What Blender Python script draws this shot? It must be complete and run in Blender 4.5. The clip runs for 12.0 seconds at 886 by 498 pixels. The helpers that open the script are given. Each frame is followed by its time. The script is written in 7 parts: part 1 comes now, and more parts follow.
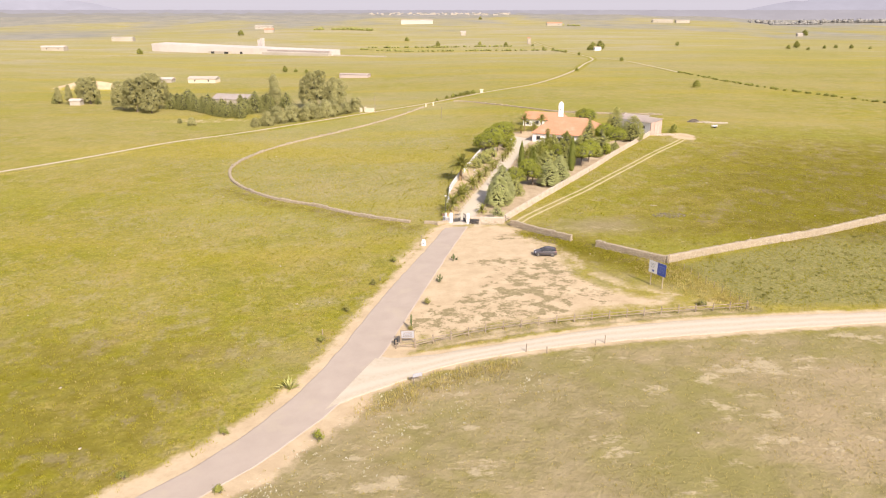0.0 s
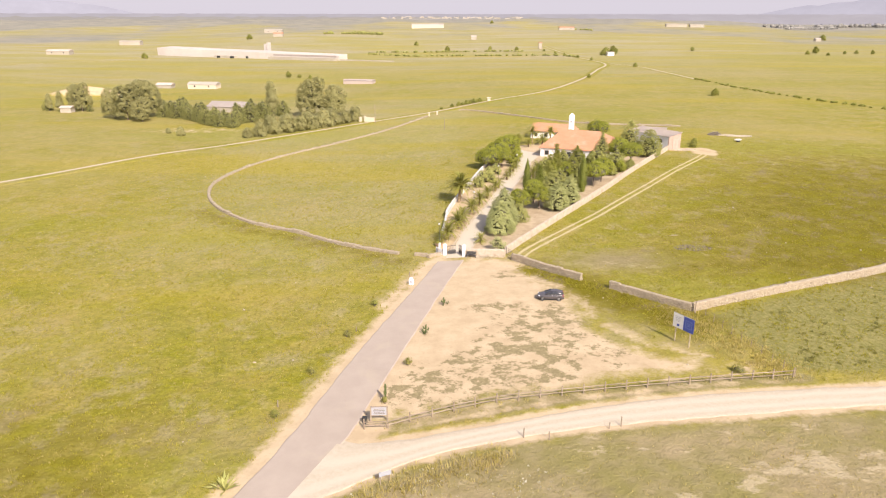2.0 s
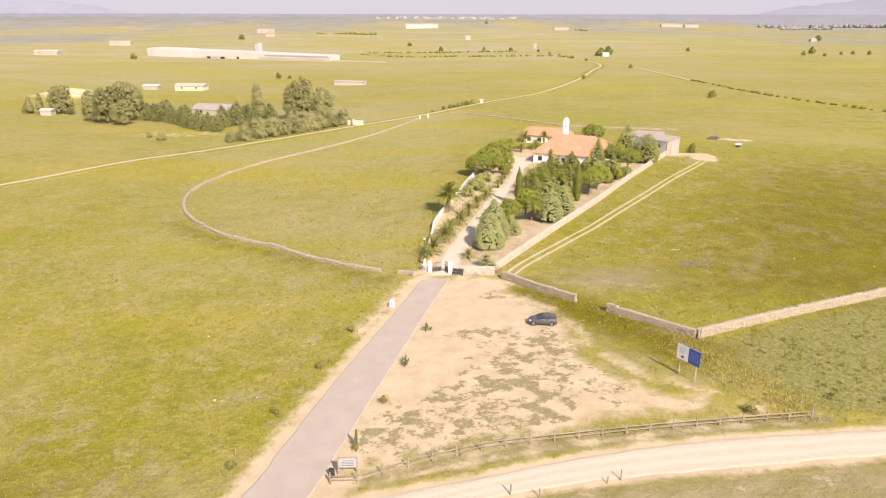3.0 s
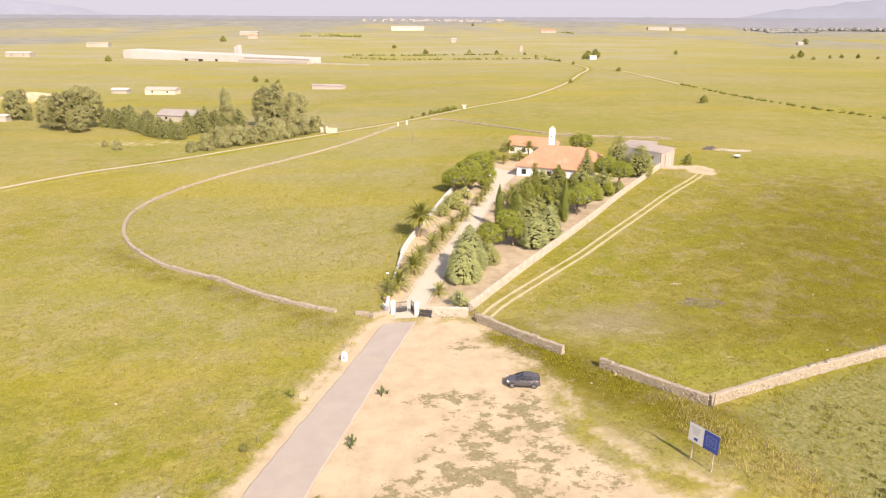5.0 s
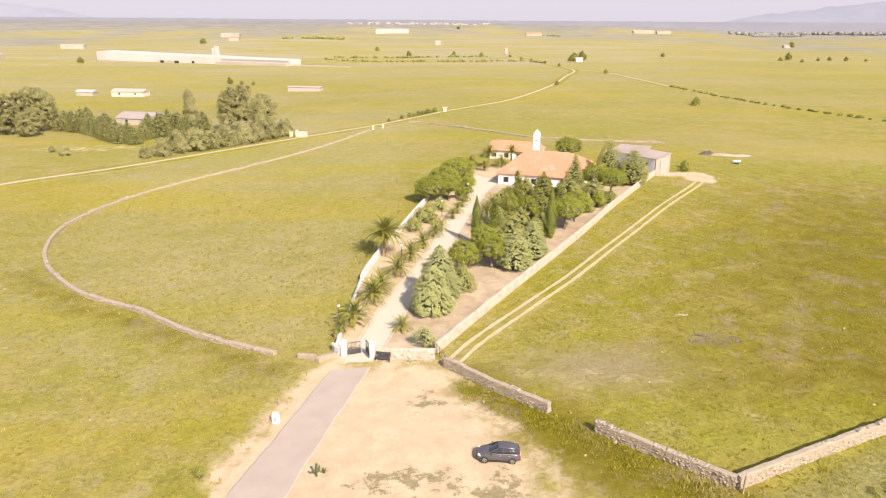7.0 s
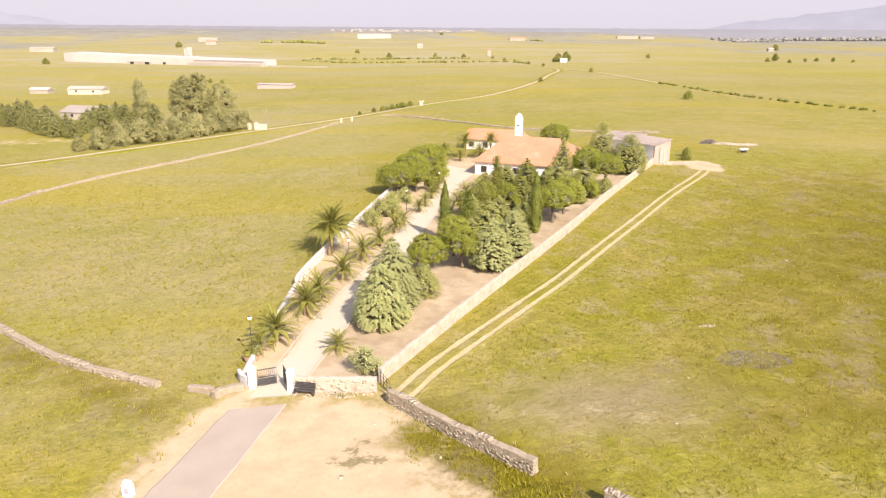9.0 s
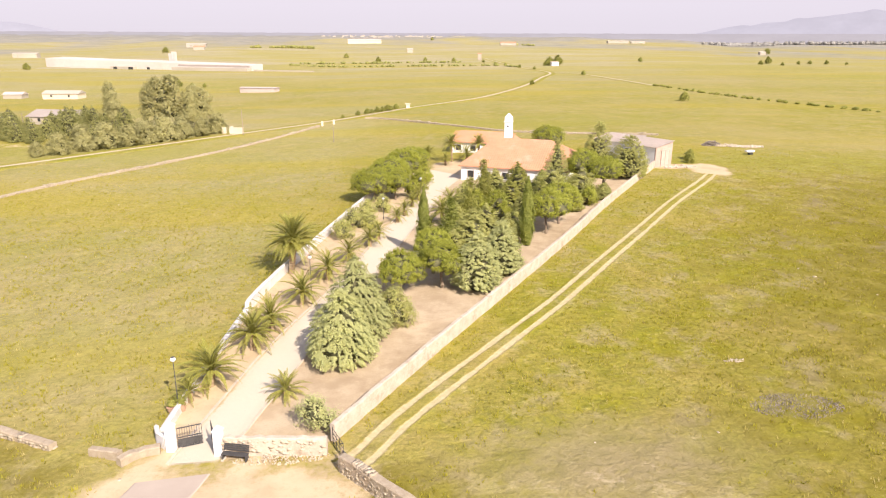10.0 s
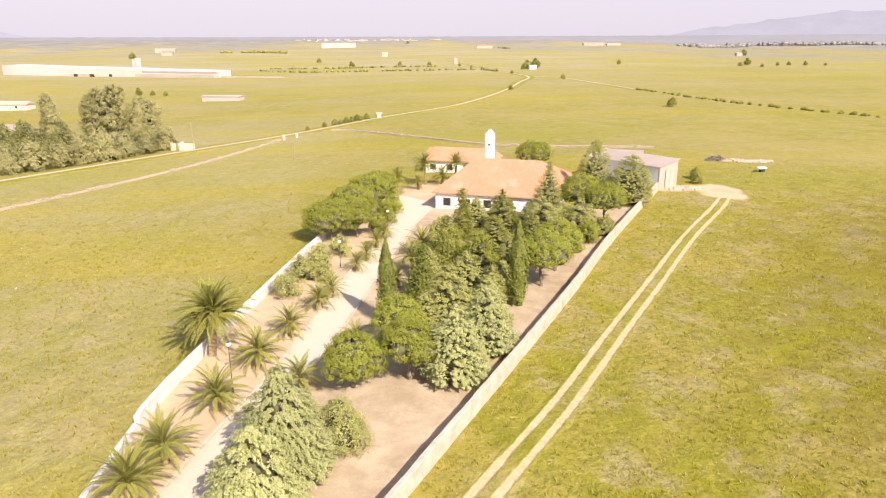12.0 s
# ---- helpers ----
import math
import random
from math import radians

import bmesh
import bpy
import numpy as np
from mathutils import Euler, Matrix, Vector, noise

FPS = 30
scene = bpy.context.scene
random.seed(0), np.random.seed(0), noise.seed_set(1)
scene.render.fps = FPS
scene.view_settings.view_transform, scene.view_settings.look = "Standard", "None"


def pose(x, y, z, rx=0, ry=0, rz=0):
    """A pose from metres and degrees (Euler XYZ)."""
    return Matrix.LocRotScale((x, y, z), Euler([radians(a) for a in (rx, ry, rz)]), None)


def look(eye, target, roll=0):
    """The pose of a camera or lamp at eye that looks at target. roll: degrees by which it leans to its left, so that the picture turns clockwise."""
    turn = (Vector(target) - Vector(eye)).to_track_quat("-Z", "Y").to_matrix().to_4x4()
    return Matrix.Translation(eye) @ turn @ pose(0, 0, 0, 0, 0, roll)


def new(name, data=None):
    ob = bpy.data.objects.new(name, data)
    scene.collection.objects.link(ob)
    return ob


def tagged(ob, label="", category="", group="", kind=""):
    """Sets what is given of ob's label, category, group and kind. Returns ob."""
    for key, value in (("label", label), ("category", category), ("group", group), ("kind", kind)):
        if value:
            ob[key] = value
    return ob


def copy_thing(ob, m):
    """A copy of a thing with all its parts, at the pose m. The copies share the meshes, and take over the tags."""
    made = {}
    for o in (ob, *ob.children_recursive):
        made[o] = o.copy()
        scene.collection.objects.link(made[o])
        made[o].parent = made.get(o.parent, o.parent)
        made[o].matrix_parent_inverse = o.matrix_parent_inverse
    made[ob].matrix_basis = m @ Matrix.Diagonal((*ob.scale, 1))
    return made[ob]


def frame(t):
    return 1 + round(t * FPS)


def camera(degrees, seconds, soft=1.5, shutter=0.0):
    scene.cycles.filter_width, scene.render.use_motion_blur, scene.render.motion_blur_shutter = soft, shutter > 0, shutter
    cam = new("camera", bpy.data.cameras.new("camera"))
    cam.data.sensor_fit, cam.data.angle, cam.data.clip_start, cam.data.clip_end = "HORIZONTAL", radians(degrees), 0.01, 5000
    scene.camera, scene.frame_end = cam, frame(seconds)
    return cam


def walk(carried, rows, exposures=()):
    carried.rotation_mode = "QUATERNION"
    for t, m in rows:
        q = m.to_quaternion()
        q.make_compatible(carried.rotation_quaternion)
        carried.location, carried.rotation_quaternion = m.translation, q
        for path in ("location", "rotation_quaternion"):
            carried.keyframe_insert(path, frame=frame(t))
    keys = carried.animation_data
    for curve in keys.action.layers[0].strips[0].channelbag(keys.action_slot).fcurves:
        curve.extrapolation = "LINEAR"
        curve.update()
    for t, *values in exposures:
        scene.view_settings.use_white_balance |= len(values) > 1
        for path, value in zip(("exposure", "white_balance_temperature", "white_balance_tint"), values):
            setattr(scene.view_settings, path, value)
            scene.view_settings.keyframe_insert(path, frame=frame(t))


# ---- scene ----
cam = camera(65.4, 12.0, soft=1.2)
METRES, EYE, TILT, LEAN, TURN = 114.0, 39.7, -19.0, 0.0, 0.0
ROWS = [
    (0.0, 0.0, 0.0, 0.0, 0.0, 0.0, 0.0),
    (0.5, 0.0075, 0.0348, 0.0116, 0.72, 0.19, -0.29),
    (1.0, 0.0136, 0.0686, 0.024, 1.24, 0.23, -0.47),
    (1.5, 0.0208, 0.1055, 0.0373, 1.07, 0.26, -0.45),
    (2.0, 0.0278, 0.1401, 0.0498, 0.9, 0.29, -0.39),
    (2.5, 0.0351, 0.1775, 0.063, 0.71, 0.3, -0.34),
    (3.0, 0.0417, 0.2119, 0.0746, 0.52, 0.3, -0.28),
    (5.0, 0.0682, 0.3529, 0.1186, -0.48, 0.49, -0.12),
    (5.5, 0.0754, 0.3898, 0.1287, -0.73, 0.56, -0.07),
    (6.0, 0.0819, 0.4236, 0.138, -0.99, 0.61, -0.02),
    (6.5, 0.0891, 0.461, 0.1455, -1.27, 0.67, 0.04),
    (7.0, 0.096, 0.4984, 0.1454, -1.54, 0.78, 0.12),
    (9.0, 0.1309, 0.6871, 0.1347, -2.72, 1.43, 0.55),
    (9.5, 0.141, 0.7389, 0.1367, -3.0, 1.67, 0.72),
    (10.0, 0.1508, 0.789, 0.1481, -3.31, 1.88, 0.94),
    (10.5, 0.159, 0.8381, 0.1658, -3.71, 2.01, 1.17),
    (11.0, 0.1646, 0.8808, 0.1815, -4.13, 2.04, 1.44),
    (11.5, 0.1683, 0.9186, 0.1951, -4.56, 2.08, 1.7),
    (12.0, 0.1708, 0.9502, 0.2062, -4.99, 2.08, 1.94),
]
EXPOSURES = [(0.0, 0.47, 6500, 19), (6.0, 0.55, 6500, 19), (12.0, 0.67, 6500, 20.5)]
walk(cam, [(t, pose(0, 0, EYE, TILT, LEAN, TURN) @ pose(METRES * x, METRES * y, METRES * z, 90 + pitch, roll, yaw)) for t, x, y, z, yaw, pitch, roll in ROWS], EXPOSURES)

# ---- world and sun ----
SUN_EL, SUN_AZ = 39.0, 153.0
world = bpy.data.worlds.new("world")
scene.world = world
world.use_nodes = True
wn = world.node_tree
sky = wn.nodes.new("ShaderNodeTexSky")
sky.sky_type = "NISHITA"
sky.sun_disc = False
sky.sun_elevation, sky.sun_rotation = radians(SUN_EL), radians(SUN_AZ)
sky.air_density, sky.dust_density, sky.ozone_density = 1.0, 1.2, 1.0
veil = wn.nodes.new("ShaderNodeMix")  # thin bright haze over the whole sky
veil.data_type = "RGBA"
veil.inputs[0].default_value = 0.32
veil.inputs[7].default_value = (4.5, 4.3, 4.8, 1)
wn.links.new(sky.outputs["Color"], veil.inputs[6])
wn.nodes["Background"].inputs["Strength"].default_value = 0.12
wn.links.new(veil.outputs[2], wn.nodes["Background"].inputs["Color"])
sun_data = bpy.data.lights.new("sun", "SUN")
sun_data.energy, sun_data.angle, sun_data.color = 5.0, radians(0.55), (1.0, 0.93, 0.80)
sun = new("sun", sun_data)
sun_dir = Vector((math.sin(radians(SUN_AZ)) * math.cos(radians(SUN_EL)), math.cos(radians(SUN_AZ)) * math.cos(radians(SUN_EL)), math.sin(radians(SUN_EL))))
sun.matrix_world = look(sun_dir * 300, (0, 0, 0))


# ---- lie of the land ----
def smooth(a, b, v):
    u = np.clip((np.asarray(v, float) - a) / (b - a), 0, 1)
    return u * u * (3 - 2 * u)


def hgt(x, y):
    """Height of the ground, gently rolling."""
    x, y = np.asarray(x, float), np.asarray(y, float)
    z = 1.3 * np.tanh((x - 4) / 38) * (1 - 0.6 * smooth(200, 420, y))
    z = z - 5.0 * np.exp(-((x + 190) ** 2 + (y - 440) ** 2) / 150 ** 2)
    z = z - 3.0 * np.exp(-((x + 250) ** 2 / 300 ** 2 + (y - 760) ** 2 / 200 ** 2))
    z = z + 1.3 * np.exp(-((x - 84) ** 2 + (y - 236) ** 2) / 42 ** 2)
    u = x / np.maximum(y, 60.0)
    left = 1 - smooth(-0.36, -0.2, u)
    rise = 11 * smooth(700, 1800, y) * (1 - left) + 12 * smooth(1800, 3000, y) + 11 * smooth(1900, 3000, y) * left
    z = z + rise * (1 - 0.85 * smooth(0.28, 0.5, u)) - 60 * smooth(3150, 4700, np.hypot(x, y))
    far = smooth(900, 2200, np.hypot(x, y))
    z = z + far * (3.6 * np.sin(x / 190 + 0.7) * np.sin(y / 310) + 2.6 * np.sin(x / 83 + y / 240) + 2.0 * np.sin(x / 57 - y / 170))
    return z


def gz(x, y):
    return float(hgt(x, y))


def seg_dist(X, Y, pts, closed=False):
    """Distance to a polyline, and for a closed one the sign: positive inside."""
    d = np.full(X.shape, 1e9)
    inside = np.zeros(X.shape, bool)
    n = len(pts)
    for i in range(n if closed else n - 1):
        (ax, ay), (bx, by) = pts[i], pts[(i + 1) % n]
        ex, ey = bx - ax, by - ay
        t = np.clip(((X - ax) * ex + (Y - ay) * ey) / (ex * ex + ey * ey + 1e-9), 0, 1)
        d = np.minimum(d, np.hypot(X - ax - t * ex, Y - ay - t * ey))
        if closed:
            cross = (ay > Y) != (by > Y)
            inside ^= cross & (X < ax + (Y - ay) / (by - ay if by != ay else 1e-9) * ex)
    return np.where(inside, d, -d) if closed else d


def resample(pts, step):
    """Points along a smoothed polyline (Catmull-Rom), about step apart."""
    p = [Vector((a, b, 0)) for a, b in pts]
    p = [p[0] * 2 - p[1]] + p + [p[-1] * 2 - p[-2]]
    out = []
    for i in range(1, len(p) - 2):
        a, b, c, d = p[i - 1:i + 3]
        n = max(1, int((c - b).length / step))
        for k in range(n):
            t = k / n
            q = 0.5 * (2 * b + (c - a) * t + (2 * a - 5 * b + 4 * c - d) * t * t + (3 * b - a - 3 * c + d) * t ** 3)
            out.append((q.x, q.y))
    out.append((p[-2].x, p[-2].y))
    return out


# ---- node materials ----
class Nodes:
    def __init__(self, name):
        self.m = bpy.data.materials.new(name)
        self.m.use_nodes = True
        self.t = self.m.node_tree
        self.b = self.t.nodes["Principled BSDF"]
        self.pos = self.t.nodes.new("ShaderNodeNewGeometry").outputs["Position"]

    def put(self, kind, ins=(), operation="", use_clamp=False, data_type="", attribute_name=""):
        n = self.t.nodes.new(kind)
        if operation:
            n.operation, n.use_clamp = operation, use_clamp
        if data_type:
            n.data_type = data_type
        if attribute_name:
            n.attribute_name = attribute_name
        for k, v in dict(ins).items():
            self.feed(n.inputs[k], v)
        return n

    def feed(self, sock, v):
        if isinstance(v, bpy.types.NodeSocket):
            self.t.links.new(v, sock)
        else:
            sock.default_value = (*v, 1) if isinstance(v, tuple) and len(v) == 3 and sock.type == "RGBA" else v

    def noise(self, scale, detail=4.0, rough=0.6, stretch=None, vec=None):
        vec = vec or self.pos
        if stretch:
            vec = self.put("ShaderNodeMapping", {"Vector": vec, "Scale": stretch}).outputs[0]
        return self.put("ShaderNodeTexNoise", {"Vector": vec, "Scale": scale, "Detail": detail, "Roughness": rough}).outputs["Fac"]

    def math(self, op, a, b=0.0, clamp=False):
        n = self.put("ShaderNodeMath", operation=op, use_clamp=clamp)
        self.feed(n.inputs[0], a)
        self.feed(n.inputs[1], b)
        return n.outputs[0]

    def ramp(self, fac, lo, hi):
        n = self.put("ShaderNodeMapRange", {"Value": fac, "From Min": lo, "From Max": hi})
        n.clamp = True
        return n.outputs[0]

    def mix(self, fac, a, b):
        n = self.put("ShaderNodeMix", data_type="RGBA")
        self.feed(n.inputs[0], fac)
        self.feed(n.inputs[6], a)
        self.feed(n.inputs[7], b)
        return n.outputs[2]

    def attr(self, name):
        return self.put("ShaderNodeAttribute", attribute_name=name).outputs["Fac"]

    def done(self, color, rough=0.85, bump=None, strength=0.3, dist=0.05, metal=0.0, spec=0.3):
        self.feed(self.b.inputs["Base Color"], color)
        self.feed(self.b.inputs["Roughness"], rough)
        self.b.inputs["Metallic"].default_value = metal
        self.b.inputs["Specular IOR Level"].default_value = spec
        if bump is not None:
            n = self.put("ShaderNodeBump", {"Height": bump, "Strength": strength, "Distance": dist})
            self.t.links.new(n.outputs[0], self.b.inputs["Normal"])
        return self.m


def plain(name, a, b, scale=3.0, rough=0.8, strength=0.3, dist=0.02, metal=0.0, spec=0.3, fine=30.0, per_piece=0.0, stain=None):
    """Two-tone surface with grain and larger blotches; per_piece varies it from object to object."""
    n = Nodes(name)
    big, small = n.noise(scale, 3), n.noise(fine, 5, 0.7)
    f = n.ramp(n.math("ADD", n.math("MULTIPLY", big, 0.65), n.math("MULTIPLY", small, 0.35)), 0.35, 0.65)
    c = n.mix(f, a, b)
    if stain:
        c = n.mix(n.ramp(n.noise(scale * 0.6, 5, 0.7), 0.55, 0.72), c, stain)
    if per_piece:
        r = n.put("ShaderNodeObjectInfo").outputs["Random"]
        i = n.put("ShaderNodeNewGeometry").outputs["Random Per Island"]
        v = n.math("ADD", n.math("MULTIPLY", n.math("FRACT", n.math("ADD", r, i)), 2 * per_piece), 1 - per_piece)
        hsv = n.put("ShaderNodeHueSaturation", {"Color": c, "Value": v})
        c = hsv.outputs[0]
    return n.done(c, rough, small, strength, dist, metal, spec)


def leafy(name, a, b, c, rough=0.55, through_=0.40):
    """Foliage: each leaf takes its own shade, with some light passing through."""
    n = Nodes(name)
    isl = n.put("ShaderNodeNewGeometry").outputs["Random Per Island"]
    obj = n.put("ShaderNodeObjectInfo").outputs["Random"]
    col = n.mix(n.ramp(isl, 0.0, 1.0), a, b)
    col = n.mix(n.ramp(n.noise(0.9, 3), 0.42, 0.66), col, c)
    v = n.math("ADD", n.math("MULTIPLY", obj, 0.18), 0.91)
    col = n.put("ShaderNodeHueSaturation", {"Color": col, "Value": v}).outputs[0]
    n.done(col, rough, spec=0.25)
    tr = n.put("ShaderNodeBsdfTranslucent", {"Color": col})
    mx = n.put("ShaderNodeMixShader", {0: through_, 1: n.b.outputs[0], 2: tr.outputs[0]})
    n.t.links.new(mx.outputs[0], n.t.nodes["Material Output"].inputs["Surface"])
    return n.m


def ground_material():
    n = Nodes("meadow_and_soil")
    huge, big, mid, fine = n.noise(0.012, 4), n.noise(0.05, 5, 0.62), n.noise(0.33, 5, 0.62), n.noise(2.2, 6, 0.7)
    tuft = n.noise(7.0, 4, 0.75)
    streak = n.noise(0.02, 2.5, 0.5, stretch=(0.35, 1.6, 1.0))
    g = n.mix(n.ramp(mid, 0.36, 0.64), (0.225, 0.210, 0.022), (0.320, 0.270, 0.055))
    g = n.mix(n.ramp(big, 0.44, 0.62), g, (0.335, 0.272, 0.070))
    vivid = n.math("MULTIPLY", n.ramp(n.noise(0.13, 6, 0.68, stretch=(0.8, 1.2, 1)), 0.50, 0.62), 0.65)
    g = n.mix(vivid, g, (0.245, 0.232, 0.010))
    dry = n.math("MULTIPLY", n.ramp(n.noise(0.21, 6, 0.70, stretch=(1.1, 0.9, 1.7)), 0.51, 0.62), 0.75)
    g = n.mix(dry, g, (0.350, 0.290, 0.135))
    g = n.mix(n.ramp(fine, 0.5, 0.68), g, (0.180, 0.180, 0.028))
    g = n.mix(n.math("MULTIPLY", n.ramp(tuft, 0.55, 0.75), 0.55), g, (0.135, 0.130, 0.022))
    g = n.mix(n.math("MULTIPLY", n.ramp(huge, 0.47, 0.62), 0.55), g, (0.350, 0.285, 0.095))
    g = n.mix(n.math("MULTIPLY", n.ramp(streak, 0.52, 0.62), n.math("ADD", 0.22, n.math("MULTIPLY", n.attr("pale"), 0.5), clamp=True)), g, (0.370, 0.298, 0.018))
    green = n.noise(0.017, 2.5, 0.5, stretch=(0.4, 1.5, 2.3))
    g = n.mix(n.math("MULTIPLY", n.ramp(green, 0.53, 0.63), 0.6), g, (0.255, 0.245, 0.030))
    straw = n.math("MULTIPLY", n.ramp(n.noise(0.9, 6, 0.75, stretch=(0.7, 1.3, 1)), 0.60, 0.70), 0.45)
    g = n.mix(straw, g, (0.52, 0.43, 0.22))
    fleck = n.math("MULTIPLY", n.ramp(n.noise(1.6, 6, 0.8, stretch=(0.6, 1.4, 1)), 0.56, 0.68), 0.5)
    g = n.mix(fleck, g, (0.50, 0.430, 0.15))
    rust = n.math("MULTIPLY", n.ramp(n.noise(0.10, 5, 0.7), 0.54, 0.66), 0.3)
    g = n.mix(rust, g, (0.36, 0.265, 0.085))
    # distance haze laid into the far fields as paler straw tones
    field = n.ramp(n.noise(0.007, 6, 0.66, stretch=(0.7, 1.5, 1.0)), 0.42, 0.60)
    hazed_field = n.mix(field, (0.345, 0.306, 0.110), (0.390, 0.338, 0.215))
    hazed_field = n.mix(n.math("MULTIPLY", n.ramp(streak, 0.50, 0.62), 0.6), hazed_field, (0.380, 0.312, 0.070))
    g = n.mix(n.math("MULTIPLY", n.attr("pale"), 0.95), g, hazed_field)
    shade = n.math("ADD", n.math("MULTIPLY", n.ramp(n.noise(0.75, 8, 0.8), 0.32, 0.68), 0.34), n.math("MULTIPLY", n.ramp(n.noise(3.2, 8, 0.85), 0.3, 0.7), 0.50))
    shade = n.math("ADD", shade, 0.545)
    g = n.put("ShaderNodeHueSaturation", {"Color": g, "Value": shade}).outputs[0]
    # dry brown pasture, scrub, wood
    edge = n.math("SUBTRACT", n.math("ADD", n.math("MULTIPLY", mid, 0.6), n.math("MULTIPLY", fine, 0.4)), 0.5)

    def layer(base, key, color, amount, sharp):
        m = n.math("ADD", n.attr(key), n.math("MULTIPLY", edge, amount))
        m = n.math("ADD", n.math("MULTIPLY", n.math("SUBTRACT", m, 0.5), sharp), 0.5, clamp=True)
        return n.mix(m, base, color), m

    brown = n.mix(n.ramp(mid, 0.38, 0.62), (0.250, 0.205, 0.092), (0.325, 0.265, 0.140))
    brown = n.mix(n.math("MULTIPLY", n.ramp(fine, 0.48, 0.7), 0.6), brown, (0.215, 0.188, 0.068))
    brown = n.mix(n.math("MULTIPLY", n.ramp(n.noise(0.06, 6, 0.68), 0.46, 0.58), 0.75), brown, (0.240, 0.212, 0.066))
    brown = n.mix(n.math("MULTIPLY", n.ramp(n.noise(0.045, 6, 0.7, stretch=(0.8, 1.3, 2.0)), 0.50, 0.62), 0.8), brown, (0.365, 0.285, 0.162))
    blotch = n.math("ADD", n.noise(0.20, 9, 0.72, stretch=(0.75, 1.3, 1)), n.math("MULTIPLY", n.noise(0.035, 3), 0.35))
    brown = n.mix(n.math("MULTIPLY", n.ramp(blotch, 0.745, 0.80), 0.75), brown, (0.470, 0.385, 0.240))
    brown = n.mix(n.math("MULTIPLY", n.ramp(n.noise(1.3, 8, 0.8), 0.60, 0.68), 0.5), brown, (0.42, 0.345, 0.19))
    c, _ = layer(g, "brown", brown, 0.8, 2.5)
    scrub = n.mix(n.ramp(fine, 0.4, 0.62), (0.185, 0.175, 0.045), (0.300, 0.262, 0.100))
    c, _ = layer(c, "scrub", scrub, 0.7, 3.0)
    rich = n.mix(n.ramp(fine, 0.4, 0.65), (0.138, 0.118, 0.008), (0.200, 0.162, 0.022))
    rich = n.mix(n.math("MULTIPLY", dry, 0.8), rich, (0.235, 0.182, 0.108))
    rich = n.mix(n.math("MULTIPLY", vivid, 0.9), rich, (0.190, 0.166, 0.005))
    c, _ = layer(c, "lush", rich, 2.0, 1.8)
    soil = n.mix(n.ramp(mid, 0.38, 0.62), (0.425, 0.325, 0.205), (0.515, 0.408, 0.270))
    soil = n.mix(n.math("MULTIPLY", n.ramp(tuft, 0.52, 0.7), 0.5), soil, (0.350, 0.262, 0.160))
    soil = n.mix(n.math("MULTIPLY", n.ramp(n.noise(0.22, 6, 0.7), 0.5, 0.62), 0.55), soil, (0.330, 0.240, 0.145))
    c, mo = layer(c, "soil", soil, 0.35, 5.0)
    sand = n.mix(n.ramp(mid, 0.38, 0.62), (0.480, 0.365, 0.225), (0.560, 0.435, 0.275))
    sand = n.mix(n.math("MULTIPLY", n.ramp(fine, 0.52, 0.72), 0.45), sand, (0.390, 0.290, 0.170))
    patch = n.math("ADD", n.noise(0.38, 9, 0.74, stretch=(1.0, 1.15, 1)), n.math("MULTIPLY", n.math("SUBTRACT", n.attr("weedy"), 0.5), 0.36))
    patch = n.math("MULTIPLY", n.ramp(patch, 0.525, 0.565), n.ramp(n.attr("weedy"), 0.02, 0.2))
    weed = n.mix(n.ramp(fine, 0.4, 0.62), (0.200, 0.165, 0.078), (0.305, 0.248, 0.128))
    sand = n.mix(n.math("MULTIPLY", patch, 0.9), sand, weed)
    c, ms = layer(c, "sand", sand, 1.1, 4.5)
    track = n.mix(n.ramp(fine, 0.35, 0.65), (0.475, 0.400, 0.290), (0.540, 0.462, 0.345))
    track = n.mix(n.math("MULTIPLY", n.attr("worn"), 0.8), track, (0.585, 0.512, 0.395))
    c, mt = layer(c, "track", track, 0.45, 6.0)
    rut = n.mix(n.ramp(fine, 0.35, 0.65), (0.430, 0.355, 0.180), (0.560, 0.465, 0.270))
    c, mr = layer(c, "rut", rut, 1.5, 3.0)
    # far woodland, its colour greyed and lightened for the haze before it
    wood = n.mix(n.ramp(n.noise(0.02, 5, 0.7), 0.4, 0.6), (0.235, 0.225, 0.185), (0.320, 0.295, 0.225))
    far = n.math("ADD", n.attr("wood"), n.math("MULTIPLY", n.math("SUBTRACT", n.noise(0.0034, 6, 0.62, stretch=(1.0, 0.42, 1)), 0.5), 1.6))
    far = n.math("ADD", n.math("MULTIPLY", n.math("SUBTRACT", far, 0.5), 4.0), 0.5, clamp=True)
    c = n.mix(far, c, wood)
    bare = n.math("MAXIMUM", n.math("MAXIMUM", ms, mt), n.math("MAXIMUM", mr, mo))
    tussock = n.math("MULTIPLY", n.ramp(n.noise(1.1, 4, 0.6), 0.45, 0.62), 0.55)
    h = n.math("MULTIPLY", n.math("ADD", n.math("ADD", n.math("MULTIPLY", fine, 0.6), tussock), n.math("MULTIPLY", tuft, 0.6)), n.math("SUBTRACT", 1.0, n.math("MULTIPLY", bare, 0.75)))
    return n.done(c, 0.95, h, 0.5, 0.20, spec=0.1)


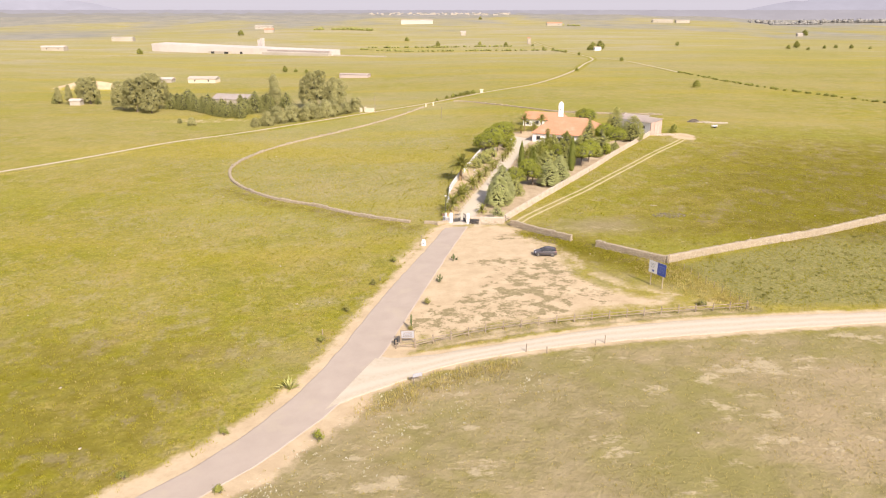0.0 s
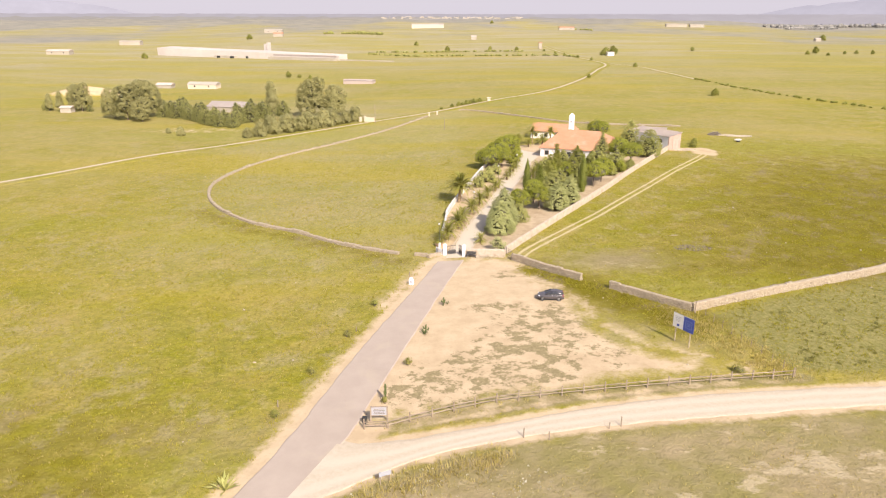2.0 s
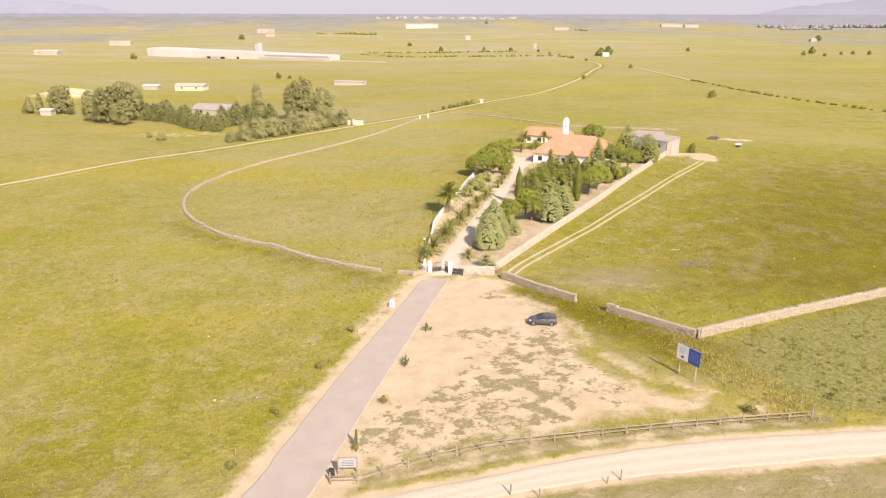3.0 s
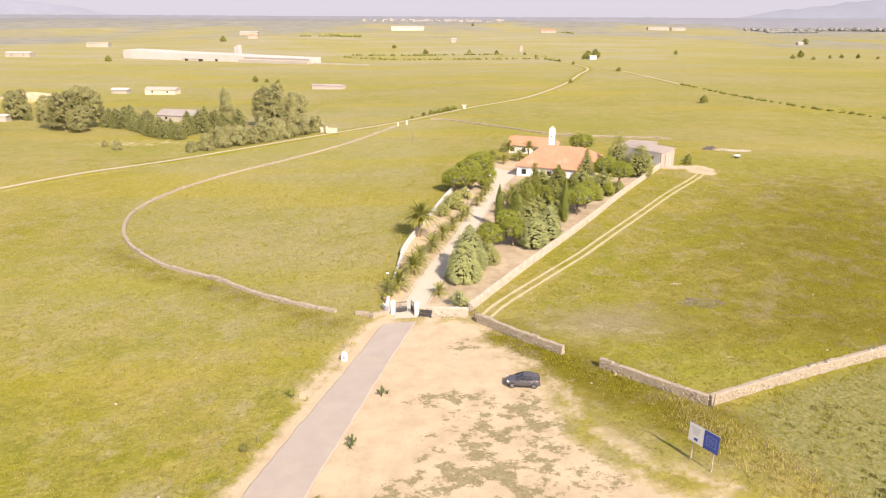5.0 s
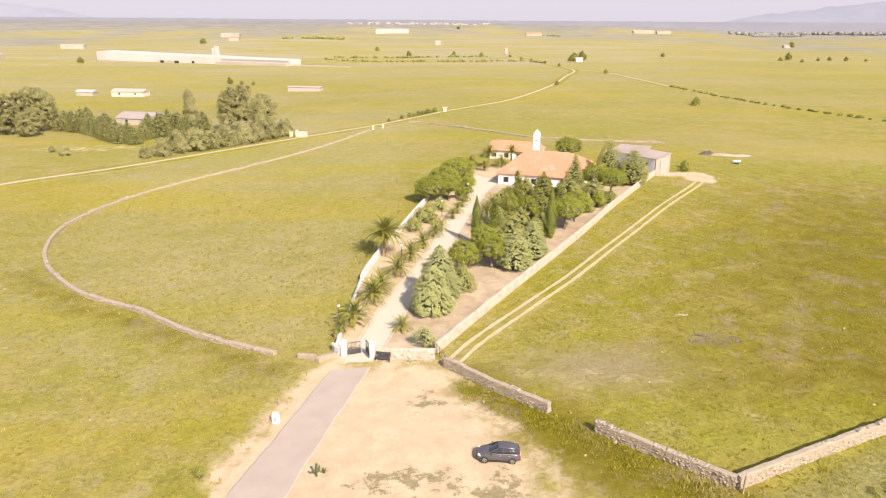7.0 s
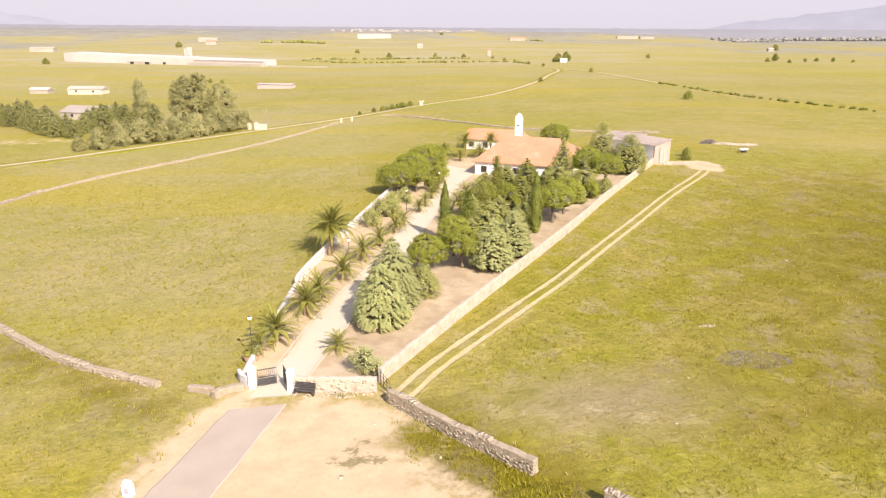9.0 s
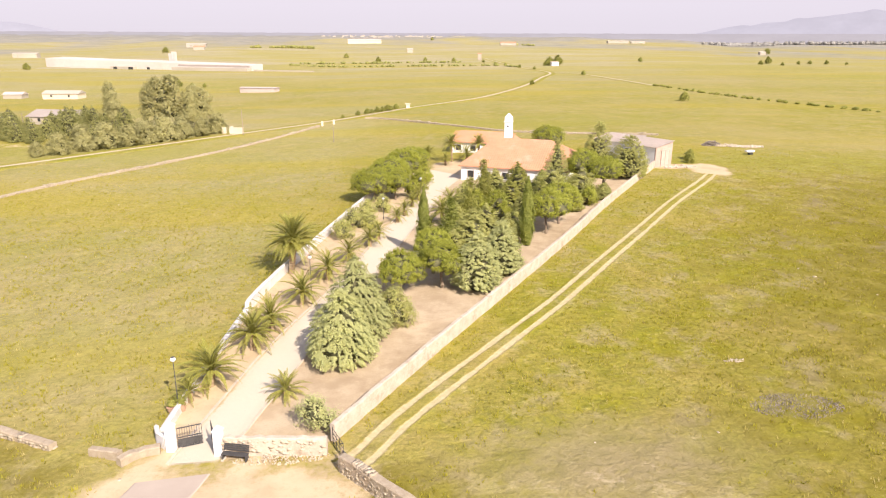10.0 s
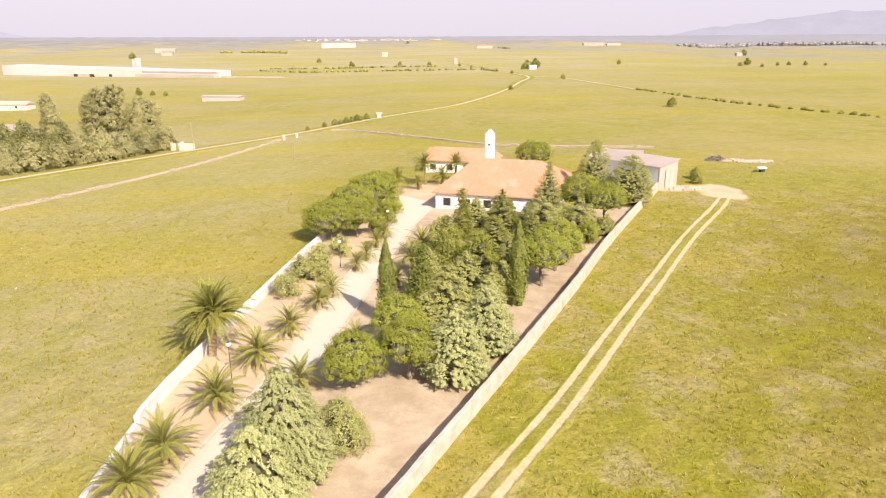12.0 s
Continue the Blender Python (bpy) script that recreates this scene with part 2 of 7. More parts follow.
GROUND = ground_material()
ASPHALT = plain("worn_asphalt", (0.388, 0.318, 0.252), (0.438, 0.362, 0.290), 0.35, 0.9, 0.25, 0.01, fine=14, stain=(0.44, 0.365, 0.275))
WHITE = plain("white_render", (0.80, 0.78, 0.74), (0.86, 0.84, 0.80), 0.8, 0.85, 0.15, 0.01, fine=12)
WORN = plain("worn_limewash", (0.44, 0.355, 0.265), (0.58, 0.49, 0.385), 1.1, 0.9, 0.7, 0.06, fine=5, stain=(0.34, 0.265, 0.18))
LIMEWASH = plain("dull_whitewash", (0.58, 0.55, 0.51), (0.70, 0.675, 0.64), 0.8, 0.9, 0.3, 0.02, fine=6, stain=(0.55, 0.50, 0.43))
CREAM = plain("cream_render", (0.62, 0.52, 0.38), (0.70, 0.60, 0.46), 0.6, 0.9, 0.2, 0.02, fine=8)
EARTH_FILL = plain("earth_and_small_stones", (0.335, 0.265, 0.180), (0.445, 0.365, 0.262), 2.5, 0.95, 0.8, 0.05, fine=11)
STONE = plain("field_stone", (0.345, 0.282, 0.196), (0.460, 0.385, 0.280), 1.1, 0.95, 0.6, 0.04, fine=9, per_piece=0.13, stain=(0.36, 0.292, 0.185))
TILE = plain("terracotta_tile", (0.49, 0.238, 0.132), (0.56, 0.282, 0.160), 0.5, 0.85, 0.2, 0.02, fine=6, per_piece=0.06, stain=(0.52, 0.33, 0.22))
BARN_DOOR = plain("faded_pink_boards", (0.46, 0.34, 0.275), (0.54, 0.41, 0.335), 1.2, 0.9, 0.3, 0.01, fine=10)
BRICK = plain("pink_brick", (0.43, 0.315, 0.25), (0.50, 0.375, 0.305), 0.8, 0.9, 0.3, 0.02, fine=8)
GREY_ROOF = plain("grey_sheet_roof", (0.52, 0.435, 0.37), (0.60, 0.51, 0.44), 0.4, 0.85, 0.2, 0.02, fine=5)
TIMBER = plain("weathered_timber", (0.26, 0.20, 0.14), (0.36, 0.29, 0.21), 2.0, 0.85, 0.4, 0.01, fine=20, per_piece=0.15)
PALE_TIMBER = plain("pale_timber", (0.45, 0.36, 0.25), (0.56, 0.46, 0.33), 2.0, 0.85, 0.4, 0.01, fine=20)
BARK = plain("bark", (0.16, 0.12, 0.08), (0.26, 0.20, 0.14), 2.5, 0.95, 0.7, 0.04, fine=12)
# dark colour of the crown cores: painted shade between the leaves
CORE_SHADE = plain("crown_core_shade", (0.085, 0.085, 0.040), (0.15, 0.14, 0.07), 2.0, 0.95, 0.6, 0.05, fine=8)
PALM_BARK = plain("palm_bark", (0.24, 0.17, 0.10), (0.36, 0.27, 0.16), 3.0, 0.95, 0.7, 0.05, fine=11)
IRON = plain("dark_iron", (0.045, 0.043, 0.042), (0.085, 0.08, 0.075), 3, 0.6, 0.1, 0.01, spec=0.5)
DARK = plain("dark_interior", (0.03, 0.03, 0.03), (0.05, 0.05, 0.045), 3, 0.7, 0.1, 0.01)
CAR_PAINT = plain("dark_grey_car_paint", (0.120, 0.108, 0.110), (0.130, 0.118, 0.120), 2, 0.25, 0.0, 0.01, metal=0.3, spec=0.45)
CAR_TRIM = plain("satin_window_trim", (0.50, 0.50, 0.50), (0.56, 0.56, 0.56), 4, 0.35, 0.0, 0.005, metal=0.6)
RUBBER = plain("black_rubber", (0.025, 0.025, 0.025), (0.04, 0.04, 0.04), 5, 0.8, 0.1, 0.005)
ALLOY = plain("wheel_alloy", (0.45, 0.45, 0.46), (0.55, 0.55, 0.56), 5, 0.35, 0.0, 0.005, metal=0.8)
CAR_GLASS = plain("tinted_car_glass", (0.03, 0.032, 0.036), (0.04, 0.042, 0.046), 2, 0.06, 0.0, 0.005, spec=0.8)
LAMP_WHITE = plain("frosted_globe", (0.75, 0.74, 0.70), (0.8, 0.79, 0.75), 2, 0.4, 0.0, 0.005)
HEADLIGHT = plain("clear_lamp_lens", (0.6, 0.62, 0.64), (0.7, 0.7, 0.72), 4, 0.12, 0.0, 0.005, spec=0.8)
TAIL_RED = plain("red_lamp_lens", (0.35, 0.02, 0.02), (0.4, 0.03, 0.03), 4, 0.2, 0.0, 0.005, spec=0.6)
SIGN_WHITE = plain("white_sign_sheet", (0.74, 0.73, 0.70), (0.80, 0.79, 0.76), 1.5, 0.5, 0.05, 0.005)
SIGN_BLUE = plain("blue_sign_sheet", (0.055, 0.085, 0.33), (0.07, 0.105, 0.38), 1.5, 0.5, 0.05, 0.005)
SIGN_PALE = plain("pale_blue_ink", (0.16, 0.22, 0.50), (0.18, 0.24, 0.52), 3, 0.5, 0.0, 0.005)
SIGN_GREY = plain("grey_ink", (0.36, 0.36, 0.38), (0.42, 0.42, 0.44), 3, 0.5, 0.0, 0.005)
CLAY_POT = plain("clay_pot", (0.40, 0.25, 0.16), (0.48, 0.31, 0.2), 4, 0.9, 0.2, 0.01)
FIELD_STONE = plain("dull_field_stone", (0.45, 0.37, 0.26), (0.55, 0.47, 0.35), 0.9, 0.95, 0.4, 0.03, fine=7)
CONCRETE = plain("pale_concrete", (0.44, 0.37, 0.28), (0.54, 0.46, 0.36), 0.7, 0.92, 0.3, 0.02, fine=6)
RUBBLE = plain("grey_rubble", (0.20, 0.165, 0.125), (0.30, 0.25, 0.20), 1.2, 0.95, 0.5, 0.03, fine=7, per_piece=0.30)
PINE = leafy("pine_needles", (0.225, 0.255, 0.032), (0.440, 0.445, 0.068), (0.305, 0.315, 0.041))
CEDAR = leafy("blue_cedar_needles", (0.345, 0.360, 0.140), (0.640, 0.635, 0.275), (0.455, 0.465, 0.196))
CYPRESS = leafy("cypress_sprays", (0.199, 0.226, 0.040), (0.319, 0.335, 0.067), (0.238, 0.256, 0.051))
OLIVE = leafy("grey_green_leaves", (0.310, 0.325, 0.092), (0.630, 0.600, 0.205), (0.410, 0.405, 0.126))
# paled leaf tones: haze over the far grove is mixed into the colour
HAZED_EUCALYPT = leafy("hazed_eucalyptus_leaves", (0.315, 0.300, 0.120), (0.530, 0.490, 0.212), (0.400, 0.370, 0.158))
DARK_LEAF = leafy("dark_shrub_leaves", (0.208, 0.227, 0.046), (0.428, 0.409, 0.097), (0.297, 0.294, 0.067))
PALM_LEAF = leafy("palm_leaflets", (0.229, 0.243, 0.045), (0.469, 0.435, 0.109), (0.326, 0.311, 0.070), 0.45)
DRY_GRASS = leafy("dry_grass_blades", (0.480, 0.390, 0.120), (0.640, 0.530, 0.230), (0.420, 0.345, 0.090), 0.9, 0.5)
GREEN_GRASS = leafy("green_grass_blades", (0.335, 0.310, 0.028), (0.480, 0.420, 0.068), (0.375, 0.338, 0.036), 0.9, 0.5)
CACTUS = leafy("cactus_flesh", (0.150, 0.185, 0.066), (0.200, 0.225, 0.085), (0.170, 0.200, 0.072))
# pale grey leaves: haze in front of the far woods is in the colour
HAZED_WOOD = leafy("hazed_wood_leaves", (0.42, 0.40, 0.35), (0.56, 0.53, 0.48), (0.48, 0.46, 0.41))
GROVE_LEAF = leafy("grove_conifer_needles", (0.230, 0.235, 0.075), (0.440, 0.420, 0.150), (0.300, 0.295, 0.100))
SCRUB = leafy("scrub_leaves", (0.235, 0.228, 0.056), (0.400, 0.360, 0.110), (0.290, 0.270, 0.074))


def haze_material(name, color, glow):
    """Far land seen through bright air: dark ground, with the haze painted on as its own glow."""
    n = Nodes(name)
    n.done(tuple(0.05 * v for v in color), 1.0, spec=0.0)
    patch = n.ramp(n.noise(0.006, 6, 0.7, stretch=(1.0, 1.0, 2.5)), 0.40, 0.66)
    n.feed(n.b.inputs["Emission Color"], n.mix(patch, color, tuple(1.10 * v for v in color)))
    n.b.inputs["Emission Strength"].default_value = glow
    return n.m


# ---- mesh helpers ----
def np_mesh(name, V, F, material=None):
    """Mesh from arrays: V (n, 3), F (m, k) faces of k corners each."""
    V, F = np.asarray(V, np.float32).reshape(-1, 3), np.asarray(F, np.int32)
    me = bpy.data.meshes.new(name)
    m, k = F.shape
    me.vertices.add(len(V))
    me.vertices.foreach_set("co", V.ravel())
    me.loops.add(m * k)
    me.loops.foreach_set("vertex_index", F.ravel())
    me.polygons.add(m)
    me.polygons.foreach_set("loop_start", np.arange(0, m * k, k, dtype=np.int32))
    me.update(calc_edges=True)
    if material:
        me.materials.append(material)
    return me


def part(name, shape, material, parent, label="", at=None):
    """Links a bmesh, or a ready mesh, as one object under a thing or a part."""
    if isinstance(shape, bmesh.types.BMesh):
        me = bpy.data.meshes.new(name)
        bmesh.ops.recalc_face_normals(shape, faces=shape.faces)
        shape.to_mesh(me)
        shape.free()
    else:
        me = shape
    if material and not me.materials:
        me.materials.append(material)
    ob = new(name, me)
    ob.parent = parent
    if at is not None:
        ob.matrix_basis = at
    if label:
        tagged(ob, label)
    return ob


def thing(name, m, label, category, group="", kind=""):
    ob = new(name)
    ob.matrix_basis = m
    ob.empty_display_size = 0.3
    return tagged(ob, label, category, group, kind)


def box(bm, sx, sy, sz, m=None, bevel=0.0):
    """A box standing on z = 0 of the matrix m, centred in x and y."""
    mm = (m or Matrix()) @ Matrix.Translation((0, 0, sz / 2)) @ Matrix.Diagonal((sx, sy, sz, 1))
    made = bmesh.ops.create_cube(bm, size=1.0, matrix=mm)
    if bevel:
        edges = list({e for v in made["verts"] for e in v.link_edges})
        bmesh.ops.bevel(bm, geom=edges, offset=bevel, segments=2, affect="EDGES", profile=0.6)
    return bm


def a_box(sx, sy, sz, m=None, bevel=0.0):
    return box(bmesh.new(), sx, sy, sz, m, bevel)


def tube(points, radii, sides=8, caps=True):
    """Tapered tube along points, as a bmesh."""
    bm = bmesh.new()
    rings = []
    for i, p in enumerate(points):
        p = Vector(p)
        a, b = Vector(points[max(0, i - 1)]), Vector(points[min(len(points) - 1, i + 1)])
        q = (b - a).to_track_quat("Z", "Y")
        rings.append([bm.verts.new(p + q @ Vector((radii[i] * math.cos(k * 2 * math.pi / sides), radii[i] * math.sin(k * 2 * math.pi / sides), 0))) for k in range(sides)])
    for r, s in zip(rings, rings[1:]):
        for k in range(sides):
            bm.faces.new((r[k], r[(k + 1) % sides], s[(k + 1) % sides], s[k]))
    if caps:
        bm.faces.new(rings[0][::-1])
        bm.faces.new(rings[-1])
    return bm


def join(*bms):
    """One bmesh out of several."""
    out = bms[0]
    for b in bms[1:]:
        me = bpy.data.meshes.new("joint")
        b.to_mesh(me)
        b.free()
        out.from_mesh(me)
        bpy.data.meshes.remove(me)
    return out


def on(x, y, rz=0.0, up=0.0):
    return pose(x, y, gz(x, y) + up, 0, 0, rz)


# ---- ground ----
ROAD_L = [(0.3, 128.2), (-2.4, 118.0), (-7.8, 99.0), (-11.0, 86.5), (-13.2, 77.4), (-15.5, 69.8), (-18.2, 63.3), (-21.4, 57.6), (-25.3, 52.5), (-31.5, 46), (-42, 36), (-74, 6), (-134, -50), (-260, -160)]
ROAD_R = [(4.9, 128.7), (2.2, 118.0), (-2.3, 98.6), (-5.0, 86.6), (-7.1, 77.4), (-9.6, 70.0), (-11.8, 63.8), (-14.1, 59.9), (-16.9, 55.5), (-20.2, 51.6), (-26.2, 44), (-36, 33), (-69, 1), (-129, -56), (-255, -166)]
GRAVEL_LOW = [(-13.0, 63.0), (-11.0, 65.2), (-5.4, 69.1), (-0.9, 72.1), (4.5, 74.3), (15.7, 77.1), (29.7, 78.9), (42, 80.4), (58, 82.2), (90, 85), (160, 90)]
GRAVEL_UP = [(-7.8, 76.6), (-5.0, 75.6), (-1.0, 76.3), (4.7, 77.7), (8.4, 78.6), (16.6, 80.9), (23.8, 82.5), (31.6, 83.7), (43.3, 84.8), (60.3, 85.8), (90, 88.2), (160, 94)]
YARD = [(3.8, 129.6), (11.5, 129.6), (14.0, 127.0), (15.0, 121.0), (20.0, 113.5), (21.5, 107.5), (23, 101), (27.5, 95), (38, 90.3), (35, 88.0), (20, 86), (8, 83.5), (-1, 80.2), (-8.5, 78.6), (-8.5, 84), (-5.5, 98), (-1.5, 114), (2.0, 129)]
DRIVE_L = [(1.9, 130.0), (5.2, 147), (10.4, 165), (14.0, 182), (18.6, 199), (21.5, 212), (23.0, 229)]
DRIVE_R = [(5.2, 130.0), (9.2, 147), (13.8, 165), (18.0, 182), (21.8, 197), (24.5, 208), (29.0, 221)]
WALL_R = [(12.3, 131.6), (20.0, 144.7), (26.6, 155.6), (33.5, 167.0), (40.3, 178.5), (50.0, 195.4), (66.3, 221.3)]
WALL_L = [(0.5, 133.2), (1.0, 146), (1.6, 157), (2.8, 164.5), (6.0, 179.5), (9.7, 196), (13.6, 212), (17.0, 228)]


def grow(start, stop, first, rate):
    out, p, s = [], start, first
    while abs(p - start) < abs(stop - start):
        s *= rate
        p += s if stop > start else -s
        out.append(p)
    return out


def sheet(name, X, Y, Z, attrs, material, kind_label, category):
    """A grid of vertices as one mesh with its soil masks."""
    r, c = X.shape
    idx = np.arange(r * c).reshape(r, c)
    F = np.stack([idx[:-1, :-1], idx[:-1, 1:], idx[1:, 1:], idx[1:, :-1]], -1).reshape(-1, 4)
    me = np_mesh(name, np.stack([X, Y, Z], -1), F, material)
    me.polygons.foreach_set("use_smooth", np.ones(len(F), bool))
    for k, v in attrs.items():
        me.attributes.new(k, "FLOAT", "POINT").data.foreach_set("value", np.asarray(v, np.float32).ravel())
    return tagged(new(name, me), kind_label, category, kind="structure")


def mask(d, width):
    return np.clip(0.5 + d / (2 * width), 0, 1)


def soils(X, Y):
    a = {}
    sd_gravel = seg_dist(X, Y, GRAVEL_LOW + GRAVEL_UP[::-1], True)
    yard = seg_dist(X, Y, YARD, True)
    s = np.maximum(mask(yard, 7.0), 0.85 * (yard > 3.0))
    s = s - 0.16 * smooth(15, 24, X) * (yard > 0)
    weedy = 0.55 * np.exp(-(((X - 6) / 9) ** 2 + ((Y - 88) / 6) ** 2)) + 0.52 * np.exp(-(((X - 17) / 10) ** 2 + ((Y - 98) / 8) ** 2))
    weedy = weedy + 0.45 * np.exp(-(((X - 17.5) / 3.5) ** 2 + ((Y - 107) / 3) ** 2)) + 0.30 * np.exp(-(((X - 9) / 6) ** 2 + ((Y - 108) / 3) ** 2))
    weedy = weedy + 0.3 * np.exp(-(((X - 11) / 3) ** 2 + ((Y - 121) / 4) ** 2))
    weedy = weedy + 0.5 * np.exp(-(((X - 1) / 5) ** 2 + ((Y - 84.5) / 3.5) ** 2))
    a["weedy"] = np.clip(weedy * 1.9, 0, 0.60) * (yard > 0)
    s = np.clip(s, 0, 1)
    left = seg_dist(X, Y, ROAD_L)
    s = np.maximum(s, mask(1.5 + 1.2 * smooth(75, 55, Y) - left, 2.5) * (Y < 130))
    s = np.maximum(s, mask(1.9 - seg_dist(X, Y, [(-9, 66.5), (-11.6, 62.5), (-14.1, 58.6), (-17, 54), (-21, 49)]), 2.5))
    s = np.maximum(s, mask(sd_gravel + 0.7, 1.5))
    bed = seg_dist(X, Y, WALL_L + DRIVE_L[::-1], True)
    s = np.maximum(s, mask(bed + 0.2, 1.0))
    s = np.maximum(s, mask(seg_dist(X, Y, [(22, 212), (30, 219), (34, 240), (24, 236)], True), 2.0))
    s = np.maximum(s, mask(2.4 - np.hypot((X - 70.5) / 1.8, Y - 222), 1.5))
    s = np.maximum(s, mask(3.5 - np.hypot(X - 76.0, (Y - 218.5) / 1.6), 2.0))
    s = np.maximum(s, mask(1.6 - seg_dist(X, Y, [(1.2, 131), (-1.2, 127), (-4.2, 119), (-6.6, 110)]), 2.5) * 0.8)
    s = np.maximum(s, 0.50 * np.exp(-(seg_dist(X, Y, [(-4, 77.2), (5, 80), (16, 83), (30, 85.3), (43, 86.6)]) / 1.1) ** 2))
    s = np.maximum(s, mask(seg_dist(X, Y, [(-11, 80), (-3, 79), (-4, 75), (-10, 66), (-14, 62), (-14, 72)], True), 2.0))
    s = np.maximum(s, 0.46 * mask(14 - np.hypot((X + 96) / 2.3, (Y - 281) / 0.8), 10))
    a["sand"] = s
    a["track"] = mask(seg_dist(X, Y, DRIVE_L + DRIVE_R[::-1], True), 0.8)
    a["worn"] = a["track"]
    garden = seg_dist(X, Y, DRIVE_R + [(31, 217), (48, 210), (64, 222)] + WALL_R[::-1], True)
    a["soil"] = mask(garden, 1.0)
    low = seg_dist(X, Y, GRAVEL_LOW + [(160, -120), (-150, -85), (-62, 2), (-32, 34), (-18, 54)], True)
    a["brown"] = np.maximum(mask(low - 0.8, 3.0), mask(4.5 - np.hypot((X - 31) / 2.4, (Y - 127) / 1.3), 5) * 0.86)
    a["brown"] = np.maximum(a["brown"], mask(5.0 - seg_dist(X, Y, [(24, 104), (30, 98), (37, 93)]), 5) * 0.45)
    a["brown"] = np.maximum(a["brown"], 0.85 * np.exp(-(seg_dist(X, Y, [(-4, 77.8), (5, 80.6), (16, 83.2), (30, 85.4), (43, 86.9)]) / 1.5) ** 2))
    a["brown"] = np.maximum(a["brown"], 0.45 * np.exp(-((X + 20) / 18) ** 2 - ((Y - 75) / 9) ** 2))
    scrub = seg_dist(X, Y, [(38.5, 104.5), (43, 88.5), (60, 88.2), (160, 96), (160, 164), (87, 128), (55, 112.5)], True)
    a["scrub"] = np.maximum(mask(scrub, 2.5), 0.8 * mask(2.0 - np.hypot((X - 45.2) / 1.6, Y - 133.2), 1.2))
    lush = mask(4.5 - seg_dist(X, Y, [(16, 123.5), (22, 116.0), (28, 109.0), (34, 102.5)]), 4.5) * 0.95
    lush = np.maximum(lush, mask(2.2 - seg_dist(X, Y, [(-7, 129), (-22, 140), (-40, 151), (-52, 163)]), 4) * 0.75)
    lush = np.maximum(lush, 0.73 * smooth(4, 70, X - (Y - 130) * 0.45) * smooth(106, 125, Y) * smooth(270, 170, Y))
    lush = np.maximum(lush, 0.5 * np.exp(-((X - 62) / 26) ** 2 - ((Y - 128) / 14) ** 2))
    lush = np.maximum(lush, 0.55 * smooth(-10, -35, X) * smooth(105, 70, Y))
    a["lush"] = np.clip(lush, 0, 1)
    R = np.hypot(X, Y)
    right = smooth(0.38, 0.5, X / np.maximum(Y, 60))
    # grows with distance: how much haze is put into the field colour
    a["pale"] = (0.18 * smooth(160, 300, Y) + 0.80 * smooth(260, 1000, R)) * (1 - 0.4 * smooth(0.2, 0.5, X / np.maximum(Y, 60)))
    # the left meadow is paled a little too, as if through haze
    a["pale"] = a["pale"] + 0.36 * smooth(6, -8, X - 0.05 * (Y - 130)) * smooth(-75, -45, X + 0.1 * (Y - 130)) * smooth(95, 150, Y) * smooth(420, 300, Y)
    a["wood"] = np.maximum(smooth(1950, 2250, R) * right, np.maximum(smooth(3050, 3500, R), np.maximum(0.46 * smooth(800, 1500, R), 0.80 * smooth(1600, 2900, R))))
    return a


gx = np.array(grow(-72, -4800, 0.5, 1.09)[::-1] + list(np.arange(-72, 92, 0.5)) + grow(91.5, 4800, 0.5, 1.09))
gy = np.array(grow(44, -900, 0.8, 1.15)[::-1] + list(np.arange(44, 236, 0.5)) + grow(235.5, 4850, 0.5, 1.045))
GX, GY = np.meshgrid(gx, gy)
GZ = hgt(GX, GY)
soil_masks = soils(GX, GY)
rough_grass = (np.abs(GX) < 130) * (GY < 420) * (1 - smooth(0.05, 0.4, soil_masks["sand"])) * (1 - smooth(0.05, 0.4, soil_masks["track"]))
GZ = GZ + rough_grass * 0.04 * np.sin(GX * 1.7 + 2 * np.sin(GY * 0.6)) * np.sin(GY * 1.3 + GX * 0.35)
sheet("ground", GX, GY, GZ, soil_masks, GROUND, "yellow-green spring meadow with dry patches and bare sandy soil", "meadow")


def ribbon(name, left, right, across, attrs, material, label, up=0.03, category="road", edge=0.0, step=0.5, soft_edge=0.012):
    """A road laid on the ground between two edge lines; attrs maps names to functions of the place across (0 to 1) and along."""
    n = max(len(resample(left, step)), 2)

    def even(pts):
        q = np.array(resample(pts, step))
        s = np.concatenate([[0], np.cumsum(np.hypot(*np.diff(q, axis=0).T))])
        t = np.linspace(0, s[-1], n)
        return np.stack([np.interp(t, s, q[:, 0]), np.interp(t, s, q[:, 1])], -1), t

    (L, t), (R, _) = even(left), even(right)
    rng = np.random.default_rng(len(name) * 7 + n)
    wob = lambda: edge * (0.6 * np.sin(t * 0.9 + rng.uniform(0, 6)) + np.convolve(rng.normal(0, 1, n), np.ones(3) / 3, "same"))
    d = R - L
    w = np.hypot(*d.T)[:, None]
    L, R = L + d / w * wob()[:, None], R + d / w * wob()[:, None]
    u = np.concatenate([[0, 0.012], np.linspace(0.04, 0.96, across), [0.988, 1]])
    X = L[:, :1] * (1 - u) + R[:, :1] * u
    Y = L[:, 1:] * (1 - u) + R[:, 1:] * u
    rise = np.clip(np.minimum(u, 1 - u) / soft_edge, 0, 1)
    Z = hgt(X, Y) + up * rise - 0.05 * (1 - rise)
    U, T = np.meshgrid(u, t)
    return sheet(name, X, Y, Z, {k: f(U, T) for k, f in attrs.items()}, material, label, category)


def offset(pts, d):
    """A polyline shifted sideways: positive to its right."""
    out = []
    for i, p in enumerate(pts):
        a, b = Vector(pts[max(0, i - 1)]), Vector(pts[min(len(pts) - 1, i + 1)])
        e = (b - a).normalized()
        out.append((p[0] + e.y * d, p[1] - e.x * d))
    return out


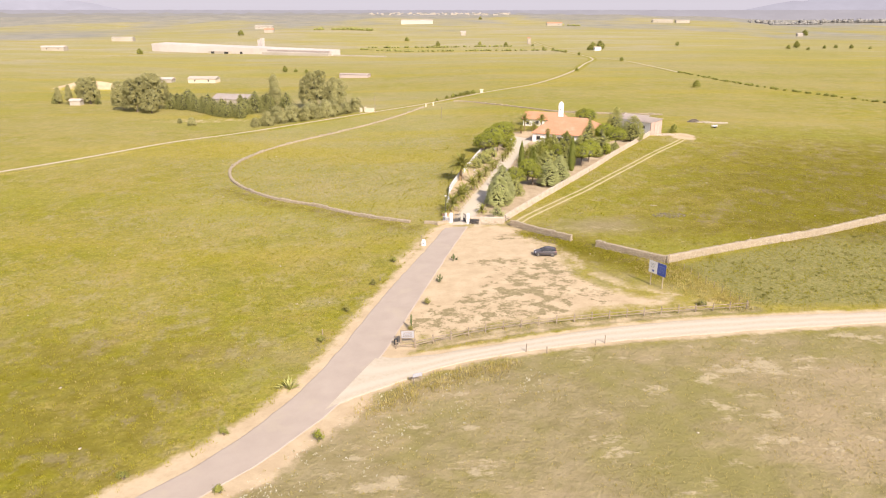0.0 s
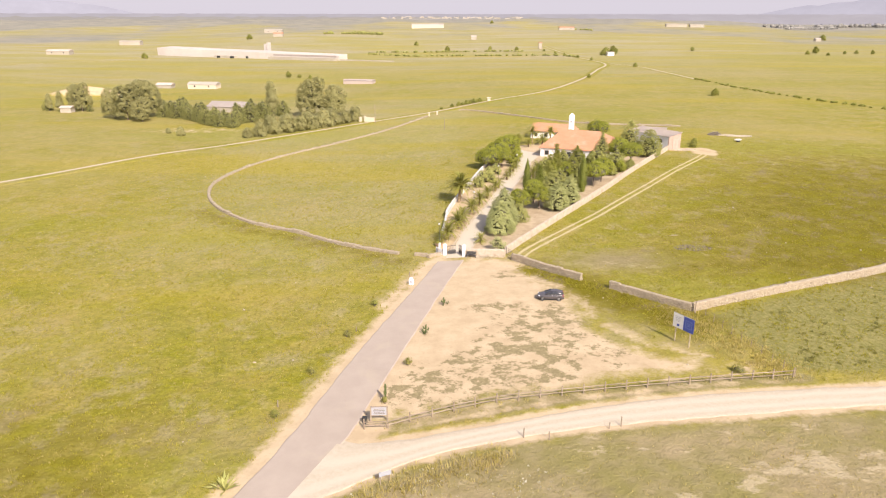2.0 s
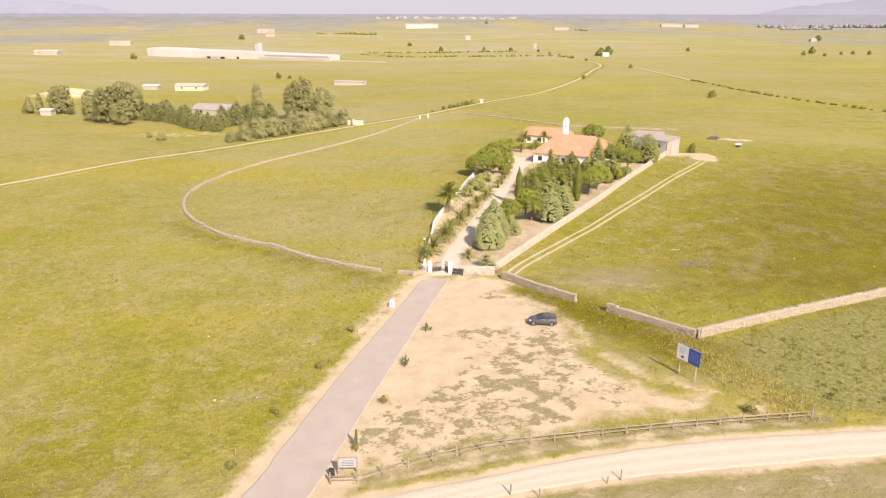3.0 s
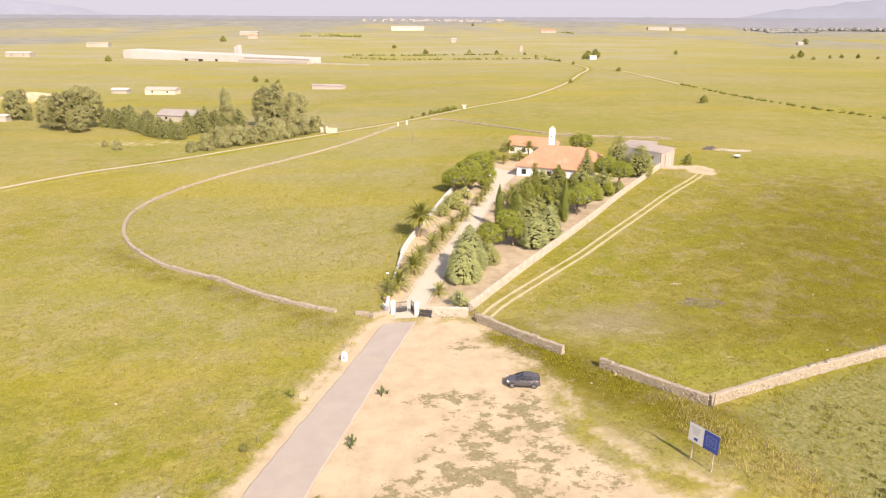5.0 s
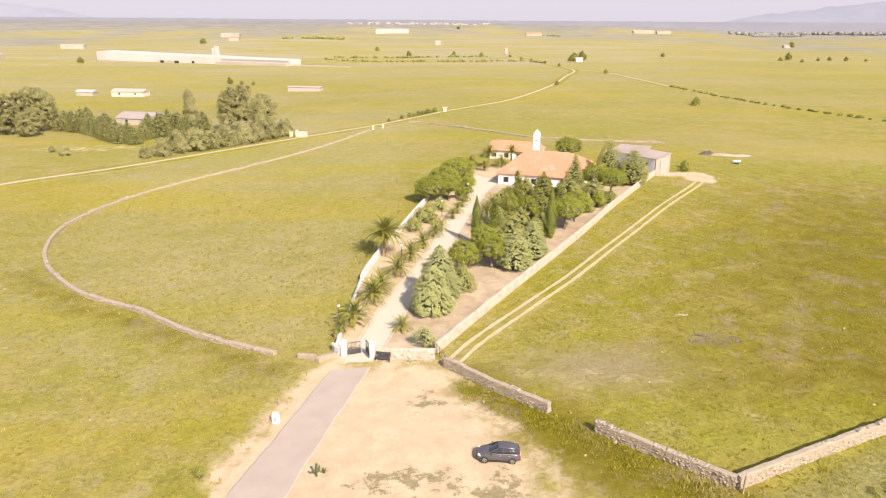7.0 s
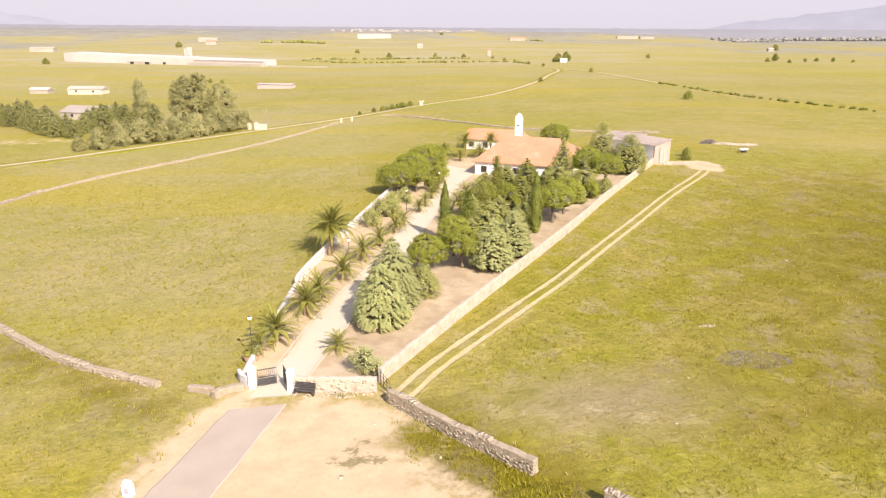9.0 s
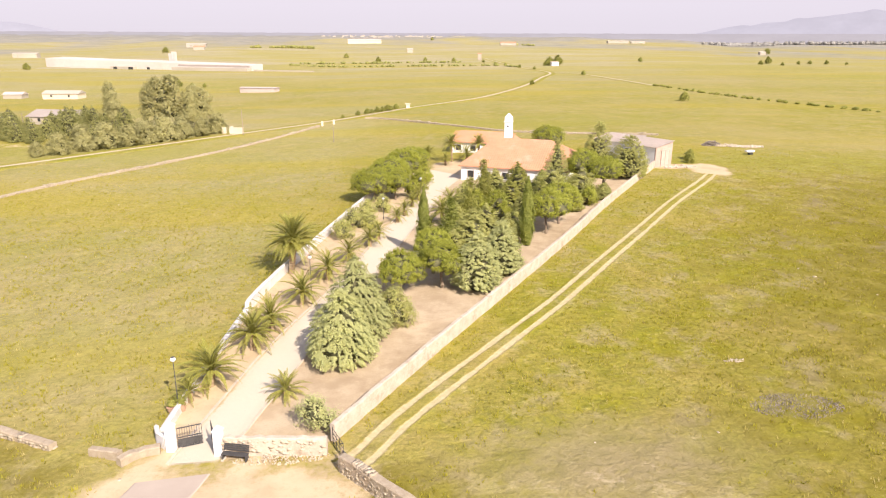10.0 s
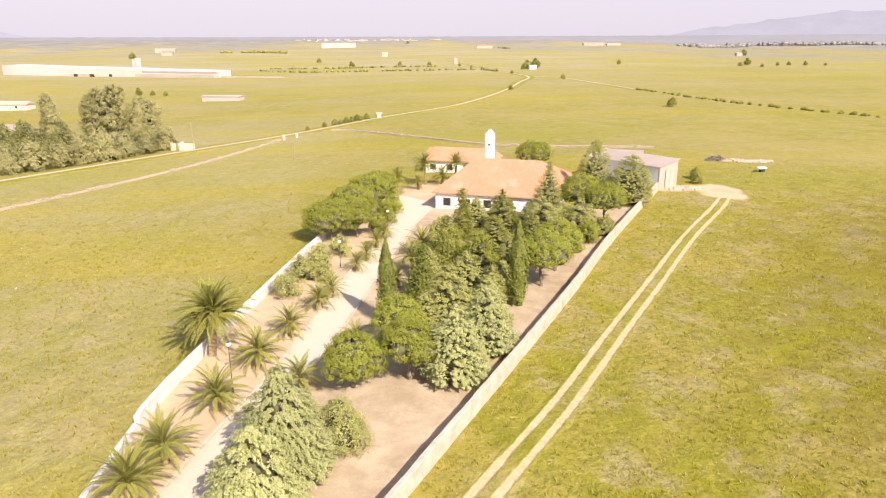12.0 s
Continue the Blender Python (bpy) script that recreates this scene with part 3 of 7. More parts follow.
ribbon("road", ROAD_L, ROAD_R, 9, {}, ASPHALT, "pale grey worn asphalt lane with sandy edges", 0.05, edge=0.06)
ribbon("gravel_road", GRAVEL_UP, GRAVEL_LOW, 17, {"track": lambda u, t: 1.0 - 0.55 * np.clip(np.abs(u - 0.5) * 2 - 0.84, 0, 1) / 0.16, "worn": lambda u, t: np.clip(np.exp(-((u - 0.30) / 0.09) ** 2) + np.exp(-((u - 0.66) / 0.10) ** 2), 0, 1)}, GROUND, "white gravel side road with wheel marks", 0.06, edge=0.18, soft_edge=0.06)
RUT = [(13.4, 128.4), (14.6, 129.8), (17.5, 134.6), (25.0, 144.6), (28.3, 149.0), (33.0, 155.3), (40.4, 166.2), (49.3, 179.1), (60.5, 195.3), (70.5, 208.2), (74.6, 214.0)]


def ruts(u, t):
    a = np.exp(-((u - 0.27) / 0.10) ** 2) + np.exp(-((u - 0.73) / 0.10) ** 2)
    return np.clip(0.05 + 0.95 * a, 0, 1)


ribbon("field_track", offset(RUT, -1.6), offset(RUT, 1.6), 25, {"rut": ruts}, GROUND, "two pale wheel ruts worn through the grass", 0.05, soft_edge=0.16)
FAR_ROAD = [(-150, 143), (-120, 183.7), (-106.7, 203.1), (-91.1, 228.9), (-73.6, 246.9), (-55.7, 268.8), (-32.5, 297.5), (-6.3, 326.9), (22.5, 368), (54.6, 411), (87.7, 487.8), (112, 565), (133.5, 641.8), (127, 745), (119, 941)]


def band(core, soft):
    return lambda u, t: np.clip((core + soft - np.abs(u - 0.5)) / (2 * soft) * 1.0, 0, 1)


ribbon("dirt_road", offset(FAR_ROAD, -4), offset(FAR_ROAD, 4), 13, {"track": band(0.10, 0.08)}, GROUND, "pale dirt road winding across the pasture", 0.12, step=2.0)
ribbon("far_track", offset([(133.5, 641), (152, 609), (158, 540), (160.7, 485)], -3), offset([(133.5, 641), (152, 609), (158, 540), (160.7, 485)], 3), 9, {"track": band(0.16, 0.12)}, GROUND, "faint pale track in the far pasture", 0.12, step=3.0)
FAR_TRACK = [(-520, 560), (-383, 660), (-333, 723), (-330, 800)]
ribbon("side_track", offset(FAR_TRACK, -3), offset(FAR_TRACK, 3), 9, {"track": band(0.14, 0.12)}, GROUND, "faint track towards the long white building", 0.12, step=4.0)


# ---- distance ----
def ridge(name, start, stop, radius, heights, material, label, depth=260):
    """A line of far hills on an arc about the scene, angles in degrees from straight ahead (right: plus)."""
    A = np.radians(np.linspace(start, stop, 220))
    k = np.linspace(0, 1, 220)
    top = heights(np.degrees(A), k)
    rows_ = []
    for f, h in ((-1.0, 0.0), (-0.7, 0.35), (-0.35, 0.75), (0.0, 1.0), (0.4, 0.4)):
        r = radius + f * depth
        rows_.append(np.stack([np.sin(A) * r, np.cos(A) * r, -70 + (top + 70) * h], -1))
    P = np.stack(rows_, 0)
    return sheet(name, P[..., 0], P[..., 1], P[..., 2], {}, material, label, "hills")


def rough_line(a, seed, amp):
    return amp * sum(math.sin(seed + i) * np.sin(a * (0.9 + 1.7 * i) + seed * i * 1.3) / (1 + 0.8 * i) for i in range(1, 7))


HAZE_WOOD = haze_material("haze_far_woods", (0.345, 0.328, 0.338), 1.0)
HAZE_MID = haze_material("haze_far_slopes", (0.325, 0.305, 0.270), 1.0)
HAZE_HILL = haze_material("haze_blue_hills", (0.378, 0.370, 0.408), 1.0)
HAZE_FAR = haze_material("haze_pale_hills", (0.425, 0.414, 0.450), 1.0)
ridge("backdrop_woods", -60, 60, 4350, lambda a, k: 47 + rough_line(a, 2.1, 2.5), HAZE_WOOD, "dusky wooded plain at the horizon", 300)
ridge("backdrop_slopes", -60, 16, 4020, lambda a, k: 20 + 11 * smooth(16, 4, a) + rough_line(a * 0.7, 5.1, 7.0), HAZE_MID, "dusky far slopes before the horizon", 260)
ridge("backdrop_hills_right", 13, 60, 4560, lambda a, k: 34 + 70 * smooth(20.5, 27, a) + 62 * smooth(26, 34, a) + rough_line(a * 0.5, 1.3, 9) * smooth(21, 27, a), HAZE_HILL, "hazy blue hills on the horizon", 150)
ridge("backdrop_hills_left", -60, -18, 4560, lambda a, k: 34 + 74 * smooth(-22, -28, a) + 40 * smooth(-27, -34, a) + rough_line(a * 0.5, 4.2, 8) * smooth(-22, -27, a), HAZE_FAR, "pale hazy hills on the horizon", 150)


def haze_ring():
    """A glowing sheet added as the bright hazy air low over the horizon, all round, brighter towards its top."""
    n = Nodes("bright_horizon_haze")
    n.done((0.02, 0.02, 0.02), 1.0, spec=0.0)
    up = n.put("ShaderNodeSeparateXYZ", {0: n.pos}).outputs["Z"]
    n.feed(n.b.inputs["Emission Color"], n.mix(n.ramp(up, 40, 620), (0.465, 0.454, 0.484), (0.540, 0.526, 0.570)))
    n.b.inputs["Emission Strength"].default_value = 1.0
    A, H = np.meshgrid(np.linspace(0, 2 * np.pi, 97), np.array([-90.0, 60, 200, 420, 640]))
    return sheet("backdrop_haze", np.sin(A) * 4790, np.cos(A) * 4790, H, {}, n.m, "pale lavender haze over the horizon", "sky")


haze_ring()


# ---- trees ----
def leaf_quads(P, N, size, aspect, rng):
    """Small folded leaves at P, facing about N: vertices and faces."""
    n = len(P)
    T = rng.normal(size=(n, 3))
    T -= N * (T * N).sum(1, keepdims=True)
    T /= np.linalg.norm(T, axis=1, keepdims=True) + 1e-9
    B = np.cross(N, T)
    s = size * rng.uniform(0.6, 1.35, (n, 1))
    a, b = T * s, B * s * aspect
    V = np.stack([P - a, P - 0.15 * a + b, P + a, P - 0.15 * a - b], 1)
    return V.reshape(-1, 3), np.arange(4 * n).reshape(-1, 4)


def unit(rng, n):
    d = rng.normal(size=(n, 3))
    return d / np.linalg.norm(d, axis=1, keepdims=True)


def stack(pairs):
    V, F, k = [], [], 0
    for v, f in pairs:
        V.append(v)
        F.append(f + k)
        k += len(v)
    return np.concatenate(V), np.concatenate(F)


def blob(c, r, rng, rough=0.12):
    """A closed knobbly lump of quads."""
    nu, nv = 14, 9
    u, v = np.meshgrid(np.linspace(0, 2 * np.pi, nu, endpoint=False), np.linspace(0.08, np.pi - 0.08, nv))
    k = 1 + rng.uniform(-2.2 * rough, rough, u.shape)
    P = np.stack([np.cos(u) * np.sin(v) * k * r[0] + c[0], np.sin(u) * np.sin(v) * k * r[1] + c[1], np.cos(v) * k * r[2] + c[2]], -1)
    idx = np.arange(nu * nv).reshape(nv, nu)
    F = np.stack([idx[:-1], idx[1:], np.roll(idx, -1, 1)[1:], np.roll(idx, -1, 1)[:-1]], -1).reshape(-1, 4)
    return P.reshape(-1, 3), F


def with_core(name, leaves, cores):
    """One crown mesh: leaves first, then dark core lumps that paint in the shade, in a second material."""
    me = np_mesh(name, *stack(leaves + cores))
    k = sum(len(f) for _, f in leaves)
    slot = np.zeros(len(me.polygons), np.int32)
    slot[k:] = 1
    me["dark_core"] = len(slot) - k
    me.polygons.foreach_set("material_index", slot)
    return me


def lobed_crown(name, lobes, clumps, per, clump_r, leaf, aspect, seed, core=0.72, flat=0.85):
    """A crown of leaf clumps over the outside of several lobes (x, y, z, rx, ry, rz)."""
    rng = np.random.default_rng(seed)
    L = np.array(lobes, float)
    area = (L[:, 3] * L[:, 5])
    out, cores = [], []
    for i, (cx, cy, cz, rx, ry, rz) in enumerate(L):
        n = max(6, int(clumps * area[i] / area.sum()))
        d = unit(rng, n)
        d[:, 2] = np.where(d[:, 2] < -0.55, -d[:, 2], d[:, 2])
        d /= np.linalg.norm(d, axis=1, keepdims=True)
        C = np.array([cx, cy, cz]) + d * [rx, ry, rz] * rng.uniform(0.80, 1.04, (n, 1))
        for c, dd in zip(C, d):
            if any(np.sum(((c - l[:3]) / l[3:]) ** 2) < 0.55 for k, l in enumerate(L) if k != i):
                continue
            m = int(per * rng.uniform(0.7, 1.3))
            o = rng.normal(size=(m, 3)) * 0.55 * clump_r * rng.uniform(0.7, 1.5)
            o[:, 2] *= flat
            N = o / (np.linalg.norm(o, axis=1, keepdims=True) + 1e-9) * 0.8 + dd * 0.9 + [0.12, -0.25, 0.25] + rng.normal(size=(m, 3)) * 0.35
            N /= np.linalg.norm(N, axis=1, keepdims=True)
            out.append(leaf_quads(c + o, N, leaf, aspect, rng))
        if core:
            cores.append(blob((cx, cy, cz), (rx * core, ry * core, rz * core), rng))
    return with_core(name, out, cores)


def conifer_crown(name, height, radius, seed, leaf=0.13, tiers=16, base=0.04, power=0.85, droop=0.25, dense=26):
    """Tiered drooping boughs that narrow to a leader."""
    rng = np.random.default_rng(seed)
    out = []
    for t in range(tiers):
        f = t / (tiers - 1)
        z0 = height * (base + (0.97 - base) * f)
        R = radius * (1 - f) ** power + 0.15
        n = max(5, int(4 + 8 * (1 - f)))
        for k in range(n):
            az = k * 2 * np.pi / n + t * 2.4 + rng.uniform(-0.3, 0.3)
            r = R * rng.uniform(0.74, 1.12)
            for j in range(max(2, int(r / 0.33))):
                q = (j + 0.6) / max(2, int(r / 0.33))
                p = np.array([math.cos(az) * r * q, math.sin(az) * r * q, z0 - droop * r * q * q + rng.uniform(-0.12, 0.12)])
                m = int(dense * (0.5 + 0.5 * q))
                spread = 0.24 + 0.10 * (1 - q)
                o = rng.normal(size=(m, 3)) * [spread, spread, 0.17]
                N = np.array([math.cos(az) * 0.4, math.sin(az) * 0.4, 0.85]) + rng.normal(size=(m, 3)) * 0.45
                N /= np.linalg.norm(N, axis=1, keepdims=True)
                out.append(leaf_quads(p + o, N, leaf, 0.55, rng))
        if t % 2 == 0 and R > 0.5:
            out.append(blob((0, 0, z0), (R * 0.42, R * 0.42, height / tiers * 1.2), rng))
    return np_mesh(name, *stack(out))


def bough_crown(name, height, radius, seed, leaf=0.085, tiers=11, power=0.7, base=0.05, per=46, pad=0.46):
    """Layered boughs that end in flat pads of needles, with gaps between the layers."""
    rng = np.random.default_rng(seed)
    out, cores = [], []
    for t in range(tiers):
        f = (t + rng.uniform(-0.2, 0.2)) / (tiers - 1)
        f = min(max(f, 0.0), 1.0)
        z0 = height * (base + (0.96 - base) * f)
        R = radius * max(0.0, 1 - f) ** power * min(1.0, 0.78 + f * 2.2) + 0.12
        n = max(4, int(2 * math.pi * R / 0.85))
        for k in range(n):
            az = k * 2 * np.pi / n + t * 2.4 + rng.uniform(-0.35, 0.35)
            r = R * rng.uniform(0.66, 1.14)
            d = np.array([math.cos(az), math.sin(az), 0.0])
            lift = rng.uniform(-0.35, 0.40)
            for q in ((1.0, 0.72) if r > 0.9 else (1.0,)):
                p = d * r * q + [0, 0, z0 + lift * q + rng.uniform(-0.08, 0.08)]
                w = pad * rng.uniform(0.7, 1.25) * (0.65 + 0.35 * min(1, R / radius * 1.6))
                m = int(per * rng.uniform(0.8, 1.3))
                o = unit(rng, m) * rng.uniform(0.2, 1.0, (m, 1)) ** 0.6 * [w * 1.1, w * 1.1, w * 0.75]
                o[:, 2] -= 0.22 * np.maximum(0, o @ d)
                N = o / [w, w, w * 0.7] * 1.1 + d * 0.4 + [0.08, -0.15, 0.4] + rng.normal(size=(m, 3)) * 0.35
                N /= np.linalg.norm(N, axis=1, keepdims=True)
                out.append(leaf_quads(p + o, N, leaf, 0.42, rng))
        if R > 0.45:
            cores.append(blob((0, 0, z0), (R * 0.55, R * 0.55, height / tiers * 0.9), rng, 0.2))
    return with_core(name, out, cores)


def spray_crown(name, height, radius, seed, power=0.75, boughs=420, leaf=0.075, per=60, base=0.05, droop=0.45, spray=1.0):
    """A dense cone of overlapping feathery sprays that hang outwards, dark in the gaps between them."""
    rng = np.random.default_rng(seed)
    wide = lambda f: radius * (1 - f) ** power * np.minimum(1.0, 0.80 + 2.2 * f) + 0.10
    F = rng.random(boughs * 4)
    F = F[rng.random(len(F)) < wide(F) / (radius + 0.1)][:boughs]
    lump = rng.uniform(0, 6.28, 3)
    out, cores = [], []
    for i, f in enumerate(F):
        az = i * 2.39996 + rng.uniform(-0.3, 0.3)
        d, e = np.array([math.cos(az), math.sin(az), 0.0]), np.array([-math.sin(az), math.cos(az), 0.0])
        R = float(wide(f)) * (1 + 0.07 * math.sin(3 * az + lump[0] + 9 * f) + 0.05 * math.sin(5 * az + lump[1]))
        L = spray * (0.45 + 0.55 * min(1.0, R / radius * 1.3)) * rng.uniform(0.75, 1.2)
        r = R * (rng.uniform(0.88, 1.08) if f < 0.72 else rng.uniform(0.35, 1.05))
        z0 = height * (base + (0.985 - base) * f) + 0.12 * L
        m = int(per * (0.5 + 0.5 * L / spray) * rng.uniform(0.8, 1.2))
        q = rng.random(m) ** 0.8
        side = rng.uniform(-1, 1, m) * 0.36 * L * (1.05 - 0.85 * q)
        P = d * (r - L + L * q)[:, None] + e * side[:, None]
        P[:, 2] = z0 + 0.25 * L * q - droop * L * q * q - 0.35 * np.abs(side) + rng.normal(size=m) * 0.035
        N = d * 0.55 + np.array([0.0, -0.1, 0.85]) + e * (side / (0.36 * L))[:, None] * 0.5 + rng.normal(size=(m, 3)) * 0.3
        N /= np.linalg.norm(N, axis=1, keepdims=True)
        out.append(leaf_quads(P, N, leaf, 0.45, rng))
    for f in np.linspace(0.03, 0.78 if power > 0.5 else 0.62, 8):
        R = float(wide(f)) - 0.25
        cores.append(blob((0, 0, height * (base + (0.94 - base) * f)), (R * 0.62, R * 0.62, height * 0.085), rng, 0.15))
    return with_core(name, out, cores)


def column_crown(name, height, radius, seed, count=3600, leaf=0.12):
    """A narrow upright cypress."""
    rng = np.random.default_rng(seed)
    z = rng.uniform(0.02, 1.0, count)
    az = rng.uniform(0, 2 * np.pi, count)
    prof = np.minimum(1.0, 0.55 + z * 1.6) * np.clip(1 - z ** 3.2, 0.02, 1)
    r = radius * prof * rng.uniform(0.7, 1.08, count) * (1 + 0.12 * np.sin(az * 5 + z * 21))
    P = np.stack([np.cos(az) * r, np.sin(az) * r, z * height], -1)
    N = np.stack([np.cos(az), np.sin(az), rng.uniform(-0.1, 0.7, count)], -1) + rng.normal(size=(count, 3)) * 0.3
    N /= np.linalg.norm(N, axis=1, keepdims=True)
    core = [blob((0, 0, height * f), (radius * 0.7, radius * 0.7, height * 0.22), rng) for f in (0.2, 0.42, 0.62)]
    return np_mesh(name, *stack([leaf_quads(P, N, leaf, 0.5, rng)] + core))


def trunk_mesh(height, r0, r1, seed, limbs=0, spread=1.0, lean=0.1):
    rng = random.Random(seed)
    pts, p = [], Vector((0, 0, -0.25))
    for i in range(6):
        pts.append(p.copy())
        p = p + Vector((rng.uniform(-lean, lean), rng.uniform(-lean, lean), height / 5))
    bm = tube(pts, [r0 * (1.25 if i == 0 else 1) + (r1 - r0) * i / 5 for i in range(6)])
    for k in range(limbs):
        a, s = k * 2.4 + rng.uniform(-0.4, 0.4), pts[3 + k % 3]
        d = Vector((math.cos(a), math.sin(a), rng.uniform(0.5, 1.1))) * spread
        bm = join(bm, tube([s, s + d * 0.5 + Vector((0, 0, -0.1 * spread)), s + d], [r1 * 0.8, r1 * 0.55, r1 * 0.2], 6))
    return bm


def tree(name, m, label, trunk, crown, leaf_mat, bark=None, group="", category="tree", crown_label=""):
    t = thing(name, m, label, category, group)
    part("trunk", trunk, bark or BARK, t)
    part("crown", crown, leaf_mat, t, crown_label)
    if "dark_core" in crown:
        crown.materials.append(CORE_SHADE)
    return t


def stone_pine(m, label, r, h, seed, lobes=5, group="garden pines", dense=1.0):
    rng = random.Random(seed)
    rz = r * 0.62
    L = [(0, 0, h - rz, r * 0.8, r * 0.8, rz)]
    for k in range(lobes):
        a = k * 2 * math.pi / lobes + rng.uniform(-0.4, 0.4)
        q = r * rng.uniform(0.42, 0.55)
        L.append((math.cos(a) * q, math.sin(a) * q, h - rz - rng.uniform(0.0, 0.35) * rz, r * rng.uniform(0.46, 0.56), r * rng.uniform(0.46, 0.56), rz * rng.uniform(0.62, 0.85)))
    crown = lobed_crown("crown", L, int(400 * dense * (r / 2) ** 1.5), 30, 0.25, 0.085, 0.42, seed, core=0.72)
    return tree("stone_pine", m, label, trunk_mesh(h - rz * 1.2, 0.19, 0.13, seed, 3, 0.9), crown, PINE, group=group)


def broad_tree(name, m, label, r, h, seed, leaf_mat, lobes=7, leaf=0.15, group="garden trees", low=0.12, dense=1.0, clump=0.36, wide=0.0, core=0.5):
    """An irregular crown that reaches from near the ground to the top."""
    rng = random.Random(seed)
    L = []
    for k in range(lobes):
        f = (k + 0.5) / lobes
        a = k * 2.4 + rng.uniform(-0.5, 0.5)
        q = r * (rng.uniform(0.25, 0.5) * (1 - f * 0.75) * (1 - wide) + wide * rng.uniform(0.35, 0.7))
        s = r * (0.62 - 0.3 * f * (1 - wide) - 0.18 * wide) * rng.uniform(0.85, 1.15)
        L.append((math.cos(a) * q, math.sin(a) * q, h * (low + (0.9 - low) * f), s, s, max(s * 0.9, h * 0.13)))
    crown = lobed_crown("crown", L, int(150 * dense * (r * h / 8) ** 0.95), 38, clump, leaf * 0.8, 0.5, seed, core=core, flat=0.85)
    return tree(name, m, label, trunk_mesh(h * 0.55, 0.05 * h * 0.5 + 0.05, 0.07, seed, 3, r * 0.5), crown, leaf_mat, group=group)


# garden between the drive and the field wall
tree("cedar_tree", on(12.0, 143.9), "broad grey-green cedar with layered boughs beside the drive", trunk_mesh(4.6, 0.2, 0.05, 3), spray_crown("crown", 6.5, 3.1, 5, 0.45, 900, 0.07, 55, spray=0.75, droop=0.6), CEDAR, group="cedars")
tree("cedar_tree", on(13.0, 148.4), "taller pointed grey-green cedar behind its neighbour", trunk_mesh(7.4, 0.22, 0.05, 4), spray_crown("crown", 7.9, 3.4, 6, 0.55, 1000, 0.07, 55, spray=0.75, droop=0.6), CEDAR, group="cedars")
broad_tree("shrub", on(10.9, 133.3), "low grey-green conifer shrub near the gate", 1.75, 2.5, 11, CEDAR, 5, 0.10, "garden shrubs", 0.2)
broad_tree("shrub", on(16.2, 151.0), "rounded green shrub behind the cedar", 2.3, 3.9, 12, OLIVE, 9, 0.085, "garden shrubs", 0.15, 2.8, 0.3)
stone_pine(on(16.9, 159.6), "small ball-shaped stone pine beside the drive", 2.75, 4.6, 21)
stone_pine(on(21.3, 160.2), "ball-shaped stone pine in a close group", 2.6, 5.1, 22)
stone_pine(on(20.6, 165.0), "ball-shaped stone pine in a close group", 2.6, 5.4, 23)
tree("cedar_tree", on(25.0, 159.6), "broad grey-green cedar with boughs down to the ground", trunk_mesh(5.0, 0.2, 0.06, 5), spray_crown("crown", 6.5, 2.9, 31, 0.5, 720, 0.085, 42, spray=0.85, droop=0.25), CEDAR, group="cedars")
tree("cedar_tree", on(28.4, 164.4), "broad grey-green cedar with boughs down to the ground", trunk_mesh(5.0, 0.2, 0.06, 6), spray_crown("crown", 6.4, 2.7, 32, 0.5, 680, 0.085, 42, spray=0.85, droop=0.25), CEDAR, group="cedars")
tree("evergreen_tree", on(25.6, 170.5), "broad grey-green evergreen with branches to the ground", trunk_mesh(4.5, 0.2, 0.06, 33), spray_crown("crown", 6.4, 3.0, 33, 0.5, 360, 0.10, 45, spray=1.2, droop=0.25), OLIVE, group="garden trees")
for x, y, h, r, s in ((19.8, 172.0, 8.6, 0.95, 1), (33.0, 174.6, 9.0, 1.05, 2)):
    tree("cypress", on(x, y), "narrow dark cypress column", trunk_mesh(2.0, 0.13, 0.1, s), column_crown("crown", h, r, s), CYPRESS, group="cypresses")
stone_pine(on(36.6, 179.6), "wide stone pine by the field wall", 3.3, 6.0, 24, 6)
stone_pine(on(39.4, 184.4), "wide stone pine by the field wall", 3.1, 6.0, 25, 6)
stone_pine(on(50.6, 201.4), "tall stone pine with a bare trunk by the field wall", 3.5, 6.4, 26, 6)
stone_pine(on(48.0, 204.6), "tall stone pine with a bare trunk by the field wall", 3.5, 7.2, 27, 6)
tree("evergreen_tree", on(58.6, 213.4), "full grey-green tree beside the barn", trunk_mesh(5.7, 0.2, 0.06, 34), spray_crown("crown", 7.8, 3.9, 34, 0.40, 1100, 0.10, 26, spray=0.75, droop=-0.1), OLIVE, group="garden trees")
tree("evergreen_tree", on(54.0, 217.4), "tall grey-green tree behind the barn tree", trunk_mesh(7.1, 0.2, 0.06, 35), spray_crown("crown", 10.0, 3.4, 35, 0.5, 1000, 0.10, 26, spray=0.75, droop=-0.2), OLIVE, group="garden trees")
tree("fir_tree", on(43.2, 204.0), "tall pointed grey-green fir before the house", trunk_mesh(7.5, 0.2, 0.05, 8), spray_crown("crown", 9.4, 3.0, 9, 0.75, 800, 0.09, 28, spray=0.8, droop=-0.1), OLIVE)
tree("evergreen_tree", on(40.6, 196.4), "spreading grey-green tree below the fir", trunk_mesh(4.1, 0.2, 0.06, 36), bough_crown("crown", 5.8, 3.5, 36, power=0.45, tiers=8, per=80, leaf=0.08), OLIVE, group="garden trees")
tree("evergreen_tree", on(45.8, 197.6), "spreading pale grey-green tree below the fir", trunk_mesh(3.6, 0.2, 0.06, 37), bough_crown("crown", 5.2, 3.2, 37, power=0.45, tiers=8, per=80, leaf=0.08), OLIVE, group="garden trees")
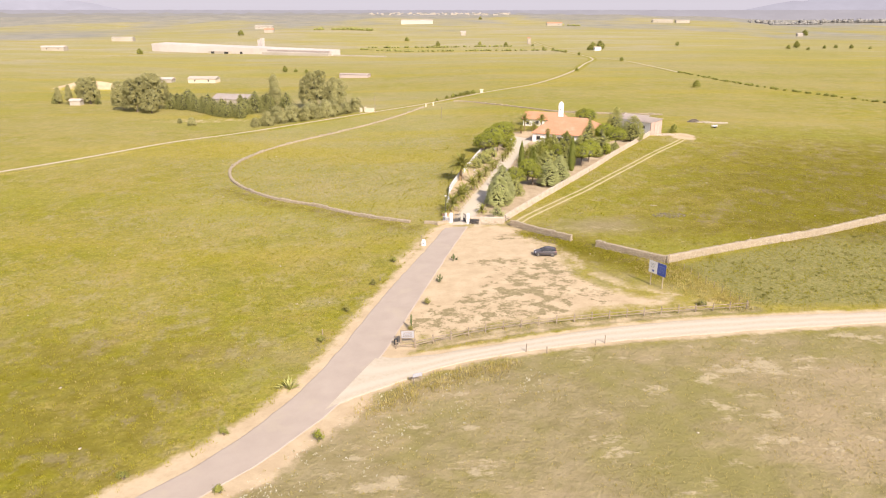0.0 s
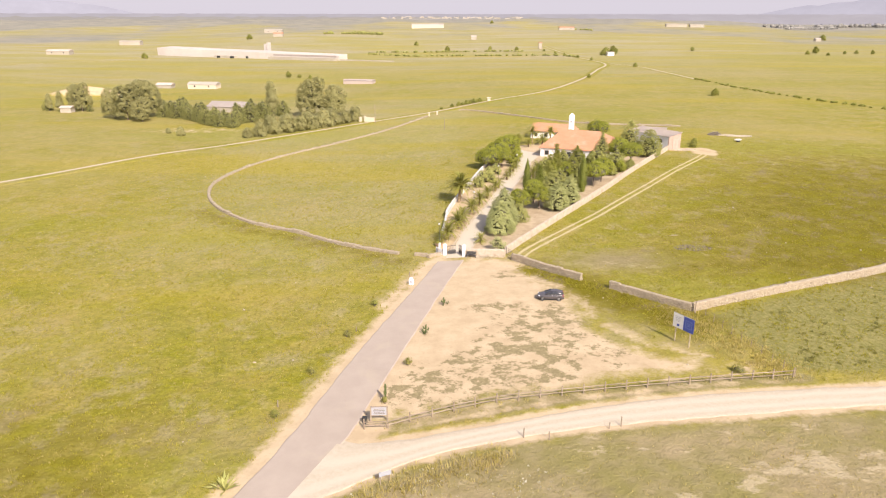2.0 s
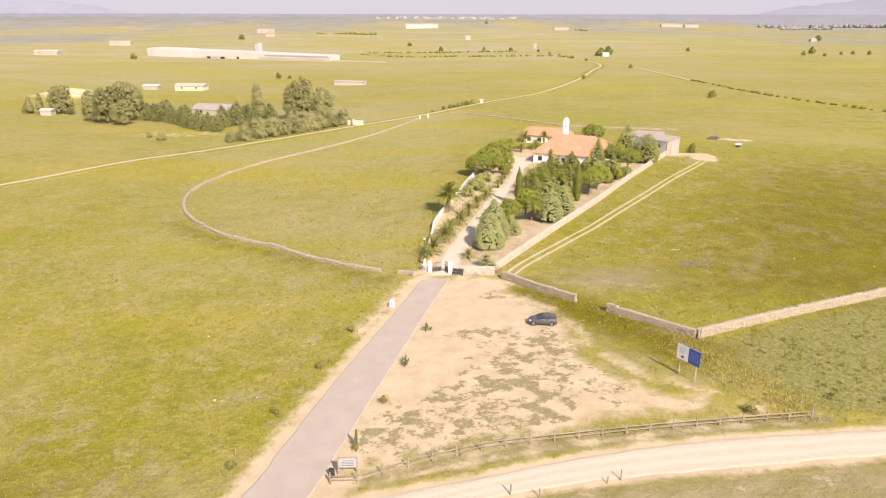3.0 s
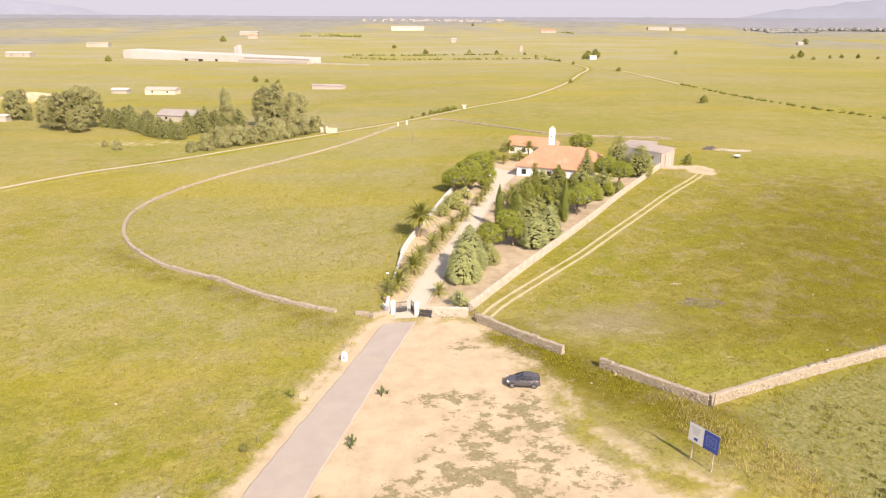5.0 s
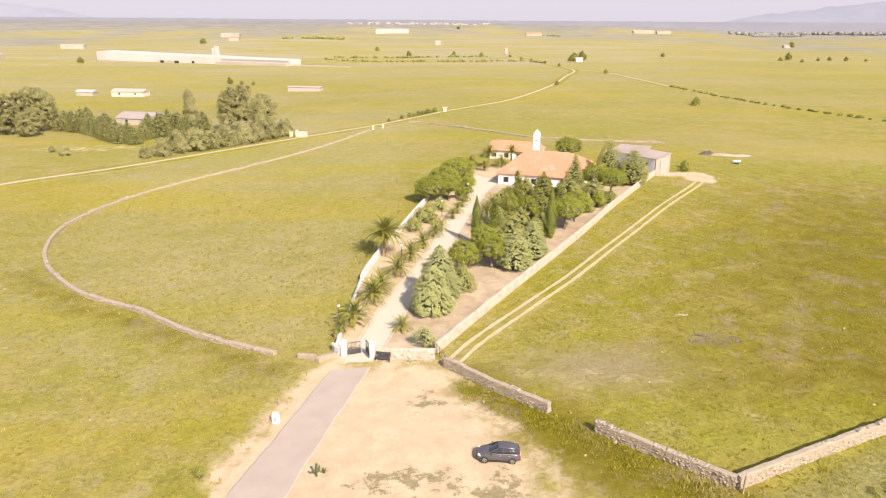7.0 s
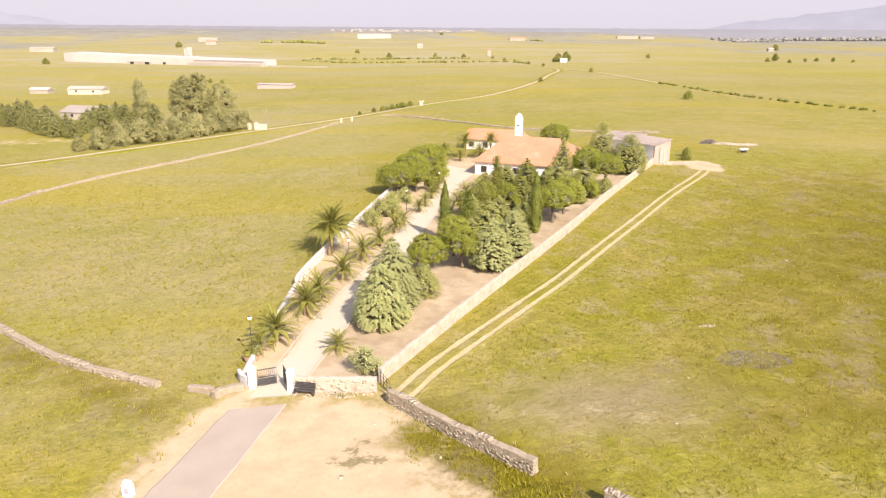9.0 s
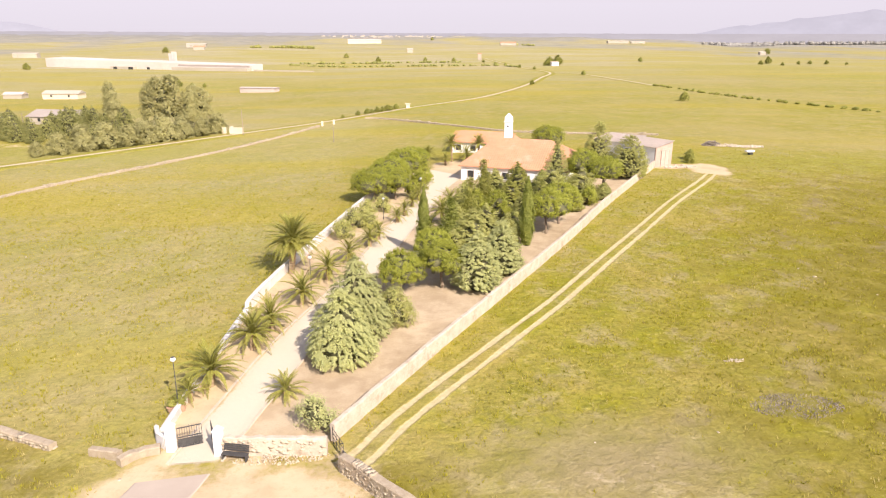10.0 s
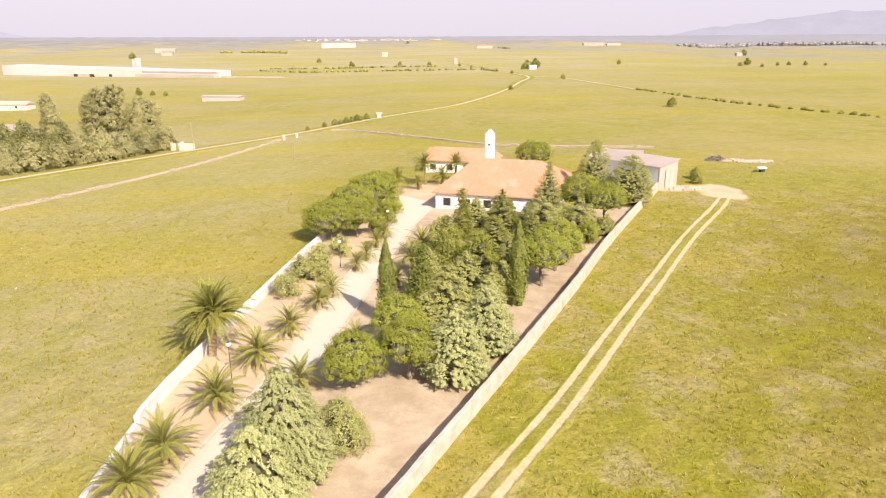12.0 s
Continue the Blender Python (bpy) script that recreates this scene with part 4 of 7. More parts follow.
tree("fir_tree", on(26.9, 187.4), "dark young conifer among shrubs", trunk_mesh(4.0, 0.14, 0.05, 10), conifer_crown("crown", 6.4, 2.3, 13, leaf=0.13, tiers=12), DARK_LEAF)
tree("fir_tree", on(23.6, 178.6), "young grey-green conifer beside the drive", trunk_mesh(3.6, 0.14, 0.05, 11), conifer_crown("crown", 5.6, 2.3, 14, leaf=0.13, tiers=12), CYPRESS)
tree("fir_tree", on(30.4, 200.0), "dark young conifer before the house", trunk_mesh(4.6, 0.14, 0.05, 12), conifer_crown("crown", 6.6, 2.3, 15, leaf=0.13, tiers=12), DARK_LEAF)
for x, y, r, h, s, mt in ((30.4, 184.5, 2.1, 4.0, 41, PINE), (28.3, 179.0, 1.9, 3.4, 42, OLIVE), (33.6, 192.4, 2.0, 3.6, 43, DARK_LEAF), (36.0, 199.6, 2.0, 4.0, 44, DARK_LEAF), (33.0, 205.4, 1.8, 3.0, 45, OLIVE), (37.0, 206.4, 2.0, 3.6, 46, DARK_LEAF), (27.0, 196.0, 1.7, 3.0, 47, OLIVE), (32.0, 178.6, 1.6, 2.6, 48, OLIVE), (49.6, 197.6, 1.3, 2.0, 49, OLIVE), (29.4, 171.4, 1.6, 3.2, 50, OLIVE), (23.2, 169.0, 1.6, 3.0, 51, OLIVE), (40.2, 201.8, 1.6, 3.2, 52, CYPRESS), (43.2, 191.2, 1.3, 2.8, 53, OLIVE), (46.4, 194.6, 1.2, 2.4, 54, PINE), (34.2, 185.4, 1.5, 3.2, 55, OLIVE), (30.6, 175.4, 1.4, 3.0, 56, OLIVE), (38.2, 191.6, 1.6, 3.6, 57, DARK_LEAF), (24.6, 183.6, 1.3, 2.8, 58, OLIVE), (28.2, 192.2, 1.4, 3.0, 59, PINE)):
    if mt is PINE:
        broad_tree("shrub", on(x, y), "dense leafy shrub in the house garden", r * 1.4, h * 1.25, s, mt, 7, 0.14, "garden shrubs", 0.15)
    else:
        tree("young_conifer", on(x, y), "dense young conifer with feathery boughs in the house garden", trunk_mesh(h * 0.9, 0.11, 0.04, s), spray_crown("crown", h * 1.4, r * 1.25, s, 0.55, 420, 0.09, 34, spray=0.7, droop=0.1), mt, group="young garden conifers")
# pines along the white wall
for x, y, r, h, s in ((12.6, 202.6, 3.9, 5.9, 61), (15.4, 208.0, 3.9, 6.6, 62), (17.4, 213.6, 3.7, 7.0, 63), (19.2, 219.0, 3.2, 6.4, 64), (16.2, 203.4, 2.6, 4.8, 60)):
    stone_pine(on(x, y), "broad bright-green stone pine along the white wall", r, h, s, 6, "pines along the white wall")
for x, y, r, h, s in ((20.2, 210.2, 1.9, 3.6, 65), (18.8, 204.6, 1.6, 2.8, 66), (21.4, 216.5, 1.8, 3.8, 67)):
    broad_tree("shrub", on(x, y), "bright green shrub beside the drive", r, h, s, PINE, 6, 0.13, "drive shrubs", 0.15)
for x, y, r, h, s in ((10.0, 186.5, 2.3, 2.8, 68), (9.0, 181.4, 2.0, 2.5, 69), (11.8, 191.0, 2.1, 2.8, 70), (12.6, 186.0, 1.6, 2.2, 72), (14.0, 195.4, 1.9, 2.6, 73)):
    broad_tree("shrub", on(x, y), "grey-green bush in the bed along the white wall", r, h, s, OLIVE, 6, 0.12, "drive shrubs", 0.15)
stone_pine(on(50.0, 245.0), "rounded stone pine behind the house", 4.0, 6.0, 71, 7, "pines behind the house")


# ---- palms ----
def frond_mesh(length, lift, droop, seed, pairs=28, leaf=0.52):
    """An arching feather leaf along +x: midrib and leaflets."""
    rng = np.random.default_rng(seed)
    out, pts = [], []
    for i in range(9):
        f = i / 8
        pts.append(np.array([length * f * (1 - 0.18 * droop * f), 0, lift * length * f - droop * length * f * f * 0.75]))
    pts = np.array(pts)
    w = np.linspace(0.016, 0.004, 9)
    rib = np.concatenate([pts + np.stack([0 * w, w, 0 * w], -1), pts - np.stack([0 * w, w, 0 * w], -1)])
    i = np.arange(8)
    out.append((rib, np.stack([i, i + 1, i + 10, i + 9], -1)))
    for k in range(pairs):
        f = 0.13 + 0.87 * (k + 0.5) / pairs
        p = np.array([np.interp(f, np.linspace(0, 1, 9), pts[:, c]) for c in range(3)])
        l = leaf * math.sin(math.pi * (0.22 + 0.74 * f)) * rng.uniform(0.85, 1.15)
        for side in (-1, 1):
            d = np.array([0.62, side * 0.78, 0.16 - 0.45 * droop + rng.uniform(-0.12, 0.12)])
            d /= np.linalg.norm(d)
            e = np.array([0.0068, -side * 0.0025, 0.0])
            q = p + d * l + np.array([0, 0, -0.12 * l])
            V = np.array([p - e, p + d * l * 0.5 - e * 1.2 + [0, 0, 0.02], q, p + d * l * 0.5 + e * 1.6])
            out.append((V, np.array([[0, 1, 2, 3]])))
    return np_mesh("frond", *stack(out), PALM_LEAF)


FRONDS = [frond_mesh(1.0, 0.25, 0.50, 1, leaf=0.125), frond_mesh(1.0, 0.24, 0.85, 2, leaf=0.13), frond_mesh(1.0, 0.20, 1.05, 3, leaf=0.13), frond_mesh(1.0, 0.24, 0.72, 4, leaf=0.125)]


def palm(m, label, trunk_h, reach, count, seed, group="palms along the drive", r=0.26):
    rng = random.Random(seed)
    t = thing("date_palm", m, label, "palm", group)
    reach, count, trunk_h = reach * 1.24, int(count * 1.45), trunk_h + 0.35
    pts, rad = [], []
    n = max(4, int(trunk_h / 0.16))
    for i in range(n + 1):
        pts.append((0.02 * i * math.sin(seed), 0, -0.15 + (trunk_h + 0.15) * i / n))
        rad.append(r * (1.12 if i % 2 else 0.9) * (1.2 if i == 0 else 1.0))
    part("trunk", tube(pts, rad, 10), PALM_BARK, t)
    head = Matrix.Translation((pts[-1][0], 0, trunk_h))
    for k in range(count):
        f = k / (count - 1)
        up = 84 - 88 * f ** 0.9 + rng.uniform(-7, 7)
        s = reach * (0.62 + 0.38 * math.sin(math.pi * min(1, 0.2 + f * 0.7))) * rng.uniform(0.9, 1.08)
        me = FRONDS[(0 if f < 0.3 else 1 if f < 0.6 else 2) if k % 3 else 3]
        part("frond", me, None, t, at=head @ pose(0, 0, 0, 0, 0, k * 137.5 + rng.uniform(-12, 12)) @ pose(0, 0, 0, rng.uniform(-14, 14), -up, 0) @ Matrix.Translation((0.05, 0, 0)) @ Matrix.Scale(s, 4))
    return t


for x, y, th, reach, n, s in ((1.9, 140.6, 0.9, 2.5, 34, 1), (3.9, 147.0, 1.0, 2.5, 34, 2), (4.8, 151.2, 0.8, 2.4, 32, 3), (6.8, 157.6, 0.9, 2.4, 32, 4), (8.7, 164.6, 0.9, 2.3, 30, 5), (10.7, 170.8, 0.7, 2.1, 28, 6), (12.9, 177.0, 0.7, 2.0, 26, 7), (13.9, 180.2, 0.6, 1.8, 24, 8), (16.5, 188.6, 0.5, 1.7, 22, 10), (17.6, 192.4, 0.5, 1.7, 22, 11), (18.8, 197.8, 0.5, 1.8, 22, 12), (20.0, 202.0, 0.6, 1.8, 22, 13)):
    palm(on(x, y, s * 40), "short date palm in the sandy bed along the drive", th, reach, n, s)
palm(on(4.2, 167.6), "tall full date palm against the white wall", 3.3, 3.5, 60, 14, r=0.36)
palm(on(0.9, 138.3, 70), "young palm near the gate", 0.35, 1.6, 16, 15)
palm(on(8.2, 138.2, 20), "small palm growing from the ground beside the drive", 0.15, 1.7, 24, 16, "palms across the drive")
palm(on(12.8, 160.2, 50), "small palm behind the cedar", 0.5, 2.0, 24, 17, "palms across the drive")
palm(on(16.9, 167.6, 90), "small palm beside the drive", 0.4, 1.6, 20, 18, "palms across the drive")
palm(on(21.0, 182.0, 10), "small palm beside the drive", 0.6, 1.9, 24, 19, "palms across the drive")
palm(on(23.0, 187.0, 130), "palm beside the drive", 1.2, 2.4, 30, 20, "palms across the drive")
palm(on(24.6, 192.2, 170), "palm beside the drive", 1.4, 2.4, 30, 21, "palms across the drive")
palm(on(22.6, 229.0, 30), "palm by the courtyard", 2.6, 2.3, 34, 22, "courtyard palms", 0.22)
palm(on(28.0, 237.0, 60), "palm by the courtyard", 3.2, 2.6, 40, 23, "courtyard palms", 0.22)
palm(on(33.8, 238.6, 95), "dark palm against the white house wall", 3.0, 2.3, 40, 24, "courtyard palms", 0.22)
palm(on(31.0, 236.4, 120), "low palm by the courtyard", 1.0, 2.3, 30, 25, "courtyard palms")
palm(on(26.4, 233.0, 150), "low palm by the courtyard", 0.8, 1.9, 26, 26, "courtyard palms")


# ---- walls ----
def wall_run(pts, h0, thick, base=-0.3, cap=0.0, step=1.2, uneven=0.03, seed=1):
    """A plastered wall on the ground along a line; its top follows the ground."""
    rng = random.Random(seed)
    P = resample(pts, step)
    bm = bmesh.new()
    rings = []
    for i, (x, y) in enumerate(P):
        a, b = Vector(P[max(0, i - 1)]), Vector(P[min(len(P) - 1, i + 1)])
        e = (b - a).normalized()
        nx, ny = e.y * thick / 2, -e.x * thick / 2
        z = gz(x, y)
        j = rng.uniform(-uneven, uneven)
        k = 0.75
        prof = [(1, base), (1, h0 - 0.06 + j), (k, h0 + j), (-k, h0 + j), (-1, h0 - 0.06 + j), (-1, base)]
        if cap:
            prof = [(1, base), (1, h0 - 0.16 + j), (1 + cap, h0 - 0.14 + j), (1 + cap, h0 - 0.05 + j), (0, h0 + 0.05 + j), (-1 - cap, h0 - 0.05 + j), (-1 - cap, h0 - 0.14 + j), (-1, h0 - 0.16 + j), (-1, base)]
        rings.append([bm.verts.new((x + nx * u, y + ny * u, z + v)) for u, v in prof])
    for r, s in zip(rings, rings[1:]):
        for k in range(len(r) - 1):
            bm.faces.new((r[k], r[k + 1], s[k + 1], s[k]))
    bm.faces.new(rings[0])
    bm.faces.new(rings[-1][::-1])
    return bm


def flat(name, bm, material, label, category, kind=""):
    me = bpy.data.meshes.new(name)
    bmesh.ops.recalc_face_normals(bm, faces=bm.faces)
    bm.to_mesh(me)
    bm.free()
    me.materials.append(material)
    return tagged(new(name, me), label, category, kind=kind)


flat("wall_garden", wall_run(WALL_R, 1.36, 0.40, step=0.8, uneven=0.05, seed=4), WORN, "worn cream limewashed garden wall along the field", "wall", "structure")
flat("wall_drive_low", wall_run([(0.5, 133.4), (0.7, 140), (1.1, 147), (1.55, 155.6)], 0.7, 0.36, cap=0.08, seed=6), LIMEWASH, "low whitewashed wall near the gate", "wall", "structure")
flat("wall_drive", wall_run([(1.6, 155.7)] + WALL_L[2:], 1.15, 0.38, cap=0.06, seed=5), LIMEWASH, "whitewashed garden wall with a sloped coping", "wall", "structure")
for nm, line, d in (("kerb_left", DRIVE_L, -0.10), ("kerb_right", DRIVE_R[:6], 0.10)):
    flat(nm, wall_run(offset(line[:6], d), 0.13, 0.18, base=-0.1, step=1.0, uneven=0.02), CONCRETE, "low sandy stone edging along the drive", "kerb", "structure")


def stone_shape(seed):
    rng = random.Random(seed)
    V = [(sx * rng.uniform(0.36, 0.5), sy * rng.uniform(0.36, 0.5), sz * rng.uniform(0.38, 0.5)) for sz in (-1, 1) for sy in (-1, 1) for sx in (-1, 1)]
    F = [(0, 2, 3, 1), (4, 5, 7, 6), (0, 1, 5, 4), (2, 6, 7, 3), (0, 4, 6, 2), (1, 3, 7, 5)]
    return np.array(V), np.array(F)


STONES = [stone_shape(k) for k in range(8)]
STONE_MESHES = [np_mesh("stone", *s, STONE) for s in STONES]


def stones_along(pts, height, thick, seed, course=0.23, length=0.36, ruin=0.12):
    """Poses of the stones of a dry wall: two faces laid in uneven courses."""
    rng = random.Random(seed)
    P = resample(pts, 0.3)
    S = np.concatenate([[0], np.cumsum(np.hypot(*np.diff(np.array(P), axis=0).T))])
    total = S[-1]
    px, py = np.array(P).T
    out = []
    top = [rng.uniform(-1, 1) for _ in range(int(total / 1.5) + 3)]
    for side in (-1, 1):
        z, row = 0.0, 0
        while z < height + 0.2:
            s = rng.uniform(0, length)
            while s < total:
                l = length * rng.uniform(0.65, 1.5)
                k = s / 1.5
                h_here = height + ruin * (top[int(k)] * (1 - k % 1) + top[int(k) + 1] * (k % 1))
                if z + course * 0.6 < h_here:
                    x, y = np.interp(s, S, px), np.interp(s, S, py)
                    x2, y2 = np.interp(min(s + 0.4, total), S, px), np.interp(min(s + 0.4, total), S, py)
                    a = math.atan2(y2 - y, x2 - x) if s + 0.4 < total else math.atan2(py[-1] - py[-2], px[-1] - px[-2])
                    w = thick * 0.56
                    o = side * (thick * 0.25 - 0.05 * z) + rng.uniform(-0.035, 0.035)
                    out.append((Matrix.Translation((x - math.sin(a) * o, y + math.cos(a) * o, gz(x, y) + z + course / 2 - 0.06 + rng.uniform(-0.03, 0.03))) @ Euler((rng.uniform(-0.12, 0.12), rng.uniform(-0.12, 0.12), a + rng.uniform(-0.2, 0.2))).to_matrix().to_4x4() @ Matrix.Diagonal((l * 1.1, w * rng.uniform(0.85, 1.2), course * rng.uniform(1.0, 1.45), 1)), rng.randrange(8)))
                s += l
            z += course
            row += 1
    return out


def joined_stones(name, poses, material):
    V, F = [], []
    for i, (m, k) in enumerate(poses):
        v, f = STONES[k]
        M = np.array(m)
        V.append(v @ M[:3, :3].T + M[:3, 3])
        F.append(f + 8 * i)
    return np_mesh(name, np.concatenate(V), np.concatenate(F), material)


def dry_wall(pts, height, thick, seed, label, singles=0, **kw):
    ps = stones_along(pts, height, thick, seed, **kw)
    t = thing("stone_wall", Matrix(), label, "stone wall", "field walls")
    random.Random(seed).shuffle(ps)
    part("core", wall_run(pts, height - 0.03, thick * 0.93, step=0.8, uneven=0.06, seed=seed), EARTH_FILL, t, "earth and small stones within the wall")
    for m, k in ps[:singles]:
        part("stone", STONE_MESHES[k], None, t, at=m)
    if ps[singles:]:
        tagged(part("stonework", joined_stones("stonework", ps[singles:], STONE), None, t), kind="stuff")
    return t


CURVE = [(-6.6, 132.7), (-17, 138.2), (-28, 146.8), (-39, 153.8), (-49.2, 164.8), (-55, 175.2), (-58.4, 187), (-58.7, 197.5), (-55.4, 213), (-48, 230), (-36, 250), (-22, 277), (-8.5, 312)]


# ---- gate ----
def gate_pillar(x, y, rz, label):
    t = thing("gate_pillar", on(x, y, rz), label, "gate pillar", "gate pillars")
    part("shaft", a_box(0.54, 0.54, 1.95, pose(0, 0, -0.2), 0.03), WHITE, t)
    bm = a_box(0.63, 0.63, 0.08, pose(0, 0, 1.75), 0.015)
    part("capital", bm, WHITE, t)
    bm = bmesh.new()
    bmesh.ops.create_cone(bm, cap_ends=True, segments=4, radius1=0.41, radius2=0.05, depth=0.30, matrix=pose(0, 0, 1.98, 0, 0, 45))
    part("cap", bm, WHITE, t, "pointed white cap")
    return t


GATE_RZ = -8
gate_pillar(1.6, 131.7, GATE_RZ, "white plastered gate pillar with a pointed cap")
gate_pillar(4.95, 130.9, GATE_RZ, "white plastered gate pillar with a pointed cap")


def gate_leaf(x, y, rz, width):
    t = thing("iron_gate", on(x, y, rz), "open dark wrought-iron gate leaf with upright bars", "gate", "gate leaves")
    for z in (0.12, 0.85, 1.55):
        part("rail", a_box(width, 0.05, 0.06, pose(width / 2, 0, z)), IRON, t)
    n = int(width / 0.15)
    for k in range(n + 1):
        hh = 1.62 + 0.12 * math.sin(math.pi * k / n)
        part("bar", tube([(width * k / n, 0, 0.1), (width * k / n, 0, hh)], [0.018, 0.014], 5), IRON, t)
    part("sheet", a_box(width - 0.05, 0.02, 0.55, pose(width / 2, 0.03, 0.2)), IRON, t, "dark kick plate")
    return t


gate_leaf(2.05, 131.75, 20, 1.55)
gate_leaf(4.6, 131.15, 112, 1.45)
# rubble wall that closes the garden beside the gate
GATE_WALL = [(5.3, 130.85), (8.5, 130.45), (12.1, 130.1)]
flat("wall_gate", wall_run(GATE_WALL, 1.35, 0.42, step=0.4, uneven=0.06, seed=8), WORN, "pale limewashed rubble wall beside the gate", "wall", "structure")
flat("wall_gate_left", wall_run([(1.2, 131.9), (0.5, 132.5), (0.1, 133.4)], 1.0, 0.3, cap=0.05, step=0.5, seed=9), LIMEWASH, "short whitewashed wall at the gate", "wall", "structure")
flat("wall_verge", wall_run([(0.9, 131.6), (-0.4, 131.2), (-1.3, 130.2)], 0.55, 0.6, step=0.4, uneven=0.12, seed=10), EARTH_FILL, "low broken rubble wall beside the lane", "wall", "structure")


def proud_stones(pts, h, thick, n, seed):
    """Single stones that show through the limewash of a wall's outer face."""
    rng = random.Random(seed)
    P = resample(pts, 0.2)
    out = []
    for _ in range(n):
        k = rng.randrange(len(P) - 1)
        (x, y), (x2, y2) = P[k], P[k + 1]
        e = Vector((x2 - x, y2 - y)).normalized()
        s_ = rng.uniform(0.12, 0.30)
        z = gz(x, y) + rng.uniform(0.05, h - 0.1)
        out.append((Matrix.Translation((x + e.y * thick / 2, y - e.x * thick / 2, z)) @ Euler((rng.uniform(-0.3, 0.3), rng.uniform(-0.4, 0.4), math.atan2(e.y, e.x))).to_matrix().to_4x4() @ Matrix.Diagonal((s_ * 1.3, 0.07, s_ * 0.75, 1)), rng.randrange(8)))
    return out


gate_stones = thing("wall_stones", Matrix(), "stones showing through the limewashed gate wall", "stones", "", "stuff")
part("stones", joined_stones("stones", proud_stones(GATE_WALL, 1.3, 0.42, 70, 3), FIELD_STONE), None, gate_stones)

bench = thing("slatted_bench", on(6.15, 130.1, -12), "dark slatted bench beside the gate pillar", "bench")
for k in range(4):
    part("seat_slat", a_box(1.75, 0.09, 0.035, pose(0, -0.18 + 0.12 * k, 0.44)), IRON, bench)
for k in range(4):
    part("back_slat", a_box(1.75, 0.03, 0.10, pose(0, 0.27 + 0.02 * k, 0.52 + 0.125 * k)), IRON, bench)
for sx in (-0.8, 0.8):
    part("leg", a_box(0.06, 0.45, 0.44, pose(sx, 0, 0)), IRON, bench)

pots = ((0.1, 136.6), (0.75, 136.9), (0.35, 137.4))
for x, y in pots:
    p = thing("plant_pot", on(x, y), "round clay plant pot beside the palms", "pot", "pots at the gate")
    part("pot", tube([(0, 0, 0), (0, 0, 0.3), (0, 0, 0.5), (0, 0, 0.55)], [0.2, 0.3, 0.33, 0.36], 12), CLAY_POT, p)
    part("plant", lobed_crown("plant", [(0, 0, 0.75, 0.35, 0.35, 0.3)], 16, 10, 0.16, 0.09, 0.4, int(x * 100) + 5), DARK_LEAF, p)


def garden_lamp(x, y, h=3.4):
    t = thing("garden_lamp", on(x, y), "slim dark lamp post with a pale globe", "lamp post", "garden lamps")
    part("post", tube([(0, 0, -0.1), (0, 0, 0.4), (0, 0, 0.45), (0, 0, h)], [0.07, 0.07, 0.035, 0.03], 8), IRON, t)
    bm = bmesh.new()
    bmesh.ops.create_uvsphere(bm, u_segments=14, v_segments=9, radius=0.2, matrix=pose(0, 0, h + 0.2))
    part("globe", bm, LAMP_WHITE, t)
    part("hood", tube([(0, 0, h + 0.36), (0, 0, h + 0.43)], [0.16, 0.04], 10), IRON, t)


for x, y, h in ((14.4, 190.6, 3.0), (7.4, 160.4, 3.9), (20.4, 205.4, 2.8), (0.5, 136.9, 4.0)):
    garden_lamp(x, y, h)

meter = thing("meter_pillar", on(-3.5, 118.0, -20) @ Matrix.Scale(0.8, 4), "white plastered meter pillar beside the lane", "pillar")
part("body", a_box(0.85, 0.55, 1.15, pose(0, 0, -0.1), 0.04), WHITE, meter)
part("cap", a_box(0.7, 0.45, 0.35, pose(0, 0, 1.05), 0.12), WHITE, meter)
part("hatch", a_box(0.4, 0.03, 0.5, pose(0.05, -0.28, 0.35)), SIGN_GREY, meter, "small dark hatch")


# ---- house ----
HU, HV = Vector((0.925, -0.38, 0)), Vector((0.38, 0.925, 0))
HOUSE = Matrix(((HU.x, HV.x, 0, 27.6), (HU.y, HV.y, 0, 217.2), (0, 0, 1, 0.45), (0, 0, 0, 1)))
house = thing("farmhouse", HOUSE, "white country house with low terracotta hipped roofs", "house")


def gable_walls(x0, y0, x1, y1, h):
    bm = bmesh.new()
    for a, b, c, d in ((x0, y0, x1, y0 + 0.4), (x0, y1 - 0.4, x1, y1), (x0, y0 + 0.4, x0 + 0.4, y1 - 0.4), (x1 - 0.4, y0 + 0.4, x1, y1 - 0.4)):
        box(bm, c - a, d - b, h + 0.4, pose((a + c) / 2, (b + d) / 2, -0.4))
    return bm


def hip_roof(x0, y0, x1, y1, eave, top, ra, rb, ridge_y):
    """Four slopes with a thick eave; ridge from ra to rb along x."""
    bm = bmesh.new()
    e = [bm.verts.new(v) for v in ((x0, y0, eave), (x1, y0, eave), (x1, y1, eave), (x0, y1, eave))]
    f = [bm.verts.new(v) for v in ((x0, y0, eave - 0.14), (x1, y0, eave - 0.14), (x1, y1, eave - 0.14), (x0, y1, eave - 0.14))]
    r = [bm.verts.new((ra, ridge_y, top)), bm.verts.new((rb, ridge_y, top))]
    bm.faces.new((e[0], e[1], r[1], r[0]))
    bm.faces.new((e[1], e[2], r[1]))
    bm.faces.new((e[2], e[3], r[0], r[1]))
    bm.faces.new((e[3], e[0], r[0]))
    for k in range(4):
        bm.faces.new((f[k], f[(k + 1) % 4], e[(k + 1) % 4], e[k]))
    bm.faces.new(f[::-1])
    return bm


